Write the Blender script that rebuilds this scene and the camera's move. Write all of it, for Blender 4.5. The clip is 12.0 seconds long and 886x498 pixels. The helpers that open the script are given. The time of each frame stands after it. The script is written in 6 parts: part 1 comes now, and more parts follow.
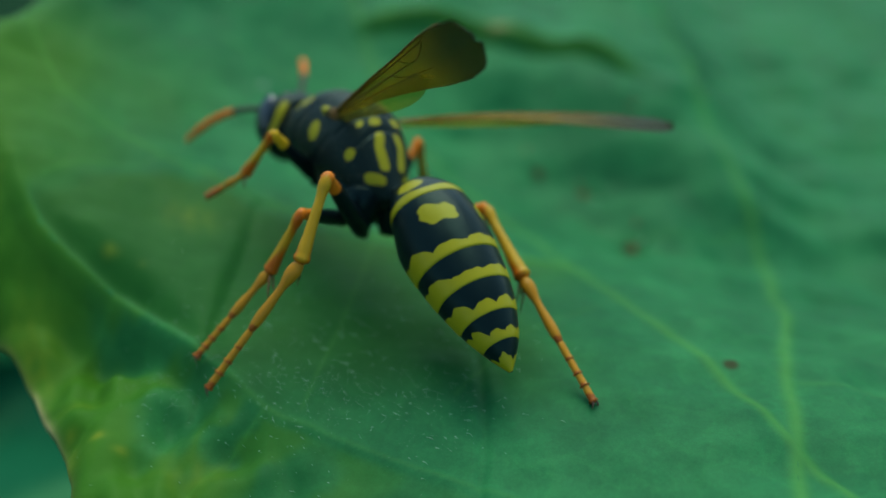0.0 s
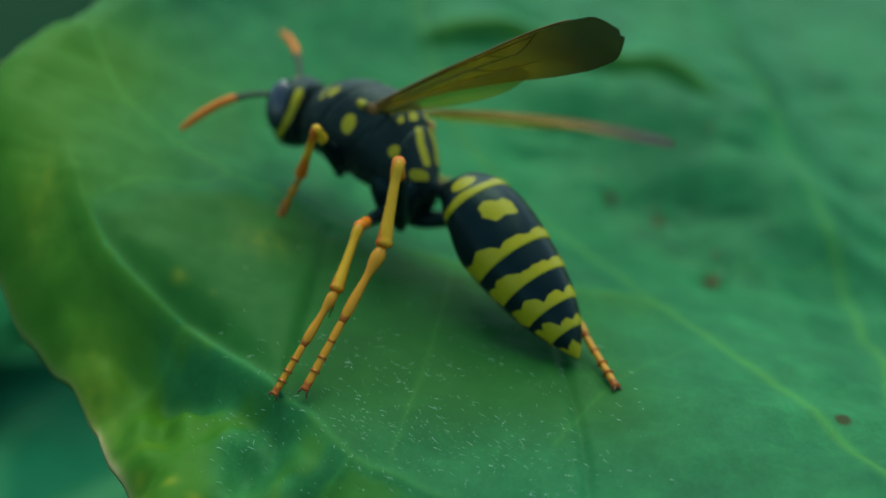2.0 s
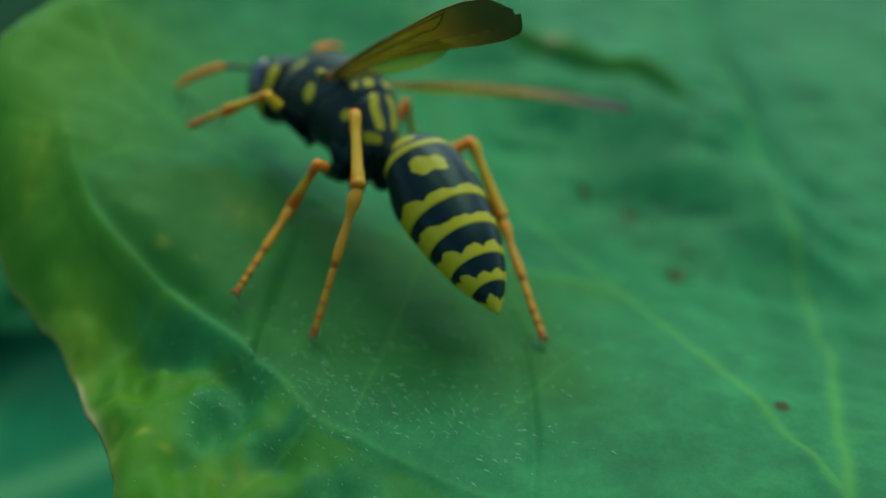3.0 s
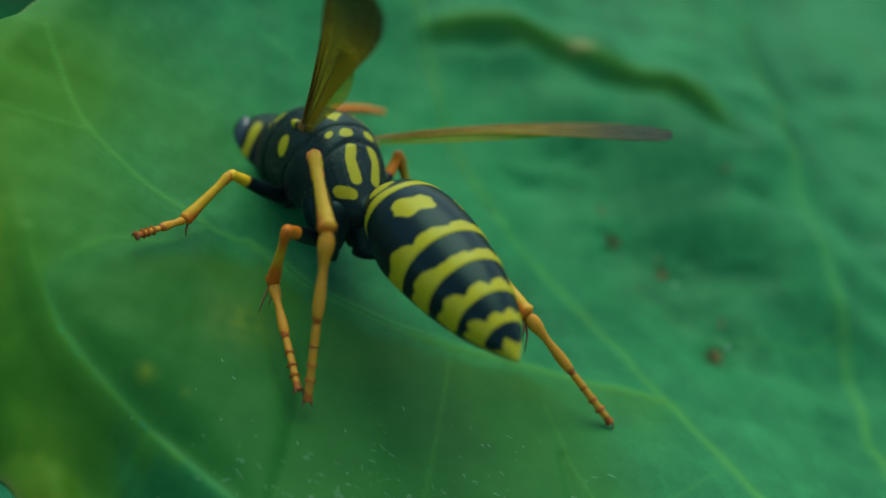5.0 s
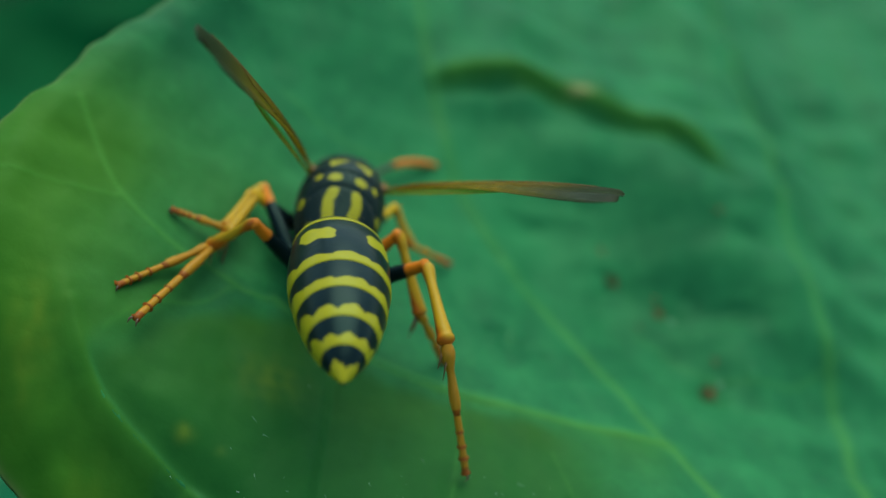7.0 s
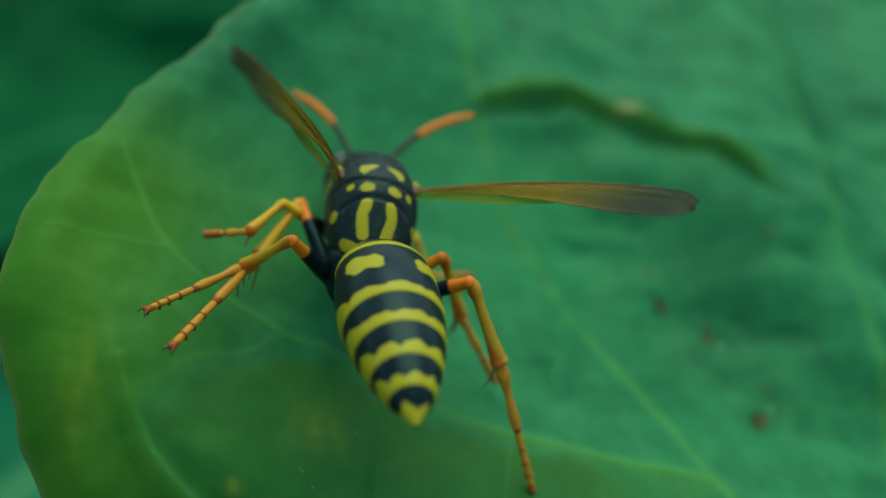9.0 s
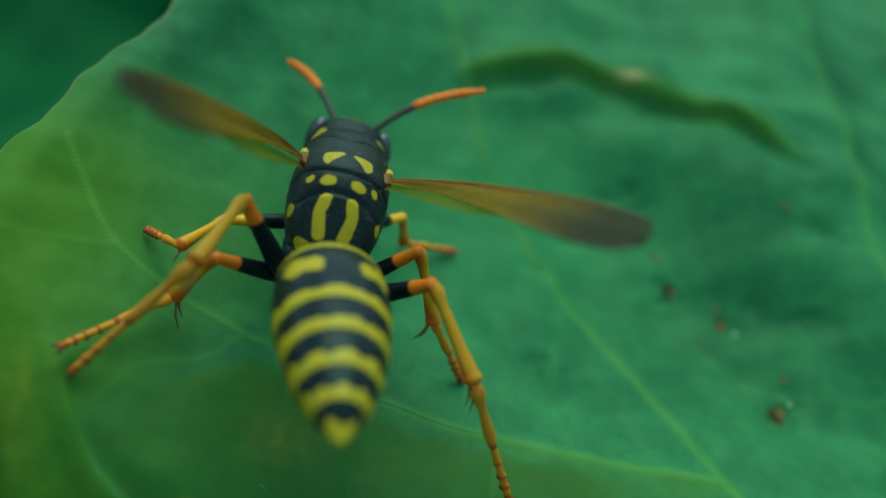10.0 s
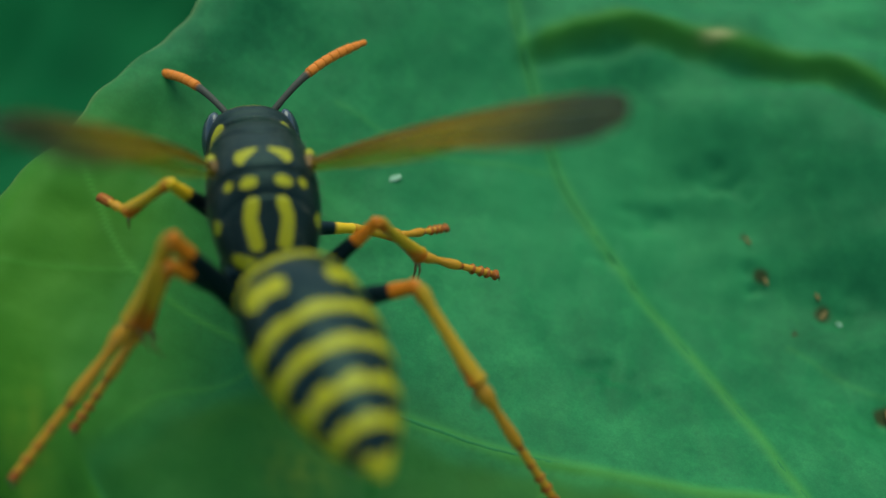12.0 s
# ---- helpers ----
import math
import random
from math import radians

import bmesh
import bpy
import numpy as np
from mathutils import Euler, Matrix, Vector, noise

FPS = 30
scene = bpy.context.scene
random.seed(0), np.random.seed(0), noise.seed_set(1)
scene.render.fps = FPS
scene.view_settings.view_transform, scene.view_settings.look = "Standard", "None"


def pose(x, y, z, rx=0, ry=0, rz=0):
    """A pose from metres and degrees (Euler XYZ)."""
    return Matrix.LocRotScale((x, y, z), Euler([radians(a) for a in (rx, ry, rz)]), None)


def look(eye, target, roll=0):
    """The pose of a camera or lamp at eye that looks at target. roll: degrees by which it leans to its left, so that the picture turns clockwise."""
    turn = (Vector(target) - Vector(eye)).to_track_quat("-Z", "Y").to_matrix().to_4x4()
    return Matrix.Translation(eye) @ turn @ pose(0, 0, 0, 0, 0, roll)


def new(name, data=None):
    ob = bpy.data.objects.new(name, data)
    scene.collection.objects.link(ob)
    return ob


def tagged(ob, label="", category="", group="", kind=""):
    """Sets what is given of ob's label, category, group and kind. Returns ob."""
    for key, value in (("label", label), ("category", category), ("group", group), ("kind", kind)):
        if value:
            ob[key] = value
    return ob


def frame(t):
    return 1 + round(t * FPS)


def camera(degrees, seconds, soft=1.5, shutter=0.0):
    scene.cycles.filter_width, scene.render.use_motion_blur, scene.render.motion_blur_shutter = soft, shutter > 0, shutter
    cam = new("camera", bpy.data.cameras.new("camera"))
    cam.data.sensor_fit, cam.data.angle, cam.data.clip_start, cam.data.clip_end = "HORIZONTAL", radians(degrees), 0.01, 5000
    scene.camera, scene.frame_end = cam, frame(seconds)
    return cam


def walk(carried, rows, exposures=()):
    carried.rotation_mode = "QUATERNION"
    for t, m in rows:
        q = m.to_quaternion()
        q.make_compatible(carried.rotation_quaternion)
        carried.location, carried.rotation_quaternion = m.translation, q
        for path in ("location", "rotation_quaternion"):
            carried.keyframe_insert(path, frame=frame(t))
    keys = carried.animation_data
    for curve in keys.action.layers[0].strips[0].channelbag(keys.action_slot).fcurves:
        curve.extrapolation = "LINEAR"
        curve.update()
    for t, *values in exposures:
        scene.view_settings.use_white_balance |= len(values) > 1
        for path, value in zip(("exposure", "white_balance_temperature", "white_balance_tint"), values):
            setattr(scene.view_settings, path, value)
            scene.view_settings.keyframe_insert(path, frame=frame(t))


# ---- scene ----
cam = camera(42, 12.0, soft=1.5)
cam.data.dof.use_dof = True
cam.data.dof.focus_distance = 0.0376
cam.data.dof.aperture_fstop = 28


def mm(x, y, z, rx=0, ry=0, rz=0):
    """A pose from millimetres and degrees."""
    return pose(x / 1000, y / 1000, z / 1000, rx, ry, rz)


walk(cam, [
    (0, mm(-0.000, -43.301, 24.656, 58.651, -0.902, 0.010)),
    (0.5, mm(-0.921, -42.891, 23.104, 58.924, -3.285, 1.074)),
    (1, mm(-1.866, -41.631, 23.757, 58.954, -1.954, 0.518)),
    (1.5, mm(-2.314, -40.227, 23.522, 58.337, -2.622, 0.228)),
    (2, mm(-3.624, -40.233, 24.427, 58.267, -2.581, 0.453)),
    (2.5, mm(-4.078, -41.466, 25.326, 59.008, -3.628, 1.496)),
    (3, mm(-2.365, -42.517, 25.058, 58.143, -4.836, 2.063)),
    (4.8, mm(-8.212, -30.719, 28.798, 49.600, -9.793, -0.286)),
    (5, mm(-7.960, -30.269, 28.613, 49.306, -9.993, -0.398)),
    (5.5, mm(-8.729, -29.436, 28.224, 48.674, -9.728, -1.071)),
    (6, mm(-10.369, -30.245, 29.537, 48.768, -11.000, -0.938)),
    (6.5, mm(-9.648, -30.010, 31.041, 48.340, -10.555, -0.552)),
    (7, mm(-9.892, -29.923, 32.321, 47.873, -10.636, -1.177)),
    (7.2, mm(-9.854, -29.056, 32.390, 47.496, -9.967, -1.310)),
    (8.8, mm(-10.284, -27.983, 33.594, 46.790, -9.683, -0.284)),
    (9, mm(-10.030, -27.619, 34.402, 45.590, -8.375, 0.108)),
    (9.5, mm(-8.854, -26.091, 33.859, 45.347, -7.419, 0.636)),
    (10, mm(-7.419, -24.356, 32.765, 43.730, -5.942, 0.824)),
    (10.5, mm(-6.503, -23.176, 31.505, 44.850, -4.910, 0.697)),
    (11, mm(-5.108, -22.566, 31.610, 43.053, -2.520, 2.051)),
    (11.5, mm(-4.033, -22.635, 33.272, 43.205, 0.328, 3.927)),
    (12, mm(-1.742, -19.808, 32.381, 39.835, 3.664, 5.889)),
], exposures=[(0, 1.36, 6550, -14), (0.6, 1.38, 6550, -14), (1.5, 1.5, 6550, -14), (12, 1.46, 6600, -15)])

# ---------------------------------------------------------------- light
world = bpy.data.worlds.new("sky")
scene.world = world
world.use_nodes = True
wn = world.node_tree.nodes
sky = wn.new("ShaderNodeTexSky")
sky.sky_type = "NISHITA"
sky.sun_disc = False
sky.sun_elevation = radians(63)
sky.sun_rotation = radians(9)
wn["Background"].inputs["Strength"].default_value = 0.10
world.node_tree.links.new(sky.outputs["Color"], wn["Background"].inputs["Color"])

sun = new("sun", bpy.data.lights.new("sun", "SUN"))
sun.data.energy = 1.5
sun.data.angle = radians(60)
sun.data.color = (1.0, 0.96, 0.88)
sun.matrix_world = look((0.004, 0.05, 0.10), (0, 0, 0))



# ---------------------------------------------------------------- materials
def nodes_of(name):
    m = bpy.data.materials.new(name)
    m.use_nodes = True
    nt = m.node_tree
    return m, nt, nt.nodes["Principled BSDF"]


def put(nt, kind, **values):
    n = nt.nodes.new(kind)
    for k, v in values.items():
        n.inputs[k.replace("_", " ")].default_value = v
    return n


def noise_at(nt, scale, detail=4, rough=0.6):
    tc = nt.nodes.new("ShaderNodeTexCoord")
    n = put(nt, "ShaderNodeTexNoise", Scale=scale, Detail=detail, Roughness=rough)
    nt.links.new(tc.outputs["Object"], n.inputs["Vector"])
    return n


def ramp(nt, source, stops):
    r = nt.nodes.new("ShaderNodeValToRGB")
    nt.links.new(source, r.inputs["Fac"])
    e = r.color_ramp.elements
    while len(e) < len(stops):
        e.new(0.5)
    for el, (p, c) in zip(e, stops):
        el.position, el.color = p, (*c, 1)
    return r.outputs["Color"]


def blend(nt, fac, a, b, mode="MIX"):
    n = nt.nodes.new("ShaderNodeMix")
    n.data_type, n.blend_type = "RGBA", mode
    for sock, v in ((n.inputs[0], fac), (n.inputs[6], a), (n.inputs[7], b)):
        if isinstance(v, (int, float)):
            sock.default_value = v
        elif isinstance(v, tuple):
            sock.default_value = (*v, 1)
        else:
            nt.links.new(v, sock)
    return n.outputs[2]


def step_of(nt, attribute, lo, hi):
    a = nt.nodes.new("ShaderNodeAttribute")
    a.attribute_name = attribute
    r = put(nt, "ShaderNodeMapRange")
    r.interpolation_type = "SMOOTHSTEP"
    r.inputs["From Min"].default_value, r.inputs["From Max"].default_value = lo, hi
    nt.links.new(a.outputs["Fac"], r.inputs["Value"])
    return r.outputs["Result"]


def bumped(nt, bsdf, height, strength, distance):
    b = put(nt, "ShaderNodeBump", Strength=strength, Distance=distance)
    nt.links.new(height, b.inputs["Height"])
    nt.links.new(b.outputs["Normal"], bsdf.inputs["Normal"])


def chitin(name, dark, dark2, light, light2, rough=0.32, edge=0.03, grain=0.2):
    """Insect shell: a dark ground with pale marks, whose outline is the mesh's own 'mark' field in millimetres."""
    m, nt, b = nodes_of(name)
    big, small = noise_at(nt, 900), noise_at(nt, 6500, 3)
    ground = blend(nt, big.outputs["Fac"], dark, dark2)
    pale = blend(nt, noise_at(nt, 1600).outputs["Fac"], light, light2)
    fac = step_of(nt, "mark", -edge, edge)
    nt.links.new(blend(nt, fac, ground, pale), b.inputs["Base Color"])
    b.inputs["Specular IOR Level"].default_value = 0.13
    # teal tint puts the reflection of surrounding foliage into the highlights
    b.inputs["Specular Tint"].default_value = (0.5, 0.95, 0.85, 1)
    r = put(nt, "ShaderNodeMapRange")
    r.inputs["To Min"].default_value, r.inputs["To Max"].default_value = rough - 0.08, rough + 0.12
    nt.links.new(big.outputs["Fac"], r.inputs["Value"])
    nt.links.new(r.outputs["Result"], b.inputs["Roughness"])
    bumped(nt, b, small.outputs["Fac"], grain, 0.00003)
    return m


BLACK, BLACK2 = (0.002, 0.004, 0.005), (0.004, 0.009, 0.011)
YELLOW, YELLOW2 = (0.20, 0.178, 0.006), (0.25, 0.22, 0.011)
shell = chitin("black and yellow shell", BLACK, BLACK2, YELLOW, YELLOW2)
thorax_shell = chitin("matt thorax shell", BLACK, (0.010, 0.015, 0.014), YELLOW, YELLOW2, rough=0.40, grain=0.7)
femur_shell = chitin("femur shell", BLACK, BLACK2, (0.40, 0.105, 0.007), (0.46, 0.14, 0.010), edge=0.07)
front_femur_shell = chitin("front femur shell", BLACK, BLACK2, (0.42, 0.24, 0.012), (0.5, 0.32, 0.015), edge=0.1)
tibia_shell = chitin("tibia shell", (0.27, 0.062, 0.006), (0.34, 0.088, 0.007), (0.31, 0.172, 0.010), (0.36, 0.205, 0.013), edge=0.16, grain=0.5)
tarsus_shell = chitin("tarsus shell", (0.18, 0.046, 0.008), (0.23, 0.06, 0.009), (0.33, 0.155, 0.012), (0.31, 0.13, 0.011), edge=0.05, grain=0.5)
antenna_shell = chitin("antenna shell", (0.03, 0.028, 0.025), (0.05, 0.04, 0.03), (0.38, 0.10, 0.012), (0.44, 0.13, 0.016), rough=0.5, edge=0.12)


def eye_material():
    m, nt, b = nodes_of("compound eye")
    v = nt.nodes.new("ShaderNodeTexVoronoi")
    v.inputs["Scale"].default_value = 16000
    tc = nt.nodes.new("ShaderNodeTexCoord")
    nt.links.new(tc.outputs["Object"], v.inputs["Vector"])
    nt.links.new(ramp(nt, noise_at(nt, 700).outputs["Fac"], [(0.3, (0.008, 0.012, 0.018)), (0.7, (0.02, 0.03, 0.04))]), b.inputs["Base Color"])
    b.inputs["Roughness"].default_value = 0.22
    bumped(nt, b, v.outputs["Distance"], 0.3, 0.00002)
    return m


def wing_material(name, base, tip, opaque, tip_opaque):
    """Smoky amber membrane; 'mark' runs from 0 at the root to 1 at the tip."""
    m, nt, b = nodes_of(name)
    along = step_of(nt, "mark", 0.45, 0.9)
    col = blend(nt, along, base, tip)
    streak = noise_at(nt, 1300, 3)
    col = blend(nt, 0.35, col, ramp(nt, streak.outputs["Fac"], [(0.35, (0.5, 0.45, 0.3)), (0.65, (1.0, 0.95, 0.8))]), "MULTIPLY")
    nt.links.new(col, b.inputs["Base Color"])
    b.inputs["Roughness"].default_value = 0.32
    b.inputs["Specular IOR Level"].default_value = 0.12
    bumped(nt, b, streak.outputs["Fac"], 0.4, 0.00004)
    tr = nt.nodes.new("ShaderNodeBsdfTranslucent")
    nt.links.new(col, tr.inputs["Color"])
    clear = nt.nodes.new("ShaderNodeBsdfTransparent")
    clear.inputs["Color"].default_value = (0.86, 0.86, 0.5, 1)
    mix1, mix2 = nt.nodes.new("ShaderNodeMixShader"), nt.nodes.new("ShaderNodeMixShader")
    mix1.inputs["Fac"].default_value = 0.4
    nt.links.new(b.outputs["BSDF"], mix1.inputs[1])
    nt.links.new(tr.outputs["BSDF"], mix1.inputs[2])
    r = put(nt, "ShaderNodeMapRange")
    r.inputs["To Min"].default_value, r.inputs["To Max"].default_value = opaque, tip_opaque
    nt.links.new(along, r.inputs["Value"])
    nt.links.new(r.outputs["Result"], mix2.inputs["Fac"])
    nt.links.new(clear.outputs["BSDF"], mix2.inputs[1])
    nt.links.new(mix1.outputs["Shader"], mix2.inputs[2])
    nt.links.new(mix2.outputs["Shader"], nt.nodes["Material Output"].inputs["Surface"])
    return m


eye_shell = eye_material()
wing_membrane = wing_material("amber wing membrane", (0.23, 0.150, 0.010), (0.032, 0.037, 0.019), 0.60, 0.78)
hind_membrane = wing_material("clear hind wing membrane", (0.30, 0.24, 0.06), (0.2, 0.17, 0.06), 0.2, 0.25)


def plain(name, a, b2, rough, scale=2000, bump=0.3, spread=0.00004, shine=0.4):
    m, nt, b = nodes_of(name)
    n = noise_at(nt, scale)
    nt.links.new(blend(nt, n.outputs["Fac"], a, b2), b.inputs["Base Color"])
    b.inputs["Roughness"].default_value = rough
    b.inputs["Specular IOR Level"].default_value = shine
    bumped(nt, b, n.outputs["Fac"], bump, spread)
    return m


vein_shell = plain("brown wing vein", (0.05, 0.026, 0.007), (0.14, 0.07, 0.010), 0.45, shine=0.15)
fuzz_material = plain("fine body hair", (0.08, 0.075, 0.05), (0.16, 0.15, 0.11), 0.6, shine=0.2)
claw_shell = plain("dark claw", (0.05, 0.025, 0.015), (0.09, 0.04, 0.02), 0.35)
spur_shell = plain("brown spur", (0.08, 0.035, 0.01), (0.14, 0.06, 0.015), 0.4)


def leaf_material(name, deep, fresh, pale, gloss, through_light, shine=0.1):
    """Green leaf: blotches at two scales, pale veins from the 'vein' field, specks from the 'speck' field."""
    m, nt, b = nodes_of(name)
    big, mid, fine = noise_at(nt, 130, 5), noise_at(nt, 700, 4), noise_at(nt, 5200, 3)
    col = ramp(nt, big.outputs["Fac"], [(0.32, deep), (0.68, fresh)])
    col = blend(nt, 0.75, col, ramp(nt, mid.outputs["Fac"], [(0.3, (0.70, 0.76, 0.74)), (0.7, (1.28, 1.18, 1.12))]), "MULTIPLY")
    col = blend(nt, 0.45, col, ramp(nt, fine.outputs["Fac"], [(0.3, (0.8, 0.82, 0.8)), (0.7, (1.15, 1.13, 1.1))]), "MULTIPLY")
    tiny = noise_at(nt, 17000, 2)
    col = blend(nt, 0.35, col, ramp(nt, tiny.outputs["Fac"], [(0.35, (0.72, 0.74, 0.72)), (0.66, (1.3, 1.26, 1.25))]), "MULTIPLY")
    net = nt.nodes.new("ShaderNodeTexVoronoi")
    net.feature = "DISTANCE_TO_EDGE"
    net.inputs["Scale"].default_value = 340
    warp = nt.nodes.new("ShaderNodeTexCoord")
    wob = blend(nt, 0.0012, warp.outputs["Object"], mid.outputs["Color"], "LINEAR_LIGHT")
    nt.links.new(wob, net.inputs["Vector"])
    col = blend(nt, 0.32, col, ramp(nt, net.outputs["Distance"], [(0.0, (1.42, 1.28, 1.2)), (0.08, (0.96, 0.97, 0.97))]), "MULTIPLY")
    col = blend(nt, step_of(nt, "lit_patch", 0.0, 1.0), col, blend(nt, mid.outputs["Fac"], (0.028, 0.162, 0.052), (0.042, 0.205, 0.072)))
    # shade on the near lobe, put into a darker green
    col = blend(nt, step_of(nt, "lobe_shade", 0.0, 1.0), col, blend(nt, mid.outputs["Fac"], (0.013, 0.074, 0.011), (0.026, 0.112, 0.015)))
    col = blend(nt, step_of(nt, "olive_shade", 0.0, 1.0), col, blend(nt, mid.outputs["Fac"], (0.030, 0.080, 0.004), (0.052, 0.112, 0.007)))
    col = blend(nt, step_of(nt, "lime_lit", 0.0, 1.0), col, blend(nt, mid.outputs["Fac"], (0.030, 0.114, 0.005), (0.054, 0.148, 0.008)))
    col = blend(nt, step_of(nt, "vein", 0.0, 1.0), col, pale)
    col = blend(nt, step_of(nt, "rim", 0.0, 1.0), col, (0.36, 0.31, 0.14))
    col = blend(nt, step_of(nt, "yellowing", 0.0, 1.0), col, (0.20, 0.24, 0.02))
    col = blend(nt, step_of(nt, "speck", 0.2, 0.8), col, (0.03, 0.042, 0.012))
    nt.links.new(col, b.inputs["Base Color"])
    b.inputs["Roughness"].default_value = gloss
    b.inputs["Specular IOR Level"].default_value = shine
    v = nt.nodes.new("ShaderNodeTexVoronoi")
    v.feature = "DISTANCE_TO_EDGE"
    v.inputs["Scale"].default_value = 1500
    tc = nt.nodes.new("ShaderNodeTexCoord")
    nt.links.new(tc.outputs["Object"], v.inputs["Vector"])
    add = nt.nodes.new("ShaderNodeMath")
    add.operation = "MULTIPLY_ADD"
    nt.links.new(fine.outputs["Fac"], add.inputs[0])
    add.inputs[1].default_value = 0.5
    nt.links.new(v.outputs["Distance"], add.inputs[2])
    bumped(nt, b, add.outputs[0], 0.35, 0.00005)
    tr = nt.nodes.new("ShaderNodeBsdfTranslucent")
    nt.links.new(blend(nt, 1.0, col, (1.3, 1.5, 0.5), "MULTIPLY"), tr.inputs["Color"])
    mix = nt.nodes.new("ShaderNodeMixShader")
    mix.inputs["Fac"].default_value = through_light
    nt.links.new(b.outputs["BSDF"], mix.inputs[1])
    nt.links.new(tr.outputs["BSDF"], mix.inputs[2])
    nt.links.new(mix.outputs["Shader"], nt.nodes["Material Output"].inputs["Surface"])
    return m


green_leaf = leaf_material("green leaf", (0.014, 0.098, 0.036), (0.031, 0.168, 0.060), (0.085, 0.25, 0.04), 0.6, 0.25)
# lower leaves: the shade they lie in is put into darker greens
lower_leaf = leaf_material("leaf with shade in its colour", (0.006, 0.066, 0.032), (0.011, 0.09, 0.044), (0.04, 0.14, 0.06), 0.6, 0.15, 0.05)
shade_leaf = leaf_material("leaf darkened for deep shade", (0.003, 0.040, 0.012), (0.005, 0.060, 0.018), (0.012, 0.08, 0.026), 0.7, 0.1, 0.03)
hair_material = plain("pale leaf hair", (0.20, 0.36, 0.24), (0.48, 0.62, 0.50), 0.4)
crumb_material = plain("brown crumb", (0.05, 0.05, 0.016), (0.13, 0.085, 0.032), 0.85, shine=0.1)
fleck_material = plain("whitish fleck", (0.10, 0.2, 0.12), (0.2, 0.3, 0.2), 0.7)
# dark green base holds the shade of undergrowth that isn't modelled
soil_material = plain("soil darkened for shade", (0.004, 0.018, 0.008), (0.010, 0.034, 0.014), 0.9, 60, 0.8, 0.004, 0.03)


# ---------------------------------------------------------------- mesh helpers (sizes in millimetres)
def part(name, verts, faces, material, parent=None, label="", fields=None):
    """Links one mesh, given in millimetres, as a part of parent; fields: one number a vertex, by name."""
    me = bpy.data.meshes.new(name)
    v = np.asarray(verts, float) * 0.001
    me.from_pydata(v.tolist(), [], [tuple(int(i) for i in q) for q in faces])
    for key, values in (fields or {}).items():
        a = me.attributes.new(key, "FLOAT", "POINT")
        a.data.foreach_set("value", np.asarray(values, np.float32))
    me.polygons.foreach_set("use_smooth", [True] * len(me.polygons))
    me.materials.append(material)
    me.update()
    ob = new(name, me)
    ob.parent = parent
    return tagged(ob, label)


def shell_of(rings, closed=True):
    """Faces of a stack of rings of points (n, k, 3), with the ends closed to a point."""
    n, k = rings.shape[:2]
    verts = rings.reshape(-1, 3)
    faces = []
    for i in range(n - 1):
        a, b = i * k, (i + 1) * k
        for j in range(k if closed else k - 1):
            j2 = (j + 1) % k
            faces.append((a + j, a + j2, b + j2, b + j))
    if closed:
        c0, c1 = rings[0].mean(0), rings[-1].mean(0)
        verts = np.concatenate([verts, [c0, c1]])
        e = n * k
        faces += [(e, (j + 1) % k, j) for j in range(k)]
        o = (n - 1) * k
        faces += [(e + 1, o + j, o + (j + 1) % k) for j in range(k)]
    return verts, faces


def smooth_table(table, n):
    """A table of rows resampled to n rows by a smooth curve through them; the first column is the place along."""
    t = np.array(table, float)
    u = np.linspace(0, 1, n)
    s0 = (t[:, 0] - t[0, 0]) / (t[-1, 0] - t[0, 0])
    out = []
    slopes = np.gradient(t, s0, axis=0)
    k = np.clip(np.searchsorted(s0, u, side="right") - 1, 0, len(t) - 2)
    h = (s0[k + 1] - s0[k])[:, None]
    w = ((u - s0[k]) / (s0[k + 1] - s0[k]))[:, None]
    a, b = t[k], t[k + 1]
    ma, mb = slopes[k] * h, slopes[k + 1] * h
    return (2 * w**3 - 3 * w**2 + 1) * a + (w**3 - 2 * w**2 + w) * ma + (-2 * w**3 + 3 * w**2) * b + (w**3 - w**2) * mb


def loft(table, rows, seg, power=2.0):
    """A body along x: rows of (x, centre z, half width, half height). Returns ring points and their angles (0 is up, + is left)."""
    t = smooth_table(table, rows)
    th = np.linspace(0, 2 * np.pi, seg, endpoint=False)
    c, s = np.cos(th), np.sin(th)
    cc, ss = np.sign(c) * np.abs(c) ** (2 / power), np.sign(s) * np.abs(s) ** (2 / power)
    r = np.zeros((rows, seg, 3))
    r[:, :, 0] = t[:, :1]
    r[:, :, 1] = np.maximum(t[:, 2:3], 0.01) * ss
    r[:, :, 2] = t[:, 1:2] + np.maximum(t[:, 3:4], 0.01) * cc
    return r, th


def tube(path, radii, seg=10):
    """A round tube along a path, with a radius at every point."""
    p = np.array(path, float)
    r = np.broadcast_to(np.array(radii, float), (len(p),))
    tang = np.gradient(p, axis=0)
    tang /= np.linalg.norm(tang, axis=1)[:, None]
    ref = np.array([0.123, 0.21, 0.97])
    a = np.cross(tang, ref)
    a /= np.linalg.norm(a, axis=1)[:, None]
    b = np.cross(tang, a)
    th = np.linspace(0, 2 * np.pi, seg, endpoint=False)
    rings = p[:, None] + r[:, None, None] * (np.cos(th)[None, :, None] * a[:, None] + np.sin(th)[None, :, None] * b[:, None])
    return shell_of(rings)


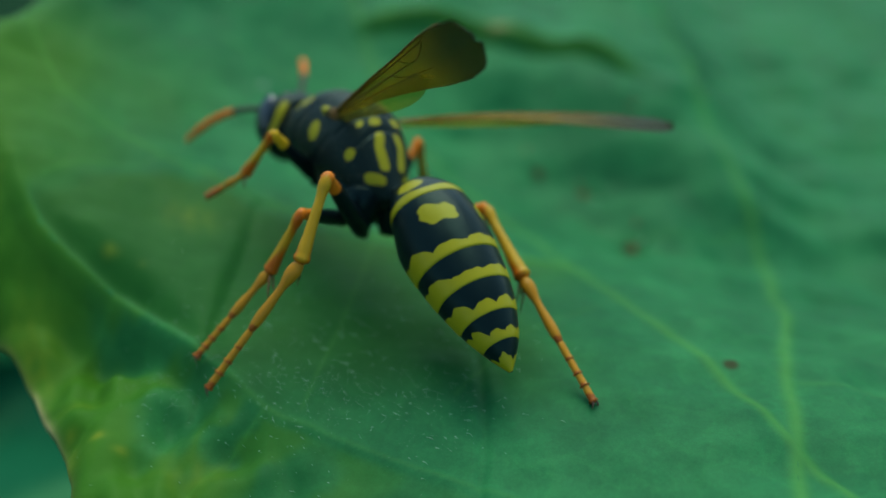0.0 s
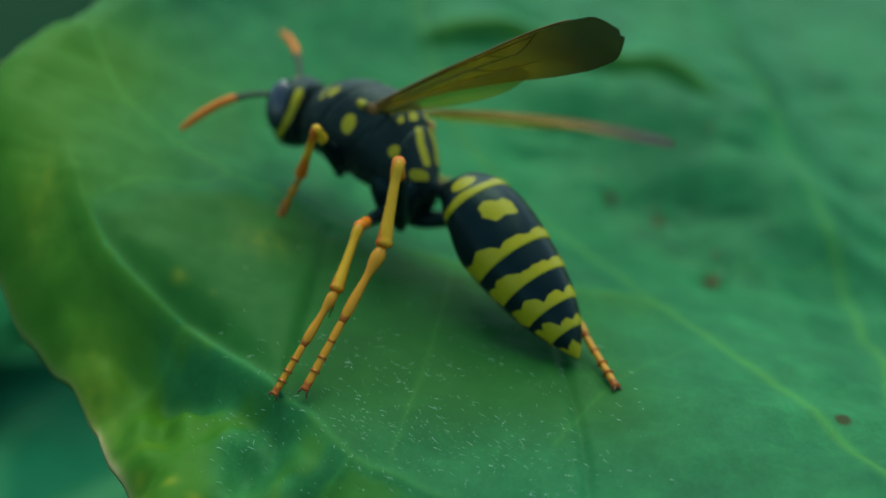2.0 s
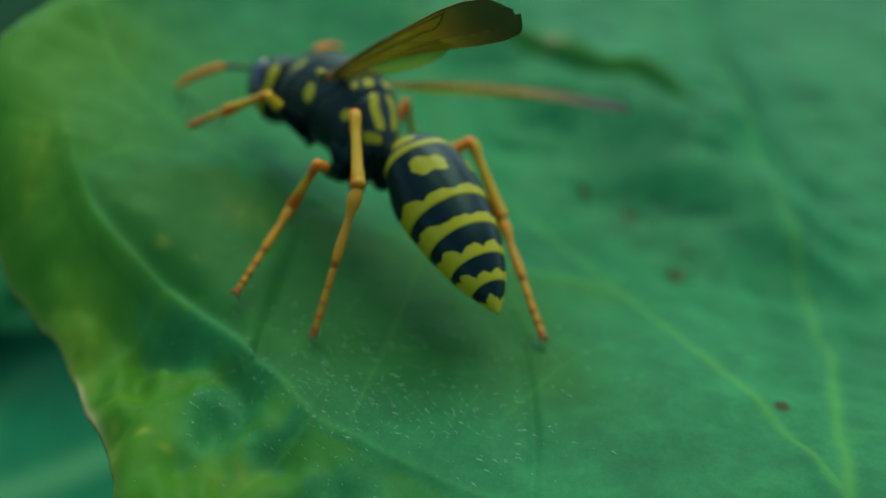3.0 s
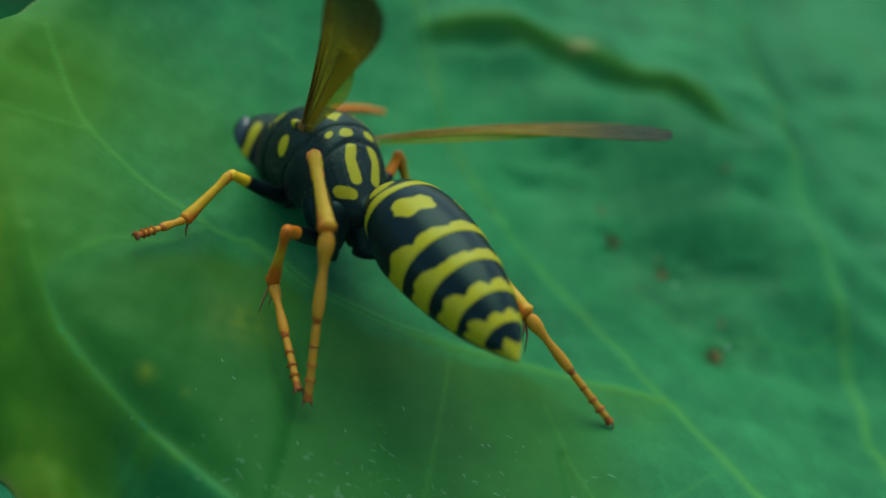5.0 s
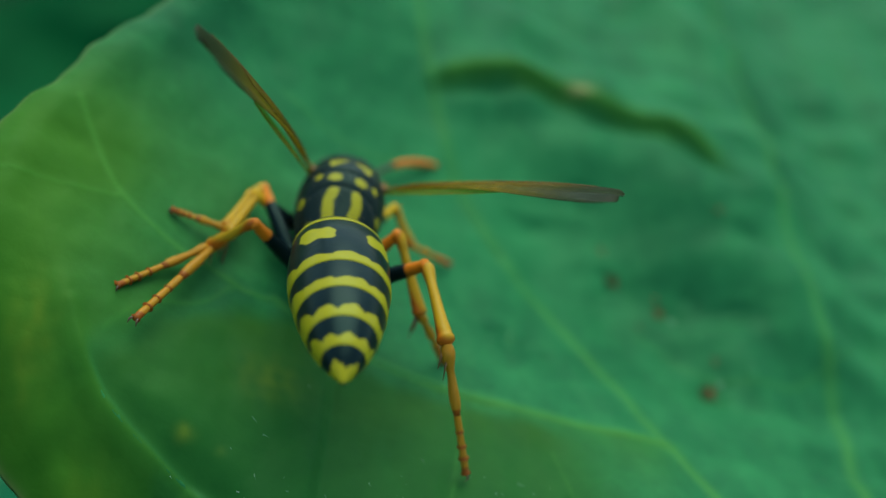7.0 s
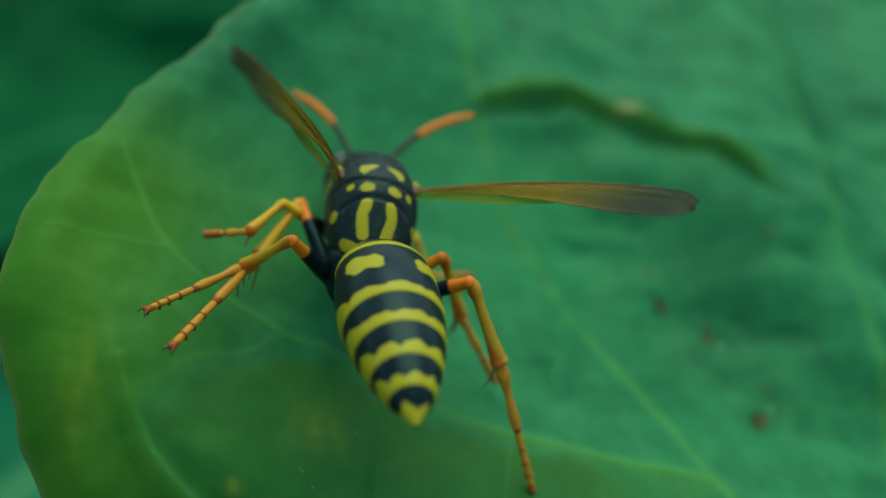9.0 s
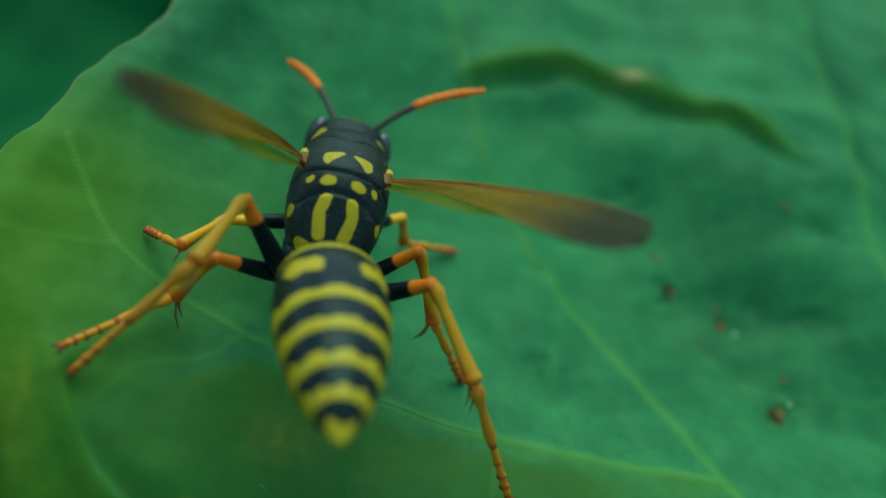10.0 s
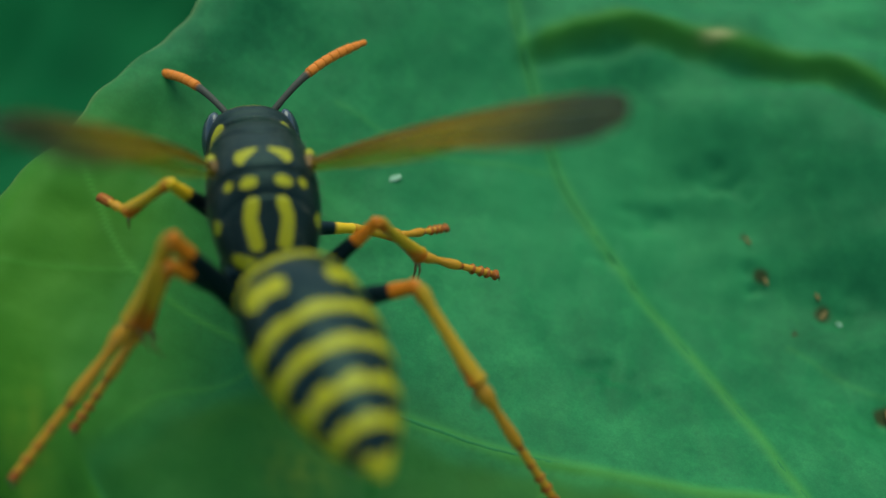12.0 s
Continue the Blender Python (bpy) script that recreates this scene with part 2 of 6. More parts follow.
def ellipsoid(centre, radii, rows=20, seg=28):
    u = np.linspace(0.02, np.pi - 0.02, rows)
    th = np.linspace(0, 2 * np.pi, seg, endpoint=False)
    r = np.zeros((rows, seg, 3))
    r[:, :, 0] = centre[0] + radii[0] * np.cos(u)[:, None]
    r[:, :, 1] = centre[1] + radii[1] * np.sin(u)[:, None] * np.sin(th)[None]
    r[:, :, 2] = centre[2] + radii[2] * np.sin(u)[:, None] * np.cos(th)[None]
    return shell_of(r)


waves = np.random.RandomState(7)
WAVE_DIR = waves.uniform(0, 2 * np.pi, 24)
WAVE_PHASE = waves.uniform(0, 2 * np.pi, 24)


def ripple(x, y, size, k=8, start=0):
    """A smooth irregular field of about -1 to 1, with bumps of the given size."""
    out = 0
    for i in range(start, start + k):
        f = 2 * np.pi / (size * (0.7 + 0.09 * (i - start)))
        out = out + np.sin(f * (x * np.cos(WAVE_DIR[i % 24]) + y * np.sin(WAVE_DIR[i % 24])) + WAVE_PHASE[i % 24])
    return out / k * 1.6


def curve_through(points, n):
    """n points along a smooth line through a few plan points."""
    p = np.array(points, float)
    d = np.concatenate([[0], np.cumsum(np.linalg.norm(np.diff(p, axis=0), axis=1))])
    return smooth_table(np.column_stack([d, p]), n)[:, 1:]


def span(v, lo, hi):
    w = np.clip((v - lo) / (hi - lo), 0, 1)
    return w * w * (3 - 2 * w)


# ---------------------------------------------------------------- the leaf: its form in plan and height
BOW = (-0.63, -1.962, -0.989, 0.329, -1.697, 0.424, -0.383, -0.019, 0.182, 0.819)
VEINS = {
    "near": ([(-16.3, -3.2), (-15.6, -4.6), (-14.85, -5.64), (-14.0, -6.23), (-13.25, -6.67), (-12.53, -7.05), (-11.81, -7.39), (-10.94, -7.96), (-10.04, -8.65), (-8.72, -9.72), (-7.64, -10.73), (-7.04, -11.18), (-5.63, -12.63), (-3.8, -13.5), (-2.92, -13.98), (-1.04, -14.91), (6, -18.5), (14, -24)], 0.26),
    "middle": ([(-8.0, 30.0), (-5.2, 20.0), (-4.3, 15.5), (-3.5, 13.0), (-2.5, 10.2), (-0.1, 7.0), (3.6, 2.2), (5.8, -1.5), (9.0, -8.0), (13.0, -18.0)], 0.30),
    "low": ([(-9.8, 0.2), (-7.0, -0.9), (-4.6, -1.4), (-1.0, -1.6), (3.0, -1.8), (5.8, -1.7)], 0.26),
    "left": ([(-17.6, 4.6), (-17.0, 3.6), (-15.5, 1.6), (-14.6, 1.1), (-12.4, 0.4), (-10.7, 0.0), (-9.8, 0.2)], 0.13),
    "right": ([(12.8, 52.0), (13.0, 36.0), (13.2, 26.0), (13.6, 20.6), (13.9, 18.0), (13.9, 13.0), (14.5, 9.0), (15.2, 5.5), (15.6, 3.0), (15.4, 0.8), (14.6, -4.0), (12.6, -10.5), (12.1, -13.7), (11.3, -17.0), (10.0, -32.0)], 0.34),
}
CREASE = np.array([(-8, 12.2, 0.0), (-4.6, 14.2, 0.0), (-3.2, 14.9, 0.35), (-2.0, 15.4, 0.48), (-0.5, 15.9, 0.5), (1.5, 16.2, 0.46), (3.3, 16.0, 0.42), (6.0, 15.5, 0.48), (9.3, 14.4, 0.45), (12.0, 13.2, 0.0), (60, -10, 0.0)], float)
# broad swellings of the far part: place and height
SWELLS = ((3, 15, 1.12), (8.5, 12.5, 2.9), (14, 16, 3.5), (14, 8, 3.6), (9, 5, -0.35), (4, 9, -0.55), (12, 25, 4.67), (20, 10, 1.41))
# the near vein lies in a fold: place along it and depth of the fold; and, by y, the fall of the flap outside it
FOLD = np.array([(-16.3, 0.0), (-15.7, 0.3), (-14.85, 0.65), (-13.25, 0.93), (-12.5, 1.16), (-11.8, 1.33), (-10.9, 1.18), (-10.0, 0.85), (-8.7, 0.34), (-7.4, 0.0)], float)
FLAP = np.array([(-24, 0.0), (-19, 0.1), (-16, 0.2), (-14.6, 0.25), (-12.8, 0.30), (-11.2, 0.45), (-9.4, 0.92), (-8.0, 1.3), (-7.0, 1.35), (-5.5, 1.1), (-4.0, 0.75), (-2.5, 0.42), (-1.0, 0.17), (0.5, 0.04), (1.5, 0.0)], float)
TWIGS = {
    "near a": ([(-11.79, -7.4), (-12.65, -8.29), (-13.4, -9.4)], 0.12),
    "near b": ([(-5.6, -12.6), (-6.5, -13.7), (-7.2, -14.6), (-8.2, -15.9)], 0.10),
    "mid side": ([(-2.5, 10.2), (-5.0, 9.9), (-7.4, 9.5), (-10.5, 10.2)], 0.14),
    "left side": ([(-15.5, 1.6), (-17.2, 1.0), (-19.4, 0.5)], 0.11),
    "left fork": ([(-11.4, -0.1), (-12.4, -1.2), (-14.0, -2.1), (-15.2, -3.6)], 0.13),
    "low a": ([(1.3, -6.0), (1.6, -9.4), (1.8, -13.0), (1.5, -17.0)], 0.11),
    "low b": ([(-7.4, -1.2), (-7.7, -5.5), (-8.1, -9.4)], 0.12),
    "low c": ([(-2.4, -1.5), (-2.8, -4.7), (-3.4, -8.5), (-4.4, -12.6)], 0.10),
    "low d": ([(0.9, -3.6), (1.6, -6.4), (2.8, -9.0)], 0.09),
    "right b": ([(16.6, 6.0), (13.0, 3.5), (9.0, 3.4), (6.0, 5.0)], 0.13),
    "right c": ([(17.0, 24.0), (22.0, 20.0), (28.0, 12.0), (33.0, 0.0)], 0.16),
    "right d": ([(12.6, -11.0), (18.0, -12.0), (26.0, -18.0)], 0.16),
    "mid low": ([(7.4, -5.0), (3.0, -9.0), (0.8, -12.0)], 0.10),
}


def soft_limit(v, lo, hi, k=1.5):
    v = lo + k * np.logaddexp(0, (v - lo) / k)
    return hi - k * np.logaddexp(0, (hi - v) / k)


def distance_to(x, y, line, where=False):
    """Distance in plan from points to a line of points, the side (+ is to the left of the line's way) and, if asked, the x of the nearest point."""
    best = np.full(x.shape, 1e9)
    side = np.zeros(x.shape)
    along = np.zeros(x.shape)
    for (ax, ay), (bx, by) in zip(line[:-1], line[1:]):
        dx, dy = bx - ax, by - ay
        w = np.clip(((x - ax) * dx + (y - ay) * dy) / (dx * dx + dy * dy + 1e-9), 0, 1)
        qx, qy = x - ax - w * dx, y - ay - w * dy
        d = np.hypot(qx, qy)
        near = d < best
        best = np.where(near, d, best)
        side = np.where(near, np.sign(dx * qy - dy * qx), side)
        along = np.where(near, ax + w * dx, along)
    return (best, side, along) if where else (best, side)


LINES = {k: curve_through(p, 40) for k, (p, w) in VEINS.items()}
LINES.update({k: curve_through(p, 16) for k, (p, w) in TWIGS.items()})
LINES["shoulder"] = curve_through([(-16.2, -4.2), (-15.2, -3.6), (-14.0, -2.1), (-12.4, -1.2), (-11.2, -0.3), (-9.8, 0.2), (-7.0, -0.9), (-4.6, -1.4), (-1.0, -1.6), (3.0, -1.8), (5.8, -1.7)], 40)
LINES["fold"] = curve_through([(-22.0, 10.0), (-19.0, 4.5), (-17.4, 0.5), (-16.8, -1.6)] + VEINS["near"][0], 60)


def leaf_bow(x, y):
    """The leaf's broad form."""
    a, b = soft_limit(x, -19.0, 17.0) / 10, soft_limit(y, -15.0, 17.0) / 10
    z = sum(c * t for c, t in zip(BOW, (1, a, b, a * a, a * b, b * b, a**3, a * a * b, a * b * b, b**3)))
    for cx, cy, h in SWELLS:
        z = z + h * np.exp(-((soft_limit(x, -30, 19) - cx) ** 2 + (soft_limit(y, -30, 23) - cy) ** 2) / 25)
    # at a crooked crease the far part of the leaf steps up, over a hollow
    d = y - np.interp(x, CREASE[:, 0], CREASE[:, 1]) - 0.12 * np.sin(x * 1.1) - 0.05 * np.sin(x * 2.7)
    rise = np.interp(x, CREASE[:, 0], CREASE[:, 2])
    z = z + rise * (span(d, -0.5, 0.1) * np.exp(-np.clip(d, 0, 99) / 9) + 0.2 * np.exp(-(((d - 0.25) / 0.4) ** 2)) - 0.55 * np.exp(-(((d + 0.55) / 0.36) ** 2)))
    # the fold along the near vein: a steep wall on its inner side, a falling flap outside
    d, side, along = distance_to(x, y, LINES["fold"], True)
    deep, fall = np.interp(along, FOLD[:, 0], FOLD[:, 1]), np.interp(y, FLAP[:, 0], FLAP[:, 1])
    inner = deep * (0.62 * np.exp(-((d / 0.75) ** 2)) + 0.38 * np.exp(-((d / 2.2) ** 2)))
    outer = deep + fall * (5.5 * np.tanh(d / 5.5)) * span(d, -0.2, 0.8)
    z = z - np.where(side > 0, inner, outer)
    return z


# small hollows: place, half lengths, depth
DENTS = ((4.9, 7.5, 0.6, 0.45, 0.35), (7.8, 6.2, 0.7, 0.5, 0.35), (9.0, 2.4, 0.7, 0.6, 0.5), (10.0, 3.2, 0.6, 0.5, 0.3), (-0.4, 2.3, 0.75, 0.45, 0.45), (1.0, 1.6, 0.6, 0.4, 0.2), (1.0, 9.4, 1.1, 0.5, 0.35), (3.6, 11.0, 1.2, 0.45, 0.4), (-0.8, 7.4, 0.9, 0.5, 0.2), (10.6, 6.5, 1.6, 0.5, 0.35), (12.2, 10.2, 1.8, 0.5, 0.35), (11.0, 15.5, 1.3, 0.5, 0.35))


def leaf_height(x, y):
    """Height of the upper face, with hollows beside the veins and puckers between them."""
    z = leaf_bow(x, y)
    d, side = distance_to(x, y, LINES["near"])
    # crumpled pits on the near side of the near vein
    below = span(-side * d, 0.0, 0.9)
    for cx, cy, turn, rx, ry, deep in ((-11.3, -9.1, -0.3, 2.0, 0.8, 0.85), (-9.0, -10.6, -0.7, 1.0, 0.6, 0.6), (-8.6, -12.2, 1.1, 1.9, 0.9, 0.75), (-12.6, -11.2, 1.2, 1.0, 0.5, 0.25), (-6.9, -14.3, 0.7, 1.2, 0.6, 0.35)):
        p, q = (x - cx) * math.cos(turn) + (y - cy) * math.sin(turn), (y - cy) * math.cos(turn) - (x - cx) * math.sin(turn)
        z = z - deep * np.exp(-((p / rx) ** 2) - (q / ry) ** 2) * below
    z = z + 0.26 * ripple(x, y, 1.8, start=5) * span(-side * d, 0.6, 2.0) * (1 - span(x, -6.0, -2.0)) * (1 - span(y, -9.0, -5.5))
    z = z + 0.018 * ripple(x, y, 0.9, start=2) + 0.035 * ripple(x, y, 1.7, start=11)
    z = z + 0.10 * ripple(x, y, 3.2) * span(d, 0.2, 1.5)
    z = z + 0.30 * ripple(x, y * 1.5, 5.5, start=8) * span(x, 5.0, 11.0)
    far = span(0.8 * x + 0.6 * y, 4.0, 12.0)
    z = z + 0.34 * ripple(0.45 * x + 0.1 * y, y - 0.25 * x, 3.0, start=4) * far
    z = z + 0.22 * ripple(x, y, 6.0, start=14) * (1 - span(x, 5.0, 11.0)) * span(y, 3.0, 9.0)
    d, side = distance_to(x, y, LINES["low b"])
    z = z - 0.32 * span(side * d, -0.08, 0.22) * np.exp(-d / 2.4) * span(-y, 1.5, 4.0)
    for cx, cy, rx, ry, deep in DENTS:
        wx, wy = x - cx + 0.35 * ripple(x, y, 1.3, start=3), y - cy + 0.3 * ripple(x, y, 1.1, start=9)
        z = z - 0.75 * deep * np.exp(-((wx / rx) ** 2) - (wy / ry) ** 2)
    for k, (p, w) in VEINS.items():
        d, side = distance_to(x, y, LINES[k])
        z = z - 0.06 * np.exp(-((d / (2.6 * w)) ** 2)) + 0.08 * np.exp(-((d / (0.8 * w)) ** 2))
    for k, (p, w) in TWIGS.items():
        d, side = distance_to(x, y, LINES[k])
        z = z - (0.15 if k in ("low b", "low a") else 0.05) * np.exp(-((d / ((1.5 if k in ("low b", "low a") else 4) * w)) ** 2)) + 0.02 * np.exp(-((d / w) ** 2))
    return z


LEFT_EDGE = [(-60, 26), (-45, 10), (-32, -3), (-24, -8), (-17.5, -10.8), (-14.6, -12.04), (-12.8, -12.87), (-11.2, -13.86), (-9.4, -15.15), (-7.96, -16.5), (-6.8, -17.8), (-5.0, -19.4), (-2.0, -20.6), (0.5, -20.5), (3.8, -19.4), (6.5, -18.1), (9.5, -16.5), (13.0, -14.5), (17.0, -12.0), (24, -7.0), (36, 2.0), (52, 16.0), (66, 32)]


def leaf_edge(y):
    e = np.array(LEFT_EDGE, float)
    x = np.interp(y, e[:, 0], e[:, 1])
    return x + 0.10 * np.sin(y * 1.3 + 1) + 0.03 * np.sin(y * 4.1)


def build_leaf():
    leaf = tagged(new("leaf"), "broad green leaf with pale veins, puckered and hairy", "leaf")
    ys = np.concatenate([np.linspace(-60, -19, 42)[:-1], np.arange(-19, 27, 0.13), np.linspace(27, 66, 60)])
    us = np.concatenate([np.arange(0, 38, 0.13), np.linspace(38, 95, 90)])
    Y, U = np.meshgrid(ys, us, indexing="ij")
    X = leaf_edge(Y) + U
    Z = leaf_height(X, Y)
    # the rim curls down a little
    Z = Z - 0.5 * np.exp(-U / 0.5) + 0.25 * np.exp(-(((U - 1.3) / 0.8) ** 2))
    n, k = X.shape
    vein = np.zeros(X.shape)
    for key, (p, w) in {**VEINS, **TWIGS}.items():
        d, side = distance_to(X, Y, LINES[key])
        d = d + (0.10 * (1 - span(X, -15.0, -10.5)) if key == "near" else 0)
        vein = np.maximum(vein, (0.24 if key == "near" else 0.48 if key == "right" else 0.46 if key in VEINS else 0.05 if key in ("low a", "low b") else 0.3 if key == "near b" else 0.28) * np.exp(-((d / ((0.5 if key == "near" else 1.0) * w)) ** 2)))
    rim_spot = 0.6 * np.exp(-(((X - 3.4) / 0.75) ** 2) - (((Y - 16.15) / 0.28) ** 2))
    rim = rim_spot + np.exp(-U / 0.18) * (0.35 + 0.65 * np.exp(-(((Y + 11.4) / 1.4) ** 2)))
    yellowing = np.zeros(X.shape)
    for cx, cy, rx, ry, a in ((-12.2, -6.1, 0.38, 0.26, 0.55), (-11.0, -6.4, 0.25, 0.2, 0.3), (-13.0, -14.0, 1.5, 1.0, 0.5), (-9.6, -3.4, 1.4, 1.2, 0.35), (-15.0, -9.5, 1.6, 2.4, 0.45), (-7.8, -14.8, 1.6, 1.2, 0.3), (-12.4, -11.6, 0.9, 0.5, 0.3), (-11.2, -13.4, 0.4, 0.25, 0.6), (-10.4, -13.9, 0.35, 0.22, 0.5), (-12.3, -12.9, 0.3, 0.25, 0.5), (-17.4, -4.2, 1.0, 2.2, 0.35)):
        q = ((X - cx) / rx) ** 2 + ((Y - cy) / ry) ** 2
        yellowing = np.maximum(yellowing, a * np.exp(-q) * (0.8 + 0.3 * ripple(X, Y, 0.7)))
    # yellow-green towards the margin
    lime_lit = 0.85 * (1 - span(U + 1.2 * ripple(X, Y, 6.0), 1.5, 13.0)) * (1 - span(Y, 2.0, 12.0))
    lime_lit = np.maximum(lime_lit, 0.45 * np.exp(-(((X + 8.5) / 5.0) ** 2) - (((Y + 2.0) / 2.2) ** 2)))
    near_d, near_s = distance_to(X, Y, LINES["near"])
    # teal cells among the lime ones outside the near vein, plus painted pit shade
    teal = np.zeros(X.shape)
    for cx, cy, turn, rx, ry in ((-8.7, -12.2, 1.1, 2.0, 1.2), (-10.4, -9.0, -0.35, 2.6, 0.9), (-4.5, -15.6, 0.9, 1.9, 1.1), (-6.9, -13.5, 0.8, 1.4, 0.6), (-1.0, -17.2, 0.9, 1.6, 1.0)):
        px, py = X - cx + 0.5 * ripple(X, Y, 1.6, start=7), Y - cy + 0.4 * ripple(X, Y, 1.3, start=2)
        p, q = px * math.cos(turn) + py * math.sin(turn), py * math.cos(turn) - px * math.sin(turn)
        teal = np.maximum(teal, 1 - span(np.hypot(p / rx, q / ry), 0.45, 1.45))
    # light through the flap outside the near vein, painted as yellow-green
    lime_lit = np.maximum(lime_lit, 0.6 * span(-near_s * near_d, 0.0, 0.5) * (1 - span(X, -6, 6)) * (1 - span(Y, -3.0, 1.0)))
    low_d, low_s = distance_to(X, Y, LINES["shoulder"])
    # painted shade between the near vein and the shoulder line
    lobe_shade = span(near_s * near_d, -0.05, 0.25) * span(-low_s * low_d + 0.25 * ripple(X, Y, 2.5), -0.2, 1.2) * (1 - span(X + 0.3 * Y, -1.0, 4.5)) * span(X, -17.0, -15.5) * (1 - span(-Y, 9.0, 15.0))
    # olive darkening for the shade that falls on the near part
    olive_shade = 0.4 * lobe_shade * np.exp(-((low_d / 3.6) ** 2)) * (0.75 + 0.4 * ripple(X, Y, 3.0, start=6))
    lime_lit = np.maximum(lime_lit, 0.55 * span(-low_s * low_d, 0.0, 0.6) * np.exp(-low_d / 4.0) * span(X, -7.0, -2.0) * (1 - span(X, 4.5, 8.0)))
    lime_lit = np.maximum(lime_lit, 0.6 * np.exp(-((low_d / 0.7) ** 2)) * span(-low_s * low_d, -0.1, 0.15) * span(X, -6.0, -3.0))
    fold = Y - np.interp(X, CREASE[:, 0], CREASE[:, 1])
    lime_lit = np.maximum(lime_lit, 0.65 * np.exp(-((fold / 0.6) ** 2)) * span(X, -5, -3) * (1 - span(X, 9.5, 12.0)))
    lime_lit = lime_lit * (1 - 0.65 * teal) * (1 - 0.75 * lobe_shade)
    lobe_shade = np.maximum(lobe_shade, 0.35 * teal)
    # paler round the middle vein: brighter light there, put into the colour
    lit_patch = 0.65 * np.exp(-(((X + 1.0) / 8.0) ** 2) - ((Y - 9.5) / 6.0) ** 2) * (0.85 + 0.25 * ripple(X, Y, 4.0, start=10))
    speck = np.zeros(X.shape)
    for cx, cy, r in ((9.2, 2.75, 0.38), (7.3, 6.5, 0.34), (5.1, 7.8, 0.26), (4.5, 9.1, 0.16), (6.3, 5.6, 0.16), (10.7, -10.2, 0.3), (9.6, 4.2, 0.14)):
        q = np.hypot(X - cx + 0.1 * ripple(X, Y, 0.8), Y - cy)
        speck = np.maximum(speck, np.exp(-((q / r) ** 2)))
    top = np.stack([X, Y, Z], -1).reshape(-1, 3)
    bottom = top - [0, 0, 0.22]
    idx = np.arange(n * k).reshape(n, k)
    quads = np.stack([idx[:-1, :-1], idx[:-1, 1:], idx[1:, 1:], idx[1:, :-1]], -1).reshape(-1, 4)
    low = quads[:, ::-1] + n * k
    border = np.concatenate([idx[0, :], idx[1:, -1], idx[-1, -2::-1], idx[-2:0:-1, 0]])
    nxt = np.roll(border, -1)
    side = np.stack([border, border + n * k, nxt + n * k, nxt], -1)
    both = lambda f: np.concatenate([f.ravel(), f.ravel()])
    part("blade", np.concatenate([top, bottom]), np.concatenate([quads, low, side]), green_leaf, leaf,
         fields={"vein": both(vein), "rim": both(rim), "yellowing": both(yellowing), "speck": both(speck), "lime_lit": both(lime_lit), "lobe_shade": both(0.8 * lobe_shade), "lit_patch": both(lit_patch), "olive_shade": both(olive_shade)})
    # raised ribs of the main veins
    for key, (p, w) in VEINS.items():
        line = curve_through(p, 90)
        z = leaf_height(line[:, 0], line[:, 1]) - (0.75 if key == "left" else 0.5 if key == "near" else 0.32) * w
        taper = 0.42 * w * (0.75 + 0.25 * np.cos(np.linspace(0, 3, 90))) * span(np.linspace(0, 1, 90), -0.02, 0.08 if key == "near" else 0.05)
        v, f = tube(np.column_stack([line, z]), taper, 8)
        one = np.full(len(v), 0.15 if key == "near" else 0.30 if key == "right" else 0.24)
        part("vein", v, f, green_leaf, leaf, "raised pale green leaf vein", {"vein": one})
    # short bristly hairs
    rng = np.random.RandomState(11)
    hv, hf = [], []
    spots = []
    while len(spots) < 1900:
        fine = len(spots) >= 650
        x, y = (rng.normal(-1.8, 2.2), rng.normal(-11.3, 1.9)) if fine else (rng.normal(-3.6, 3.6), rng.normal(-10.6, 2.3))
        if not fine and len(spots) % 7 == 0:
            x, y = rng.normal(-9.4, 1.3), rng.normal(-10.9, 1.2)
        if x > leaf_edge(y) + 0.4 and ripple(x, y, 5.0, start=3) > rng.uniform(-1.1, 0.7):
            spots.append((x, y))
    s = np.array(spots)
    base_z = leaf_height(s[:, 0], s[:, 1])
    for k, ((x, y), z) in enumerate(zip(s, base_z)):
        a = rng.normal(-0.95, 0.3)
        ln, r = (0.08 + 0.30 * rng.uniform(0, 1) ** 1.6 if k < 650 else rng.uniform(0.02, 0.07)), rng.uniform(0.004, 0.008)
        d = np.array([math.cos(a), math.sin(a), rng.uniform(0.15, 0.6)])
        p0 = np.array([x, y, z - 0.02])
        p1 = p0 + d * ln * 0.55
        p2 = p0 + d * ln * np.array([1.05, 1.05, 0.75])
        side_v = np.array([-math.sin(a), math.cos(a), 0])
        i = len(hv)
        hv += [p0 + side_v * r, p0 - side_v * r, p0 + [0, 0, 2 * r], p1 + side_v * r * 0.8, p1 - side_v * r * 0.8, p1 + [0, 0, 1.6 * r], p2]
        hf += [(i, i + 1, i + 4, i + 3), (i + 1, i + 2, i + 5, i + 4), (i + 2, i, i + 3, i + 5), (i + 3, i + 4, i + 6), (i + 4, i + 5, i + 6), (i + 5, i + 3, i + 6)]
    tagged(part("leaf_hairs", hv, hf, hair_material, leaf, "short pale bristly hairs"), kind="stuff")
    return leaf


build_leaf()


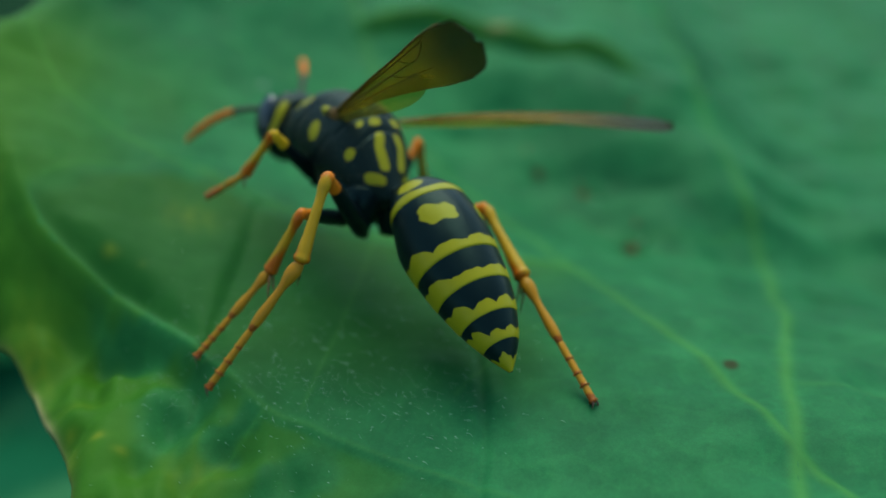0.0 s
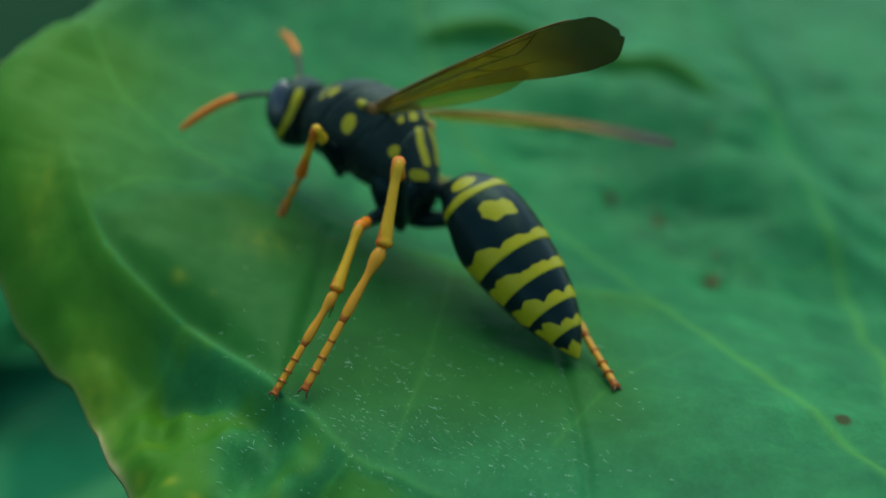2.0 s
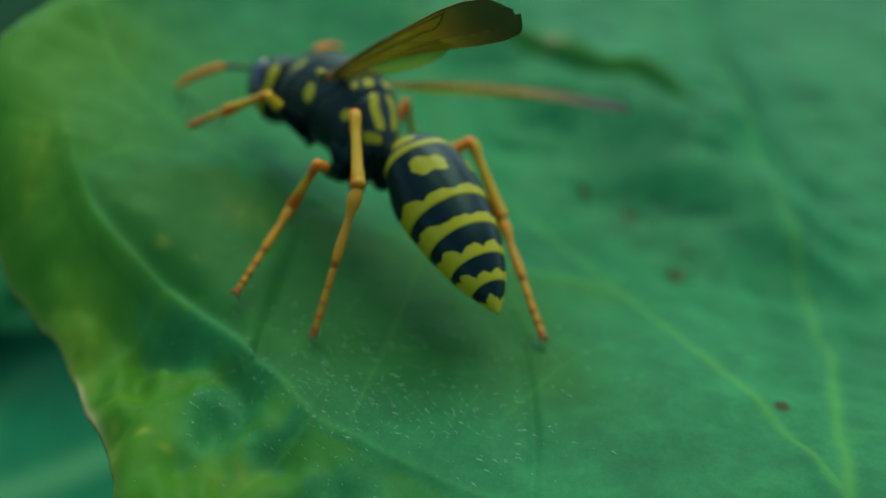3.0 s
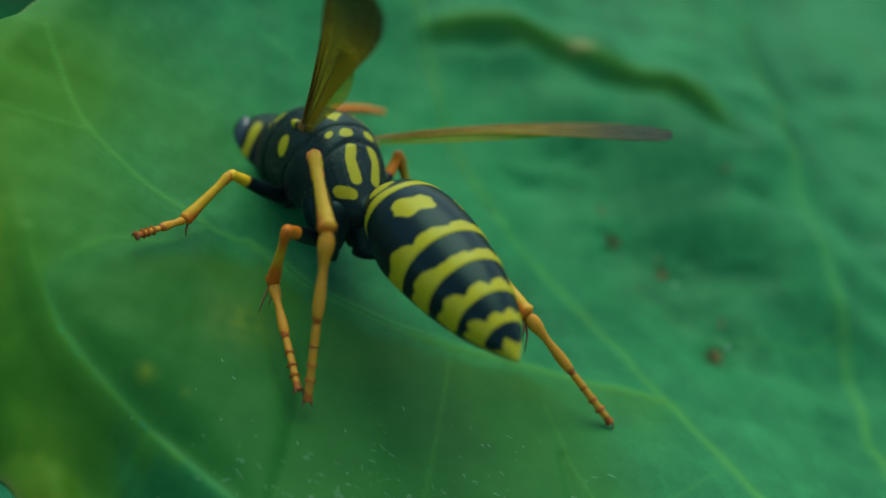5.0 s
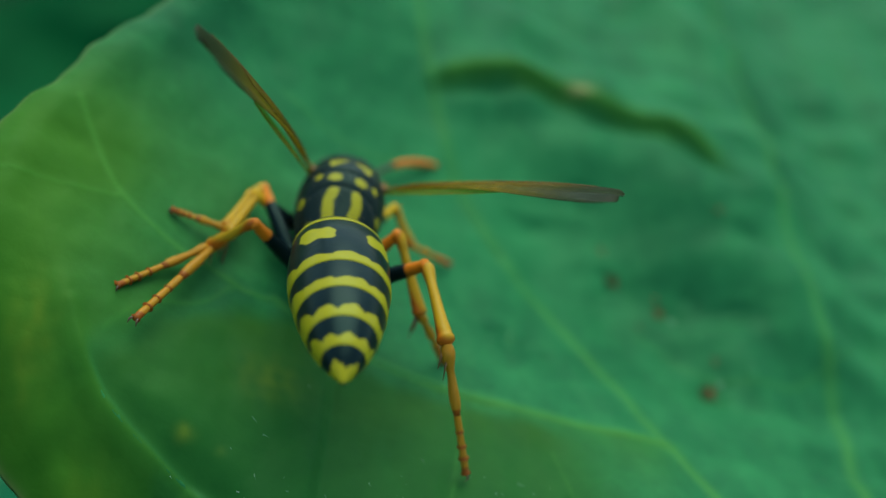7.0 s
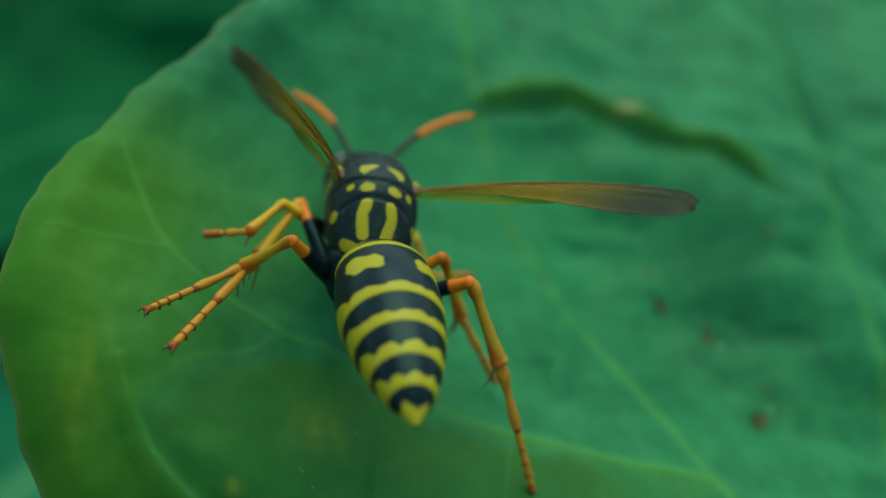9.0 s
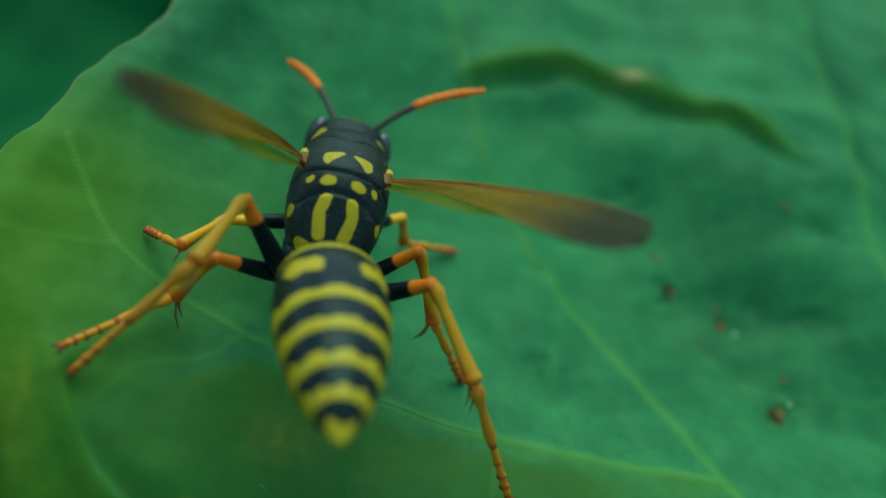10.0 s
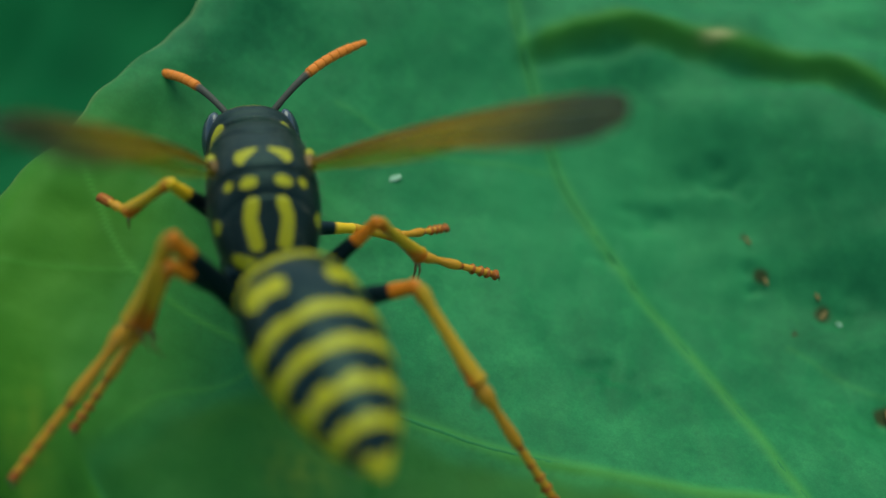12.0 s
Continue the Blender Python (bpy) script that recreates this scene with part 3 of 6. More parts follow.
def lower(name, label, at, size, bend, wide=0.7, material=None):
    """Another leaf of the same plant, further down."""
    thing = tagged(new(name), label, "leaf", "leaves further down")
    n, k = 60, 41
    u, v = np.meshgrid(np.linspace(0, 1, n), np.linspace(-1, 1, k), indexing="ij")
    half = wide * size * 0.5 * np.sin(np.pi * np.clip(u, 0.0, 1) ** 0.75) ** 0.8
    x, y = (u - 0.5) * size, v * half * (1 + 0.04 * np.sin(u * 40) * np.abs(v))
    z = bend * size * (-(u - 0.4) ** 2 + 0.25 * v * v) + 0.012 * size * ripple(x, y, size * 0.18)
    vein = np.exp(-((v * half / (0.012 * size)) ** 2))
    w = (u * 7 - np.abs(v) * 1.6) % 1.0
    vein = np.maximum(vein, 0.7 * np.exp(-((np.minimum(w, 1 - w) / 0.05) ** 2)))
    top = np.stack([x, y, z], -1).reshape(-1, 3)
    idx = np.arange(n * k).reshape(n, k)
    quads = np.stack([idx[:-1, :-1], idx[1:, :-1], idx[1:, 1:], idx[:-1, 1:]], -1).reshape(-1, 4)
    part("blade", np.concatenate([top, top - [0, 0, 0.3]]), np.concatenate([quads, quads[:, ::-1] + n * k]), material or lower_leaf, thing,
         fields={"vein": np.concatenate([vein.ravel()] * 2)})
    pts = [(-size * 0.5 - size * 0.5 * (1 - q), 0, bend * size * -0.16 - 0.5 * size * (1 - q) ** 1.5) for q in np.linspace(0, 1, 12)]
    pv, pf = tube(pts, 0.012 * size, 10)
    part("stalk", pv, pf, lower_leaf, thing)
    thing.matrix_basis = at
    return thing


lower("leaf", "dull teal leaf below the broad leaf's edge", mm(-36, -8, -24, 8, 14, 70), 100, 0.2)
# these three carry their deep shade in the material's colour
lower("leaf", "lower leaf, deep shade put into its dark green", mm(-52, 48, -40, -12, -8, 35), 90, 0.3, material=shade_leaf)
lower("leaf", "leaf far below, shade put into its dark green", mm(-80, 10, -70, 10, 20, 120), 110, 0.2, material=shade_leaf)
lower("leaf", "leaf far below, shade put into its dark green", mm(-30, 85, -60, 0, -15, -20), 100, 0.3, material=shade_leaf)




def build_flecks():
    for x, y, r in ((-8.3, 8.1, 0.18), (7.9, 6.15, 0.10), (9.75, 3.1, 0.09)):
        z = float(leaf_height(np.array(x), np.array(y)))
        v, f = ellipsoid((0, 0, 0.02), (r * 1.5, r * 0.8, 0.06), 8, 12)
        ob = part("fleck", v, f, fleck_material, None, "small whitish fleck of debris on the leaf")
        tagged(ob, category="debris", group="flecks on the leaf")
        ob.matrix_basis = mm(x, y, z, 0, 0, 40 * x)


build_flecks()


def build_crumbs():
    rng = np.random.RandomState(5)
    for x, y, r, turn in ((4.6, 9.0, 0.20, 115), (5.3, 7.7, 0.24, 100), (7.35, 6.5, 0.30, 60), (7.1, 7.1, 0.18, 100), (9.3, 2.9, 0.34, 95), (9.6, 4.1, 0.16, 80), (10.1, 10.9, 0.2, 20)):
        z = float(leaf_height(np.array(x), np.array(y)))
        v, f = ellipsoid((0, 0, 0.02), (r * 1.35, r * 0.42, 0.035), 14, 24)
        v = v * (1 + 0.25 * np.sin(v @ rng.uniform(-14, 14, (3, 1)) + rng.uniform(0, 6)))
        v = v * (1 + 0.18 * np.sin(v @ rng.uniform(-40, 40, (3, 1)) + rng.uniform(0, 6)))
        ob = part("crumb", v, f, crumb_material, None, "brown crumb of dirt stuck on the leaf")
        tagged(ob, category="debris", group="crumbs on the leaf")
        ob.matrix_basis = mm(x, y, z, 0, 0, turn)


build_crumbs()


def build_ground():
    r = np.concatenate([np.linspace(0, 600, 40), np.geomspace(650, 4000000, 30)])
    th = np.linspace(0, 2 * np.pi, 72, endpoint=False)
    R, T = np.meshgrid(r, th, indexing="ij")
    X, Y = R * np.cos(T), R * np.sin(T)
    rings = np.stack([X, Y, -260 + 12 * ripple(X, Y, 140) * (R < 3000)], -1)
    v, f = shell_of(rings)
    ob = part("ground", v, [q for q in f if len(q) == 4], soil_material, None, "green soil, shade put into its colour")
    tagged(ob, kind="structure")


build_ground()


# ---------------------------------------------------------------- the wasp (x ahead, y to its left, z up)
def patch(p, centre, radii, along=None):
    """Signed field, about in millimetres, of an oval mark on a surface; along: the far end of a long mark."""
    c = np.array(centre, float)
    r = np.array(radii, float)
    if along is not None:
        d = np.array(along, float) - c
        w = np.clip(((p - c) @ d) / (d @ d), 0, 1)
        q = p - c - w[:, None] * d
        return r[0] - np.linalg.norm(q, axis=1)
    return (1 - np.linalg.norm((p - c) / r, axis=1)) * r.min()


def pair(p, centre, radii, along=None):
    m = np.array([1, -1, 1])
    a = patch(p, centre, radii, along)
    b = patch(p, np.array(centre) * m, radii, None if along is None else np.array(along) * m)
    return np.maximum(a, b)


def rough_edge(p, amount=0.014, size=0.35):
    return amount * ripple(p[:, 0] + p[:, 2] * 0.7, p[:, 1] + p[:, 2] * 0.4, size)


THORAX = [(3.55, -0.75, 0.35, 0.45), (3.42, -0.65, 0.9, 0.95), (3.05, -0.45, 1.27, 1.30), (2.55, -0.28, 1.44, 1.56), (1.9, -0.14, 1.54, 1.74), (1.0, -0.08, 1.62, 1.82), (0.3, -0.08, 1.65, 1.86), (-0.4, -0.14, 1.62, 1.80), (-0.9, -0.28, 1.54, 1.64), (-1.3, -0.42, 1.44, 1.40), (-1.75, -0.64, 1.20, 1.12), (-2.15, -0.84, 0.90, 0.82), (-2.45, -0.92, 0.52, 0.52), (-2.7, -0.92, 0.28, 0.30)]


def build_wasp():
    wasp = tagged(new("wasp"), "black and yellow paper wasp with orange legs standing on the leaf", "wasp")
    made = {"wasp": wasp}
    r, th = loft(THORAX, 170, 120, 2.15)
    v, f = shell_of(r)
    # sutures: pronotum, scutum and scutellum grooves, and the median furrow of the rear slope
    x, y, z = v[:, 0].copy(), v[:, 1].copy(), v[:, 2].copy()
    up = span(z, 0.1, 0.7)
    groove = 0.14 * np.exp(-(((x + 0.55 - 0.12 * y * y) / 0.06) ** 2)) * up + 0.13 * np.exp(-(((x + 1.12 + 0.05 * y * y) / 0.07) ** 2)) * up
    groove += 0.09 * np.exp(-(((x - 1.55 - 0.35 * np.abs(y) + 0.25 * z) / 0.07) ** 2)) + 0.10 * np.exp(-((y / 0.13) ** 2)) * span(-x, 1.2, 1.6) * up
    groove += 0.08 * np.exp(-(((x - 0.15 + 0.5 * z) / 0.06) ** 2)) * (1 - up)
    groove += 0.012 * np.sin((x - 0.8 * z) * 30) * span(-x, 1.25, 1.5) * span(z, -0.6, 0.2)
    scale = 1 - 0.65 * groove / np.maximum(np.hypot(y, z + 0.2), 0.4)
    v[:, 1], v[:, 2] = y * scale, (z + 0.2) * scale - 0.2
    mark = np.minimum.reduce([pair(v, (0.00, 0.46, 1.72), (0.38, 0.37, 0.6)), 0.24 - v[:, 0], 0.7 * (v[:, 0] + 0.04 + 0.95 * (np.abs(v[:, 1]) - 0.34))])
    mark = np.maximum(mark, pair(v, (-0.85, 0.50, 1.42), (0.15, 0.27, 0.4)))
    mark = np.maximum(mark, pair(v, (-0.72, 1.05, 1.15), (0.12, 0.13, 0.3)))
    mark = np.maximum(mark, pair(v, (-1.34, 0.44, 1.02), (0.22,), (-1.66, 0.56, 0.66)))
    mark = np.maximum(mark, pair(v, (-1.66, 0.56, 0.66), (0.225,), (-2.08, 0.42, 0.10)))
    mark = np.maximum(mark, pair(v, (0.95, 1.56, 0.14), (0.30, 0.45, 0.40)))
    mark = np.maximum(mark, pair(v, (2.40, 1.18, 0.72), (0.17,), (2.28, 1.08, 0.92)))
    mark = np.maximum(mark, pair(v, (-1.15, 1.45, 0.05), (0.19, 0.4, 0.24)))
    mark = np.maximum(mark, np.minimum(pair(v, (-2.02, 0.92, -0.48), (0.21,), (-2.38, 0.60, -0.38)), 0.5 * (v[:, 2] + 0.78 - 0.35 * (v[:, 0] + 1.9))))
    mark = np.maximum(mark, 0.05 - np.abs(x - 2.95 + 0.15 * y * y) - 0.5 * (z < 0.3))
    v0 = v.copy()
    part("thorax", v, f, thorax_shell, wasp, "black thorax with yellow spots and two stripes", {"mark": mark + rough_edge(v)})
    for s in (1, -1):
        v, f = ellipsoid((0.78, s * 1.42, 1.0), (0.30, 0.16, 0.17), 14, 18)
        part("tegula", v, f, shell, wasp, "small yellow wing plate", {"mark": 0.1 - np.abs(v[:, 0] - 0.85) + 0.08})
        v, f = ellipsoid((0.42, s * 1.36, 1.02), (0.34, 0.20, 0.20), 14, 18)
        v = v + 0.03 * np.sin(v[:, [1, 2, 0]] * 17)
        part("wing_root", v, f, vein_shell, wasp, "brown amber wing joint")
    rng = np.random.RandomState(21)
    top = v0[(v0[:, 0] > -2.2) & (np.abs(v0[:, 0]) < 3.4)]
    pick = top[rng.choice(len(top), 900)]
    hv, hf = [], []
    for p0 in pick:
        d = p0 - [p0[0], 0, -0.2]
        d = d / max(np.linalg.norm(d), 0.3) + rng.normal(0, 0.35, 3) + [-0.3, 0, 0]
        tip = p0 + d * rng.uniform(0.08, 0.20)
        side = np.cross(d, [0.3, 0.5, 0.8])
        side = 0.008 * side / np.linalg.norm(side)
        up = 0.008 * np.cross(side, d) / np.linalg.norm(np.cross(side, d))
        i = len(hv)
        hv += [p0 + side, p0 - side, p0 + up, tip]
        hf += [(i, i + 1, i + 3), (i + 1, i + 2, i + 3), (i + 2, i, i + 3)]
    tagged(part("fuzz", hv, hf, fuzz_material, wasp, "short grey-brown hairs"), kind="stuff")
    for key, hip, rad in (("front", (1.15, 0.60, -1.85), 0.44), ("middle", (-1.40, 0.72, -2.25), 0.54), ("hind", (-2.10, 0.64, -2.30), 0.60)):
        for s in (1, -1):
            p0, p1 = np.array([hip[0] + 0.55, s * (hip[1] + 0.05), hip[2] + 1.35]), np.array([hip[0] - 0.1, s * hip[1], hip[2] - 0.25])
            q = np.linspace(0, 1, 12)[:, None]
            v, f = tube(p0 + (p1 - p0) * q, rad * np.array([1.0, 1.12, 1.18, 1.2, 1.18, 1.12, 1.02, 0.9, 0.78, 0.66, 0.55, 0.35]), 18)
            part("coxa", v, f, shell, wasp, "glossy black leg base", {"mark": np.full(len(v), -1.0)})

    # head: a flattened lens with big kidney eyes
    r, th = loft([(-0.75, 0.0, 0.3, 0.35), (-0.6, 0.02, 0.95, 0.95), (-0.25, 0.02, 1.38, 1.30), (0.12, 0.0, 1.47, 1.42), (0.48, -0.05, 1.28, 1.32), (0.78, -0.12, 0.9, 1.08), (0.98, -0.2, 0.42, 0.6), (1.02, -0.22, 0.1, 0.15)], 60, 72, 2.3)
    v, f = shell_of(r)
    x, y, z = v.T
    mark = np.maximum.reduce([pair(v, (-0.44, 1.05, 0.92), (0.17,), (-0.26, 1.30, -0.25)), pair(v, (-0.26, 1.30, -0.25), (0.15,), (0.15, 1.15, -1.0)), patch(v, (0.85, 0, -0.65), (0.5, 0.85, 0.6))])
    mark = np.maximum(mark, 0.06 - np.abs(x - 0.22) - 0.8 * (z < 0.9) - 0.8 * (np.abs(y) > 0.75))
    head = part("head", v, f, thorax_shell, wasp, "black head with yellow marks", {"mark": mark + rough_edge(v)})
    made["head"] = head
    for s in (1, -1):
        v, f = ellipsoid((0, 0, 0), (0.52, 0.36, 1.02), 20, 26)
        v[:, 1] += 0.10 * (1 - (v[:, 2] / 1.0) ** 2)
        v = v + [0.33, s * 1.13, 0.17] if s > 0 else v * [1, -1, 1] + [0.33, -1.13, 0.17]
        part("eye", v, f, eye_shell, head, "large dark compound eye")
        v, f = tube([(0.55, s * 0.42, -0.95), (0.62, s * 0.30, -1.2), (0.66, s * 0.10, -1.38)], [0.2, 0.17, 0.06], 10)
        part("mandible", v, f, shell, head, "", {"mark": v[:, 2] * 0 + 0.02})

    # abdomen: overlapping plates, each with a scalloped yellow hind band
    LEN = 8.36
    OUT = [(0.0, -0.75, 0.2, 0.2), (0.25, -0.55, 0.40, 0.44), (0.55, -0.10, 0.84, 0.76), (0.95, 0.10, 1.18, 0.98), (1.5, 0.14, 1.48, 1.24), (2.2, 0.10, 1.64, 1.46), (3.0, 0.0, 1.68, 1.62), (4.0, 0.0, 1.64, 1.56), (5.0, 0.02, 1.49, 1.42), (6.0, 0.03, 1.26, 1.20), (6.9, 0.02, 0.95, 0.90), (7.5, 0.0, 0.66, 0.63), (8.0, -0.06, 0.33, 0.32), (8.25, -0.10, 0.14, 0.14), (LEN, -0.12, 0.05, 0.06)]

    def outline(s):
        t = smooth_table(OUT, 400)
        return [np.interp(s, t[:, 0], t[:, k]) for k in (1, 2, 3)]

    core = [(s, *(float(q) for q in outline(s))) for s in np.linspace(0, LEN, 24)]
    core = [(s, zc - 0.03 * hh, 0.93 * hw, 0.93 * hh) for s, zc, hw, hh in core]
    r, th = loft(core, 60, 60)
    v, f = shell_of(r)
    lower_mark = np.concatenate([0.15 - np.abs((r[:, :, 0].ravel() % 1.3) - 1.0), [-1, -1]])
    abdomen = part("abdomen", v, f, shell, wasp, "black and yellow banded abdomen", {"mark": lower_mark})
    made["abdomen"] = abdomen
    ends = [(0.0, 1.78, 0.36), (1.69, 4.3, 0.38), (4.22, 5.47, 0.37), (5.39, 6.58, 0.35), (6.50, 7.48, 0.29), (7.4, LEN, 0.6)]
    for i, (a, b, band) in enumerate(ends):
        rows, seg = 46, 120
        s = np.linspace(a, b, rows)
        zc, hw, hh = outline(s)
        lap = 1.0 + 0.022 * np.clip((s - a) / (b - a), 0, 1) - 0.02 * span(s, b - 0.06, b)
        th = np.linspace(-2.25, 2.25, seg)
        R = np.zeros((rows, seg, 3))
        R[:, :, 0] = s[:, None]
        R[:, :, 1] = (hw * lap)[:, None] * np.sin(th)
        R[:, :, 2] = zc[:, None] + (hh * lap)[:, None] * np.cos(th)
        S, TH = np.meshgrid(s, th, indexing="ij")
        wave = 0.17 * (np.abs(np.cos(TH * (3.8 + 0.15 * i))) ** 0.6 - 0.6) + 0.03 * np.cos(TH * 9 + 2 * i) + 0.02 * np.sin(TH * 19 + 2 * i)
        width = band + wave + 0.30 * span(np.abs(TH), 0.9, 1.7)
        mark = S - (b - width)
        if i == 0:
            mark = np.maximum(S - (b - 0.34 - 0.04 * np.cos(5 * TH)), 0.27 - np.hypot((S - 1.05), (np.abs(TH) - 1.0) * 0.6))
        if i == 1:
            oval = 1 - (np.abs((S - 2.66 + 0.35 * (np.abs(TH) - 0.74)) / 0.37) ** 2.6 + np.abs((np.abs(TH) - 0.76) / 0.42) ** 2.6) ** (1 / 2.6)
            mark = np.maximum(mark, 0.3 * oval + 0.05 * np.cos(np.abs(TH) * 13 + 1.0) + 0.02 * np.sin(S * 17))
        if i == 5:
            mark = S - (7.93 + 0.11 * np.cos(TH * 3.3) + 0.03 * np.cos(11 * TH) - 0.25 * span(np.abs(TH), 1.5, 2.1))
        vv = np.concatenate([R.reshape(-1, 3), (R * [1, 0.975, 0.975]).reshape(-1, 3)])
        v, f = shell_of(R, closed=False)
        n = rows * seg
        f = f + [tuple(n + q for q in reversed(t)) for t in f]
        last = (rows - 1) * seg
        f += [(last + j, last + j + 1, n + last + j + 1, n + last + j) for j in range(seg - 1)]
        f = [tuple(reversed(t)) for t in f]
        m2 = np.concatenate([mark.ravel()] * 2)
        part("tergite", vv, f, shell, abdomen, "black plate with a scalloped yellow band", {"mark": m2})

    # wings, folded lengthwise; x to the tip, y to the trailing edge
    for s, key, long in ((1, "wing_left", 10.59), (-1, "wing_right", 11.04)):
        rows, seg = 70, 22
        u = np.linspace(0, 1, rows)
        lead = smooth_table([(0, 0.0), (0.1, -0.12), (0.3, -0.24), (0.55, -0.34), (0.75, -0.50), (0.88, -0.52), (0.96, -0.36), (1, 0.10)], rows)[:, 1]
        trail = smooth_table([(0, 0.24), (0.1, 0.36), (0.3, 0.62), (0.55, 1.10), (0.75, 1.42), (0.88, 1.40), (0.96, 1.10), (1, 0.55)], rows)[:, 1]
        shift = (0.55 if s > 0 else 0.28) * np.sin(np.pi * 0.62 * u) ** 1.3
        lead, trail = lead - shift, trail - shift
        w = np.linspace(0, 1, seg)
        Y = lead[:, None] + (trail - lead)[:, None] * w
        Xw = (u * long)[:, None] + 0 * Y
        Zw = 0.10 * np.sin(w * 9.0)[None] * span(u, 0, 0.2)[:, None] * (1 - 0.5 * u)[:, None] + s * (0.28 * np.sin(np.pi * u**0.9) - 0.1 * u**3)[:, None] + 0.15 * w[None] ** 2 * u[:, None]
        R = np.stack([Xw, Y, Zw], -1)
        v1, f1 = shell_of(R, closed=False)
        n = rows * seg
        vv = np.concatenate([v1, v1 - [0, 0, 0.02]])
        ff = f1 + [tuple(n + q for q in reversed(t)) for t in f1]
        ring = [i * seg for i in range(rows)] + [(rows - 1) * seg + j for j in range(1, seg)] + [i * seg + seg - 1 for i in range(rows - 2, -1, -1)] + [j for j in range(seg - 2, 0, -1)]
        ff += [(a, b, b + n, a + n) for a, b in zip(ring, ring[1:] + ring[:1])]
        wing = part("wing", vv, ff, wing_membrane, wasp, "folded smoky amber wing with a darker tip", {"mark": np.concatenate([np.repeat(u, seg)] * 2)})
        made[key] = wing

        def on_wing(uu, ww):
            i, j = uu * (rows - 1), ww * (seg - 1)
            i0, j0 = np.minimum(i.astype(int), rows - 2), np.minimum(j.astype(int), seg - 2)
            fi, fj = (i - i0)[:, None], (j - j0)[:, None]
            return (R[i0, j0] * (1 - fi) + R[i0 + 1, j0] * fi) * (1 - fj) + (R[i0, j0 + 1] * (1 - fi) + R[i0 + 1, j0 + 1] * fi) * fj

        for w0, w1, u0, u1, rad in ((0.02, 0.02, 0.0, 0.86, 0.06), (0.14, 0.12, 0.0, 0.72, 0.05), (0.4, 0.34, 0.02, 0.62, 0.04), (0.62, 0.6, 0.05, 0.7, 0.03), (0.34, 0.05, 0.62, 0.74, 0.03), (0.12, 0.34, 0.52, 0.58, 0.028), (0.36, 0.7, 0.45, 0.6, 0.025)):
            q = np.linspace(0, 1, 26)
            p = on_wing(u0 + (u1 - u0) * q, w0 + (w1 - w0) * q + 0.02 * np.sin(q * 5))
            v, f = tube(p, rad * (1 - 0.55 * q), 7)
            part("wing_vein", v, f, vein_shell, wing)
        # hind wing, shorter and clearer, behind the folded fore wing
        u = np.linspace(0, 1, 36)
        w = np.linspace(0, 1, 12)
        bow = np.sin(np.pi * np.clip(u, 0.03, 0.985)) ** 0.6
        Xh = (u * 0.62 * long)[:, None] + 0.3 * w[None]
        Yh = -(0.75 if s > 0 else 0.4) * (0.62 * u * 1.2)[:, None] + 0.15 + (0.3 + 0.95 * u * bow)[:, None] * w[None] + (0.35 * u)[:, None]
        Zh = -0.10 * s + s * (0.2 * np.sin(np.pi * 0.62 * u))[:, None] - 0.10 * np.sin(w * 6)[None] * bow[:, None]
        Rh = np.stack([Xh, Yh, Zh], -1)
        v1, f1 = shell_of(Rh, closed=False)
        n = len(v1)
        part("hind_wing", np.concatenate([v1, v1 - [0, 0, 0.015]]), f1 + [tuple(n + q for q in reversed(t)) for t in f1], hind_membrane, wing, "clear hind wing", {"mark": np.concatenate([np.repeat(u, 12)] * 2)})

    # antennae: dark stalk, orange curved whip; x runs to the tip
    for key, long in (("antenna_left", 4.41), ("antenna_right", 4.93)):
        q = np.linspace(0, 0.49, 14)
        bend = lambda t: np.column_stack([t * long, 0 * t, 0.55 * np.sin(np.pi * t) - 0.1 * t])
        v, f = tube(bend(q), smooth_table([(0, 0.15), (0.2, 0.12), (0.6, 0.11), (1, 0.14)], 14)[:, 1], 12)
        ant = part("antenna", v, f, antenna_shell, wasp, "dark antenna with an orange whip", {"mark": v[:, 0] - 0.46 * long})
        made[key] = ant
        for i in range(8):
            q = np.linspace(0.47 + i * 0.066, 0.47 + (i + 1) * 0.066 + 0.003, 5)
            rr = 0.165 * (1 - 0.35 * max(0, i - 5) / 2) * np.array([0.95, 1.0, 1.01, 1.0, 0.95])
            v, f = tube(bend(q), rr, 12)
            part("flagellomere", v, f, antenna_shell, ant, "orange antenna joint" if i else "", {"mark": np.full(len(v), 0.3)})

    # legs
    for key, (lf, lt, la) in {"front_left": (3.22, 2.18, 2.00), "middle_left": (3.78, 2.47, 4.03), "hind_left": (4.50, 2.99, 5.56), "front_right": (2.67, 1.69, 2.51), "middle_right": (3.87, 2.99, 3.42), "hind_right": (4.06, 3.22, 5.18)}.items():
        big = {"front": 0.82, "middle": 0.89, "hind": 1.0}[key.split("_")[0]]
        r, th = loft([(-0.1, 0, 0.12, 0.12), (0.1, 0, 0.20, 0.22), (0.35 * lf, 0, 0.29, 0.33), (0.7 * lf, 0.0, 0.24, 0.27), (0.93 * lf, 0, 0.19, 0.21), (lf + 0.06, 0, 0.17, 0.17), (lf + 0.13, 0, 0.06, 0.06)], 40, 24)
        r[:, :, 1:] *= big
        v, f = shell_of(r)
        made[key + "_femur"] = part("femur", v, f, front_femur_shell if key.startswith("front") else femur_shell, wasp, "black " + key.split("_")[0] + " thigh with an orange end", {"mark": v[:, 0] - (0.80 if key.startswith("hind") else 0.76) * lf})
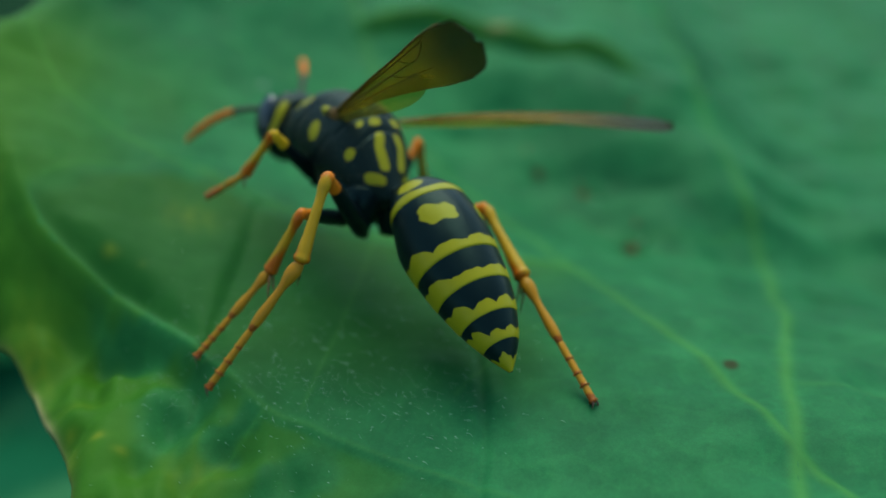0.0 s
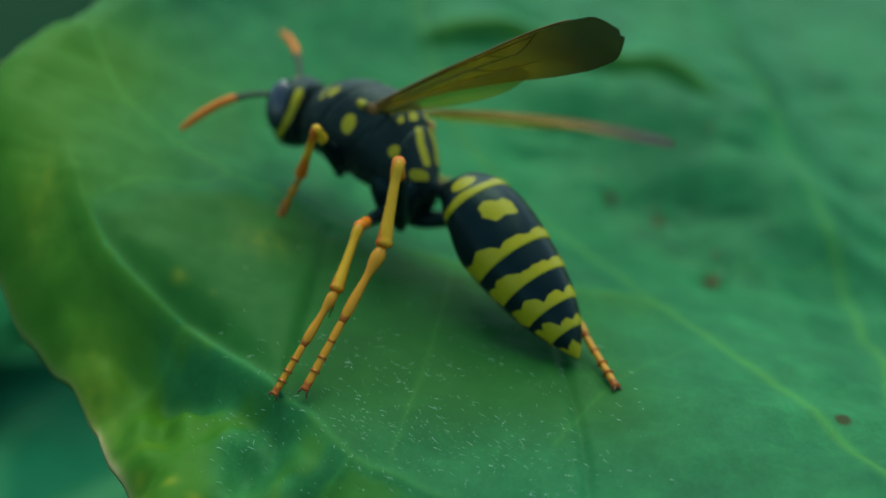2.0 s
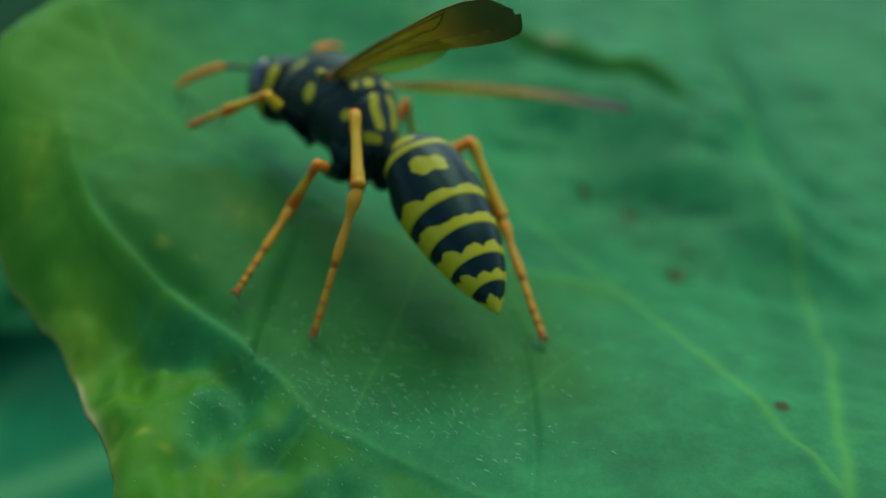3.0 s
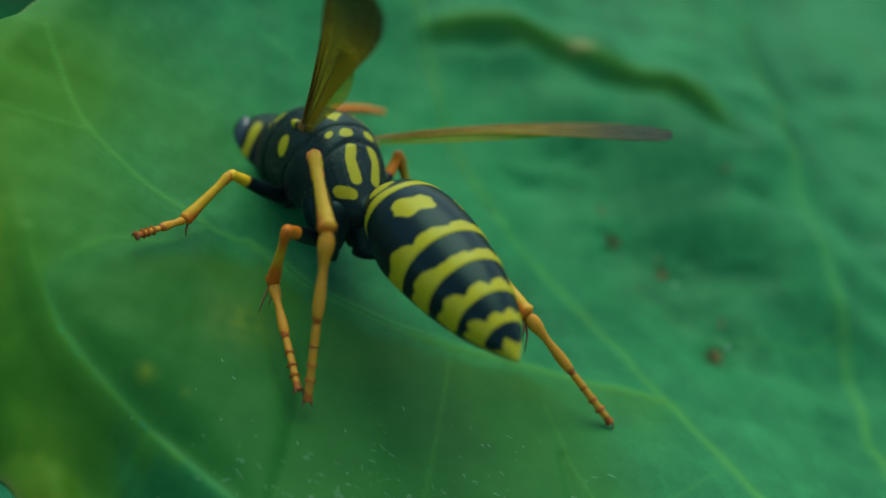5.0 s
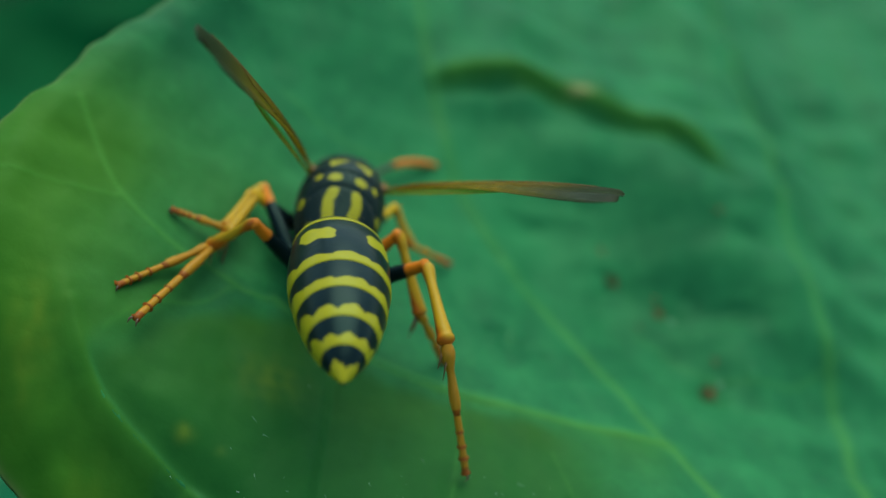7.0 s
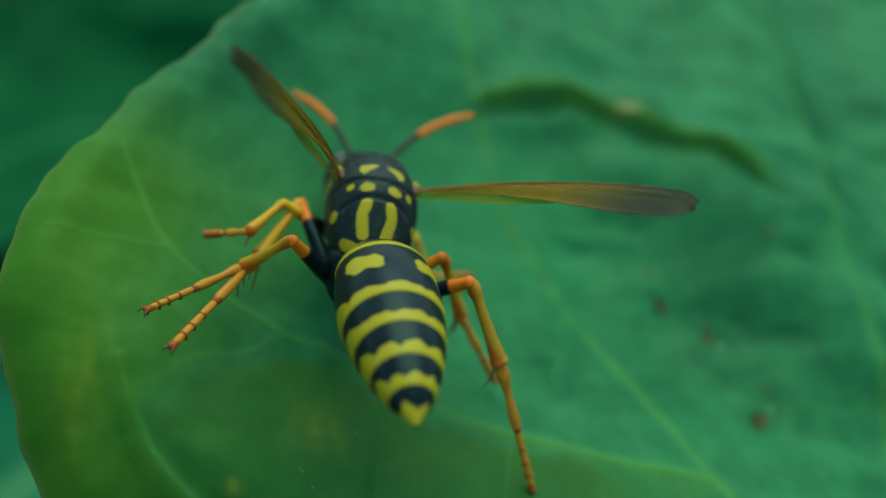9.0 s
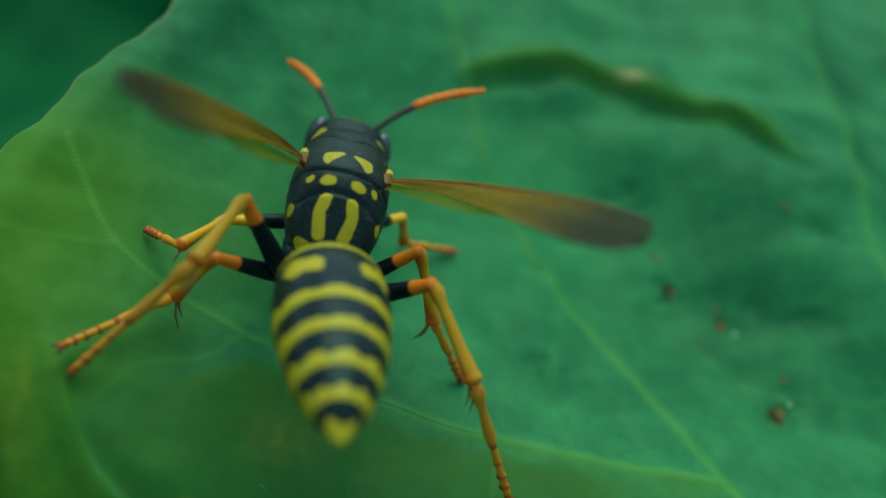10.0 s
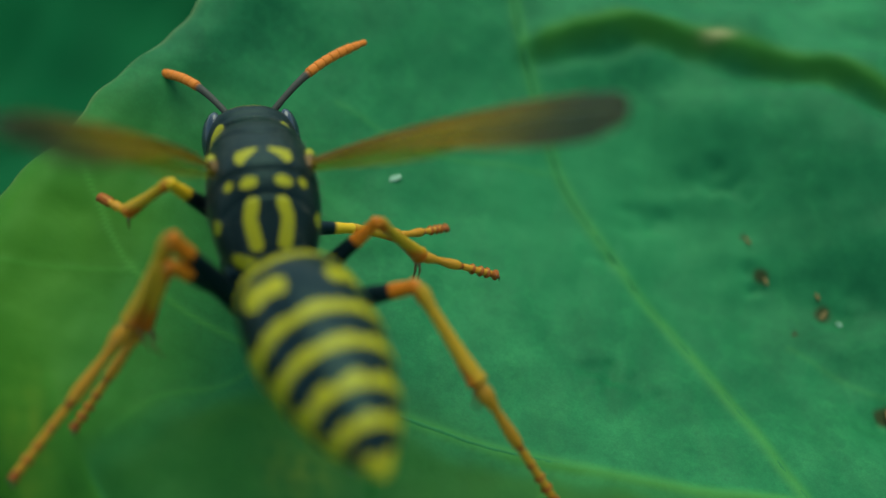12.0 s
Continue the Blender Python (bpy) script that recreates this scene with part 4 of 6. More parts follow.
        r, th = loft([(-0.12, 0, 0.10, 0.10), (0.0, 0, 0.17, 0.18), (0.25 * lt, 0.0, 0.17, 0.18), (0.7 * lt, 0, 0.21, 0.23), (0.90 * lt, 0, 0.25, 0.27), (lt + 0.02, 0, 0.22, 0.23), (lt + 0.1, 0, 0.06, 0.06)], 40, 22)
        r[:, :, 1:] *= big
        v, f = shell_of(r)
        mark = 0.34 - np.abs(v[:, 0] - 0.45 * lt) / lt * 1.1 + 1.1 * v[:, 2]
        tib = part("tibia", v, f, tibia_shell, wasp, "orange-yellow shin", {"mark": mark})
        made[key + "_tibia"] = tib
        for a, ln in ((0.5, 1.0 * big), (-0.35, 0.7 * big)) if not key.startswith("front") else ((0.3, 0.4),):
            v, f = tube([(lt - 0.02, 0.12 * a, -0.16 * big), (lt + 0.5 * ln, 0.25 * a, -0.16 * big - 0.35 * ln), (lt + 0.85 * ln, 0.3 * a, -0.16 * big - 0.8 * ln)], [0.05, 0.04, 0.01], 7)
            part("spur", v, f, spur_shell, tib)
        r, th = loft([(-0.06, 0, 0.06, 0.06), (0.03, 0, 0.13, 0.13), (0.22 * la, 0, 0.135, 0.135), (0.50 * la, 0, 0.155, 0.15), (0.535 * la, 0, 0.12, 0.11)], 24, 16)
        r[:, :, 1:] *= big
        v, f = shell_of(r)
        tar = part("tarsus", v, f, tarsus_shell, wasp, "thin orange jointed foot", {"mark": 0.50 * la - v[:, 0] - 0.6 * np.abs(v[:, 1])})
        made[key + "_tarsus"] = tar
        for a, b in ((0.52, 0.67), (0.66, 0.78), (0.77, 0.87), (0.86, 0.99)):
            r, th = loft([(a * la - 0.04, 0, 0.10, 0.10), (a * la + 0.05, 0, 0.118, 0.112), (b * la - 0.05, 0, 0.136, 0.126), (b * la + 0.03, 0, 0.138, 0.126), (b * la + 0.04, 0, 0.06, 0.05)], 14, 14)
            r[:, :, 1:] *= big
            v, f = shell_of(r)
            part("tarsal_joint", v, f, tarsus_shell, tar, "", {"mark": b * la - 0.02 - v[:, 0] - 0.8 * np.abs(v[:, 1]) - (0.2 if b > 0.95 else 0)})
        for a in (1, -1):
            v, f = tube([(0.96 * la, 0.05 * a, 0.02), (1.01 * la, 0.14 * a, 0.03), (1.03 * la, 0.17 * a, -0.10)], [0.05, 0.04, 0.01], 7)
            part("claw", v, f, claw_shell, tar)
    return made


wasp_parts = build_wasp()


# ---------------------------------------------------------------- what moves
def motions():
    p = wasp_parts
    walk(p["wasp"], [(0, mm(-2.82, -4.07, 5.21, 22.4, -1.5, 129.0)), (0.5, mm(-3.38, -3.36, 4.85, 25.9, 0.4, 131.1)), (1, mm(-4.07, -2.55, 4.80, 26.7, 0.1, 136.6)), (1.5, mm(-4.45, -1.95, 4.37, 30.6, -2.2, 138.6)), (2, mm(-5.09, -0.75, 4.85, 22.3, -9.3, 144.2)), (2.5, mm(-5.39, -0.18, 4.76, 15.3, -5.2, 144.1)), (3, mm(-5.76, -1.02, 5.53, 19.5, -0.3, 135.3)), (4.8, mm(-7.29, 1.70, 4.08, 24.5, 12.7, 120.3)), (5, mm(-7.31, 2.32, 4.22, 21.9, 17.9, 124.5)), (5.5, mm(-7.30, 3.01, 4.03, 20.5, 13.7, 120.5)), (6, mm(-7.74, 3.17, 4.48, 17.1, 16.3, 110.6)), (6.5, mm(-7.88, 2.97, 4.21, 8.2, 24.9, 90.5)), (7, mm(-7.85, 3.16, 4.21, 5.3, 25.0, 86.3)), (7.2, mm(-7.95, 3.13, 3.86, 7.7, 30.8, 89.4)), (8.8, mm(-8.46, 2.82, 5.48, 9.1, 21.9, 91.2)), (9, mm(-8.53, 2.89, 6.24, 7.9, 18.2, 92.6)), (9.5, mm(-7.93, 2.84, 6.32, 9.4, 10.4, 87.8)), (10, mm(-8.53, 2.85, 6.30, 9.2, 10.0, 87.5)), (10.5, mm(-8.81, 2.62, 6.01, 9.7, 9.4, 93.5)), (11, mm(-10.82, 1.74, 6.59, 4.1, 10.0, 107.7)), (11.5, mm(-10.76, 2.09, 7.38, 9.0, 10.7, 107.3)), (12, mm(-10.83, 1.99, 7.78, 10.4, 10.0, 109.2))])
    walk(p["head"], [(0, mm(4.05, 0.00, -0.80, 0.0, 14.0, 0.0)), (0.5, mm(4.05, 0.00, -0.80, 0.0, 14.0, 0.0)), (1, mm(4.05, 0.00, -0.80, 0.0, 14.0, 0.0)), (1.5, mm(4.05, 0.00, -0.80, 0.0, 14.0, 0.0)), (2, mm(4.05, 0.00, -0.80, 0.0, 14.0, 0.0)), (2.5, mm(4.05, 0.00, -0.80, 0.0, 14.0, 0.0)), (3, mm(4.05, 0.00, -0.80, 0.0, 14.0, 0.0)), (4.8, mm(4.05, 0.00, -0.80, 0.0, 14.0, 0.0)), (5, mm(4.05, 0.00, -0.80, 0.0, 14.0, 0.0)), (5.5, mm(4.05, 0.00, -0.80, 0.0, 14.0, 0.0)), (6, mm(4.05, 0.00, -0.80, 0.0, 14.0, 0.0)), (6.5, mm(4.05, 0.00, -0.80, 0.0, 14.0, 0.0)), (7, mm(4.05, 0.00, -0.80, 0.0, 14.0, 0.0)), (7.2, mm(4.05, 0.00, -0.80, 0.0, 14.0, 0.0)), (8.8, mm(4.05, 0.00, -0.80, 0.0, 14.0, 0.0)), (9, mm(4.05, 0.00, -0.80, 0.0, 14.0, 0.0)), (9.5, mm(4.05, 0.00, -0.80, 0.0, 14.0, 0.0)), (10, mm(4.05, 0.00, -0.80, 0.0, 14.0, 0.0)), (10.5, mm(4.05, 0.00, -0.80, 0.0, 14.0, 0.0)), (11, mm(4.05, 0.00, -0.80, 0.0, 14.0, 0.0)), (11.5, mm(4.05, 0.00, -0.80, 0.0, 14.0, 0.0)), (12, mm(4.05, 0.00, -0.80, 0.0, 14.0, 0.0))])
    walk(p["abdomen"], [(0, mm(-2.90, 0.00, 0.00, 0.0, 26.0, -179.1)), (0.5, mm(-2.90, 0.00, 0.00, 0.0, 28.9, -177.5)), (1, mm(-2.90, 0.00, 0.00, 0.0, 29.2, 177.6)), (1.5, mm(-2.90, 0.00, 0.00, 0.0, 27.4, 178.9)), (2, mm(-2.90, 0.00, 0.00, 0.0, 22.9, 176.3)), (2.5, mm(-2.90, 0.00, 0.00, 0.0, 27.1, 174.7)), (3, mm(-2.90, 0.00, 0.00, 0.0, 24.5, 174.2)), (3.4, mm(-2.90, 0.00, 0.00, 0.0, 23.8, 175.1)), (3.8, mm(-2.90, 0.00, 0.00, 0.0, 22.1, 177.3)), (4.2, mm(-2.90, 0.00, 0.00, 0.0, 20.1, 179.6)), (4.5, mm(-2.90, 0.00, 0.00, 0.0, 19.0, -179.1)), (4.8, mm(-2.90, 0.00, 0.00, 0.0, 18.6, -178.6)), (5, mm(-2.90, 0.00, 0.00, 0.0, 16.9, -176.8)), (5.5, mm(-2.90, 0.00, 0.00, 0.0, 16.6, -174.8)), (6, mm(-2.90, 0.00, 0.00, 0.0, 16.4, -174.7)), (6.5, mm(-2.90, 0.00, 0.00, 0.0, 15.4, -172.1)), (7, mm(-2.90, 0.00, 0.00, 0.0, 13.9, -171.8)), (7.2, mm(-2.90, 0.00, 0.00, 0.0, 20.3, -174.5)), (7.6, mm(-2.90, 0.00, 0.00, 0.0, 18.5, -174.1)), (8, mm(-2.90, 0.00, 0.00, 0.0, 14.5, -173.2)), (8.4, mm(-2.90, 0.00, 0.00, 0.0, 10.6, -172.4)), (8.8, mm(-2.90, 0.00, 0.00, 0.0, 8.7, -172.0)), (9, mm(-2.90, 0.00, 0.00, 0.0, 7.4, -171.7)), (9.5, mm(-2.90, 0.00, 0.00, 0.0, -3.9, -170.6)), (10, mm(-2.90, 0.00, 0.00, 0.0, -4.8, -171.5)), (10.5, mm(-2.90, 0.00, 0.00, 0.0, -4.5, -170.2)), (11, mm(-2.90, 0.00, 0.00, 0.0, -0.1, -167.9)), (11.5, mm(-2.90, 0.00, 0.00, 0.0, -1.8, -167.8)), (12, mm(-2.90, 0.00, 0.00, 0.0, -3.3, -169.0))])
    walk(p["wing_left"], [(0, mm(0.55, 1.35, 0.95, -45.0, -29.9, 162.2)), (0.5, mm(0.55, 1.35, 0.95, -32.0, -27.6, 161.9)), (1, mm(0.55, 1.35, 0.95, -42.0, -29.3, 163.4)), (1.5, mm(0.55, 1.35, 0.95, -40.0, -30.8, 164.0)), (2, mm(0.55, 1.35, 0.95, -50.0, -36.8, 171.6)), (2.5, mm(0.55, 1.35, 0.95, -56.0, -37.9, 177.1)), (3, mm(0.55, 1.35, 0.95, -32.9, -29.9, 170.6)), (3.4, mm(0.55, 1.35, 0.95, -33.3, -31.0, 168.1)), (3.8, mm(0.55, 1.35, 0.95, -33.0, -31.0, 163.7)), (4.2, mm(0.55, 1.35, 0.95, -34.0, -30.9, 158.9)), (4.5, mm(0.55, 1.35, 0.95, -36.0, -30.7, 156.2)), (4.8, mm(0.55, 1.35, 0.95, -36.0, -30.7, 155.1)), (5, mm(0.55, 1.35, 0.95, -33.9, -30.3, 150.8)), (5.5, mm(0.55, 1.35, 0.95, -40.6, -32.5, 150.2)), (6, mm(0.55, 1.35, 0.95, -12.0, -28.2, 151.1)), (6.5, mm(0.55, 1.35, 0.95, -45.8, -26.2, 153.9)), (7, mm(0.55, 1.35, 0.95, -41.2, -28.2, 155.0)), (7.2, mm(0.55, 1.35, 0.95, -43.7, -24.4, 153.8)), (7.6, mm(0.55, 1.35, 0.95, -47.0, -24.9, 154.0)), (8, mm(0.55, 1.35, 0.95, -51.5, -26.0, 154.4)), (8.4, mm(0.55, 1.35, 0.95, -42.3, -27.1, 154.8)), (8.8, mm(0.55, 1.35, 0.95, -46.1, -27.6, 155.0)), (9, mm(0.55, 1.35, 0.95, -44.0, -32.8, 151.7)), (9.5, mm(0.55, 1.35, 0.95, -30.9, -31.7, 149.7)), (10, mm(0.55, 1.35, 0.95, -23.6, -32.0, 150.7)), (10.5, mm(0.55, 1.35, 0.95, -21.3, -32.7, 148.9)), (11, mm(0.55, 1.35, 0.95, -32.5, -36.2, 152.5)), (11.5, mm(0.55, 1.35, 0.95, -34.2, -36.2, 150.9)), (12, mm(0.55, 1.35, 0.95, -24.9, -35.2, 151.8))])
    walk(p["wing_right"], [(0, mm(0.55, -1.35, 0.95, -179.5, -19.5, -133.4)), (0.5, mm(0.55, -1.35, 0.95, -172.6, -21.4, -138.4)), (1, mm(0.55, -1.35, 0.95, -174.8, -22.0, -134.7)), (1.5, mm(0.55, -1.35, 0.95, -173.8, -20.4, -136.4)), (2, mm(0.55, -1.35, 0.95, 177.9, -15.1, -140.8)), (2.5, mm(0.55, -1.35, 0.95, 174.9, -9.3, -138.9)), (3, mm(0.55, -1.35, 0.95, 178.4, -11.5, -122.5)), (3.4, mm(0.55, -1.35, 0.95, 178.5, -12.5, -123.9)), (3.8, mm(0.55, -1.35, 0.95, 179.1, -14.9, -127.1)), (4.2, mm(0.55, -1.35, 0.95, -178.3, -17.4, -130.7)), (4.5, mm(0.55, -1.35, 0.95, -177.5, -18.9, -132.9)), (4.8, mm(0.55, -1.35, 0.95, -177.2, -19.4, -133.7)), (5, mm(0.55, -1.35, 0.95, -175.2, -19.0, -128.7)), (5.5, mm(0.55, -1.35, 0.95, -176.8, -20.0, -132.3)), (6, mm(0.55, -1.35, 0.95, -172.1, -21.7, -140.2)), (6.5, mm(0.55, -1.35, 0.95, -167.6, -20.9, -139.5)), (7, mm(0.55, -1.35, 0.95, -170.0, -20.4, -139.1)), (7.2, mm(0.55, -1.35, 0.95, -166.2, -17.8, -141.3)), (7.6, mm(0.55, -1.35, 0.95, -164.0, -18.5, -141.2)), (8, mm(0.55, -1.35, 0.95, -161.1, -19.8, -140.9)), (8.4, mm(0.55, -1.35, 0.95, -172.0, -21.2, -140.6)), (8.8, mm(0.55, -1.35, 0.95, -169.8, -21.8, -140.4)), (9, mm(0.55, -1.35, 0.95, 11.5, -155.9, 46.6)), (9.5, mm(0.55, -1.35, 0.95, -167.6, -27.0, -138.9)), (10, mm(0.55, -1.35, 0.95, -168.0, -28.3, -139.5)), (10.5, mm(0.55, -1.35, 0.95, -173.7, -30.6, -135.4)), (11, mm(0.55, -1.35, 0.95, -170.7, -30.9, -134.0)), (11.5, mm(0.55, -1.35, 0.95, -169.6, -30.5, -133.2)), (12, mm(0.55, -1.35, 0.95, -169.0, -31.3, -136.7))])
    walk(p["antenna_left"], [(0, mm(4.70, 0.38, -0.35, 0.0, 35.8, 36.3)), (0.5, mm(4.70, 0.38, -0.35, 0.0, 1.6, 53.4)), (1, mm(4.70, 0.38, -0.35, 0.0, 6.4, 51.5)), (1.5, mm(4.70, 0.38, -0.35, 0.0, 29.0, 50.5)), (2, mm(4.70, 0.38, -0.35, 0.0, 35.5, 49.6)), (2.5, mm(4.70, 0.38, -0.35, 0.0, 10.7, 24.9)), (3, mm(4.70, 0.38, -0.35, 0.0, 26.3, 30.7)), (3.4, mm(4.70, 0.38, -0.35, 0.0, 24.8, 26.0)), (3.8, mm(4.70, 0.38, -0.35, 0.0, 20.8, 15.7)), (4.2, mm(4.70, 0.38, -0.35, 0.0, 15.7, 4.9)), (4.5, mm(4.70, 0.38, -0.35, -0.0, 12.5, -1.1)), (4.8, mm(4.70, 0.38, -0.35, -0.0, 11.2, -3.4)), (5, mm(4.70, 0.38, -0.35, 0.0, 6.5, 6.0)), (5.5, mm(4.70, 0.38, -0.35, 0.0, -18.2, 94.3)), (6, mm(4.70, 0.38, -0.35, 0.0, -9.3, 8.1)), (6.5, mm(4.70, 0.38, -0.35, 0.0, -15.1, 19.6)), (7, mm(4.70, 0.38, -0.35, 0.0, -19.1, 30.0)), (7.2, mm(4.70, 0.38, -0.35, 0.0, -20.4, 28.7)), (7.6, mm(4.70, 0.38, -0.35, 0.0, -21.0, 32.2)), (8, mm(4.70, 0.38, -0.35, 0.0, -22.0, 39.9)), (8.4, mm(4.70, 0.38, -0.35, 0.0, -22.7, 47.8)), (8.8, mm(4.70, 0.38, -0.35, 0.0, -22.9, 51.4)), (9, mm(4.70, 0.38, -0.35, 0.2, -21.7, 45.2)), (9.5, mm(4.70, 0.38, -0.35, 0.0, -11.3, 41.6)), (10, mm(4.70, 0.38, -0.35, 0.0, -7.2, 34.7)), (10.5, mm(4.70, 0.38, -0.35, 0.0, -1.9, 27.0)), (11, mm(4.70, 0.38, -0.35, 0.0, -13.4, 41.2)), (11.5, mm(4.70, 0.38, -0.35, 0.0, 15.8, 34.3)), (12, mm(4.70, 0.38, -0.35, 0.0, -2.4, 35.0))])
    walk(p["antenna_right"], [(0, mm(4.70, -0.38, -0.35, -0.0, -15.8, -32.4)), (0.5, mm(4.70, -0.38, -0.35, -0.0, -15.2, -32.2)), (1, mm(4.70, -0.38, -0.35, -0.0, -22.1, -33.3)), (1.5, mm(4.70, -0.38, -0.35, -0.0, -19.4, -34.4)), (2, mm(4.70, -0.38, -0.35, -0.0, -16.2, -35.4)), (2.5, mm(4.70, -0.38, -0.35, -0.0, -11.1, -62.4)), (3, mm(4.70, -0.38, -0.35, -0.0, -14.4, -66.6)), (3.4, mm(4.70, -0.38, -0.35, -0.0, -15.5, -69.1)), (3.8, mm(4.70, -0.38, -0.35, -0.0, -18.0, -75.0)), (4.2, mm(4.70, -0.38, -0.35, -0.0, -20.5, -81.8)), (4.5, mm(4.70, -0.38, -0.35, -0.0, -21.8, -85.8)), (4.8, mm(4.70, -0.38, -0.35, -0.0, -22.3, -87.4)), (5, mm(4.70, -0.38, -0.35, 0.0, -22.7, -90.6)), (5.5, mm(4.70, -0.38, -0.35, -0.0, -22.8, -76.9)), (6, mm(4.70, -0.38, -0.35, -0.0, -21.4, -64.9)), (6.5, mm(4.70, -0.38, -0.35, -0.0, -18.7, -54.5)), (7, mm(4.70, -0.38, -0.35, -0.0, -15.0, -45.2)), (7.2, mm(4.70, -0.38, -0.35, -0.0, -28.2, -54.1)), (7.6, mm(4.70, -0.38, -0.35, -0.0, -29.6, -54.1)), (8, mm(4.70, -0.38, -0.35, -0.0, -32.5, -54.2)), (8.4, mm(4.70, -0.38, -0.35, -0.0, -35.5, -54.3)), (8.8, mm(4.70, -0.38, -0.35, -0.0, -36.8, -54.3)), (9, mm(4.70, -0.38, -0.35, 0.2, -31.7, -57.5)), (9.5, mm(4.70, -0.38, -0.35, -0.0, -32.0, -69.4)), (10, mm(4.70, -0.38, -0.35, -0.0, -28.9, -65.3)), (10.5, mm(4.70, -0.38, -0.35, -0.0, -26.9, -64.9)), (11, mm(4.70, -0.38, -0.35, -0.0, -16.9, -56.1)), (11.5, mm(4.70, -0.38, -0.35, -0.0, -14.5, -50.6)), (12, mm(4.70, -0.38, -0.35, -0.0, -17.0, -53.3))])
    walk(p["front_left_femur"], [(0, mm(1.15, 0.59, -1.85, 0.0, -30.9, 93.1)), (0.5, mm(1.15, 0.59, -1.86, 0.0, -30.4, 96.2)), (1, mm(1.15, 0.59, -1.86, 0.0, -31.6, 93.4)), (1.5, mm(1.15, 0.60, -1.85, 0.0, -32.9, 92.8)), (2, mm(1.15, 0.60, -1.85, 0.0, -31.7, 91.3)), (2.5, mm(1.15, 0.60, -1.85, 0.0, -35.0, 91.5)), (3, mm(1.15, 0.60, -1.85, 0.0, -30.2, 88.6)), (3.4, mm(1.15, 0.59, -1.85, 0.0, -29.0, 90.2)), (3.8, mm(1.15, 0.57, -1.86, 0.0, -26.0, 93.8)), (4.2, mm(1.16, 0.56, -1.87, 0.0, -22.6, 97.9)), (4.5, mm(1.16, 0.54, -1.87, 0.0, -20.8, 99.9)), (4.8, mm(1.16, 0.55, -1.87, 0.0, -20.0, 100.9)), (5, mm(1.17, 0.52, -1.87, 0.0, -14.8, 102.0)), (5.5, mm(1.21, 0.46, -1.86, 0.0, -5.2, 113.7)), (6, mm(1.15, 0.58, -1.86, 0.0, -32.1, 100.2)), (6.5, mm(1.16, 0.57, -1.87, 0.0, -27.5, 101.2)), (7, mm(1.16, 0.56, -1.87, 0.0, -27.3, 103.9)), (7.2, mm(1.16, 0.57, -1.87, 0.0, -29.8, 103.8)), (7.6, mm(1.16, 0.56, -1.87, 0.0, -28.8, 105.6)), (8, mm(1.17, 0.55, -1.88, 0.0, -26.5, 109.0)), (8.4, mm(1.18, 0.54, -1.88, 0.0, -24.2, 112.5)), (8.8, mm(1.18, 0.53, -1.88, 0.0, -23.1, 113.9)), (9, mm(1.21, 0.41, -1.95, 0.0, -27.0, 106.8)), (9.5, mm(1.21, 0.47, -1.87, 0.0, -6.3, 114.3)), (10, mm(1.20, 0.45, -1.85, 0.0, 0.4, 109.7)), (10.5, mm(1.17, 0.57, -1.88, 0.0, -34.6, 118.3)), (11, mm(1.14, 0.61, -1.83, 0.0, -57.2, 121.5)), (11.5, mm(1.15, 0.60, -1.85, 0.0, -44.0, 105.2)), (12, mm(1.15, 0.61, -1.83, 0.0, -48.0, 108.0))])
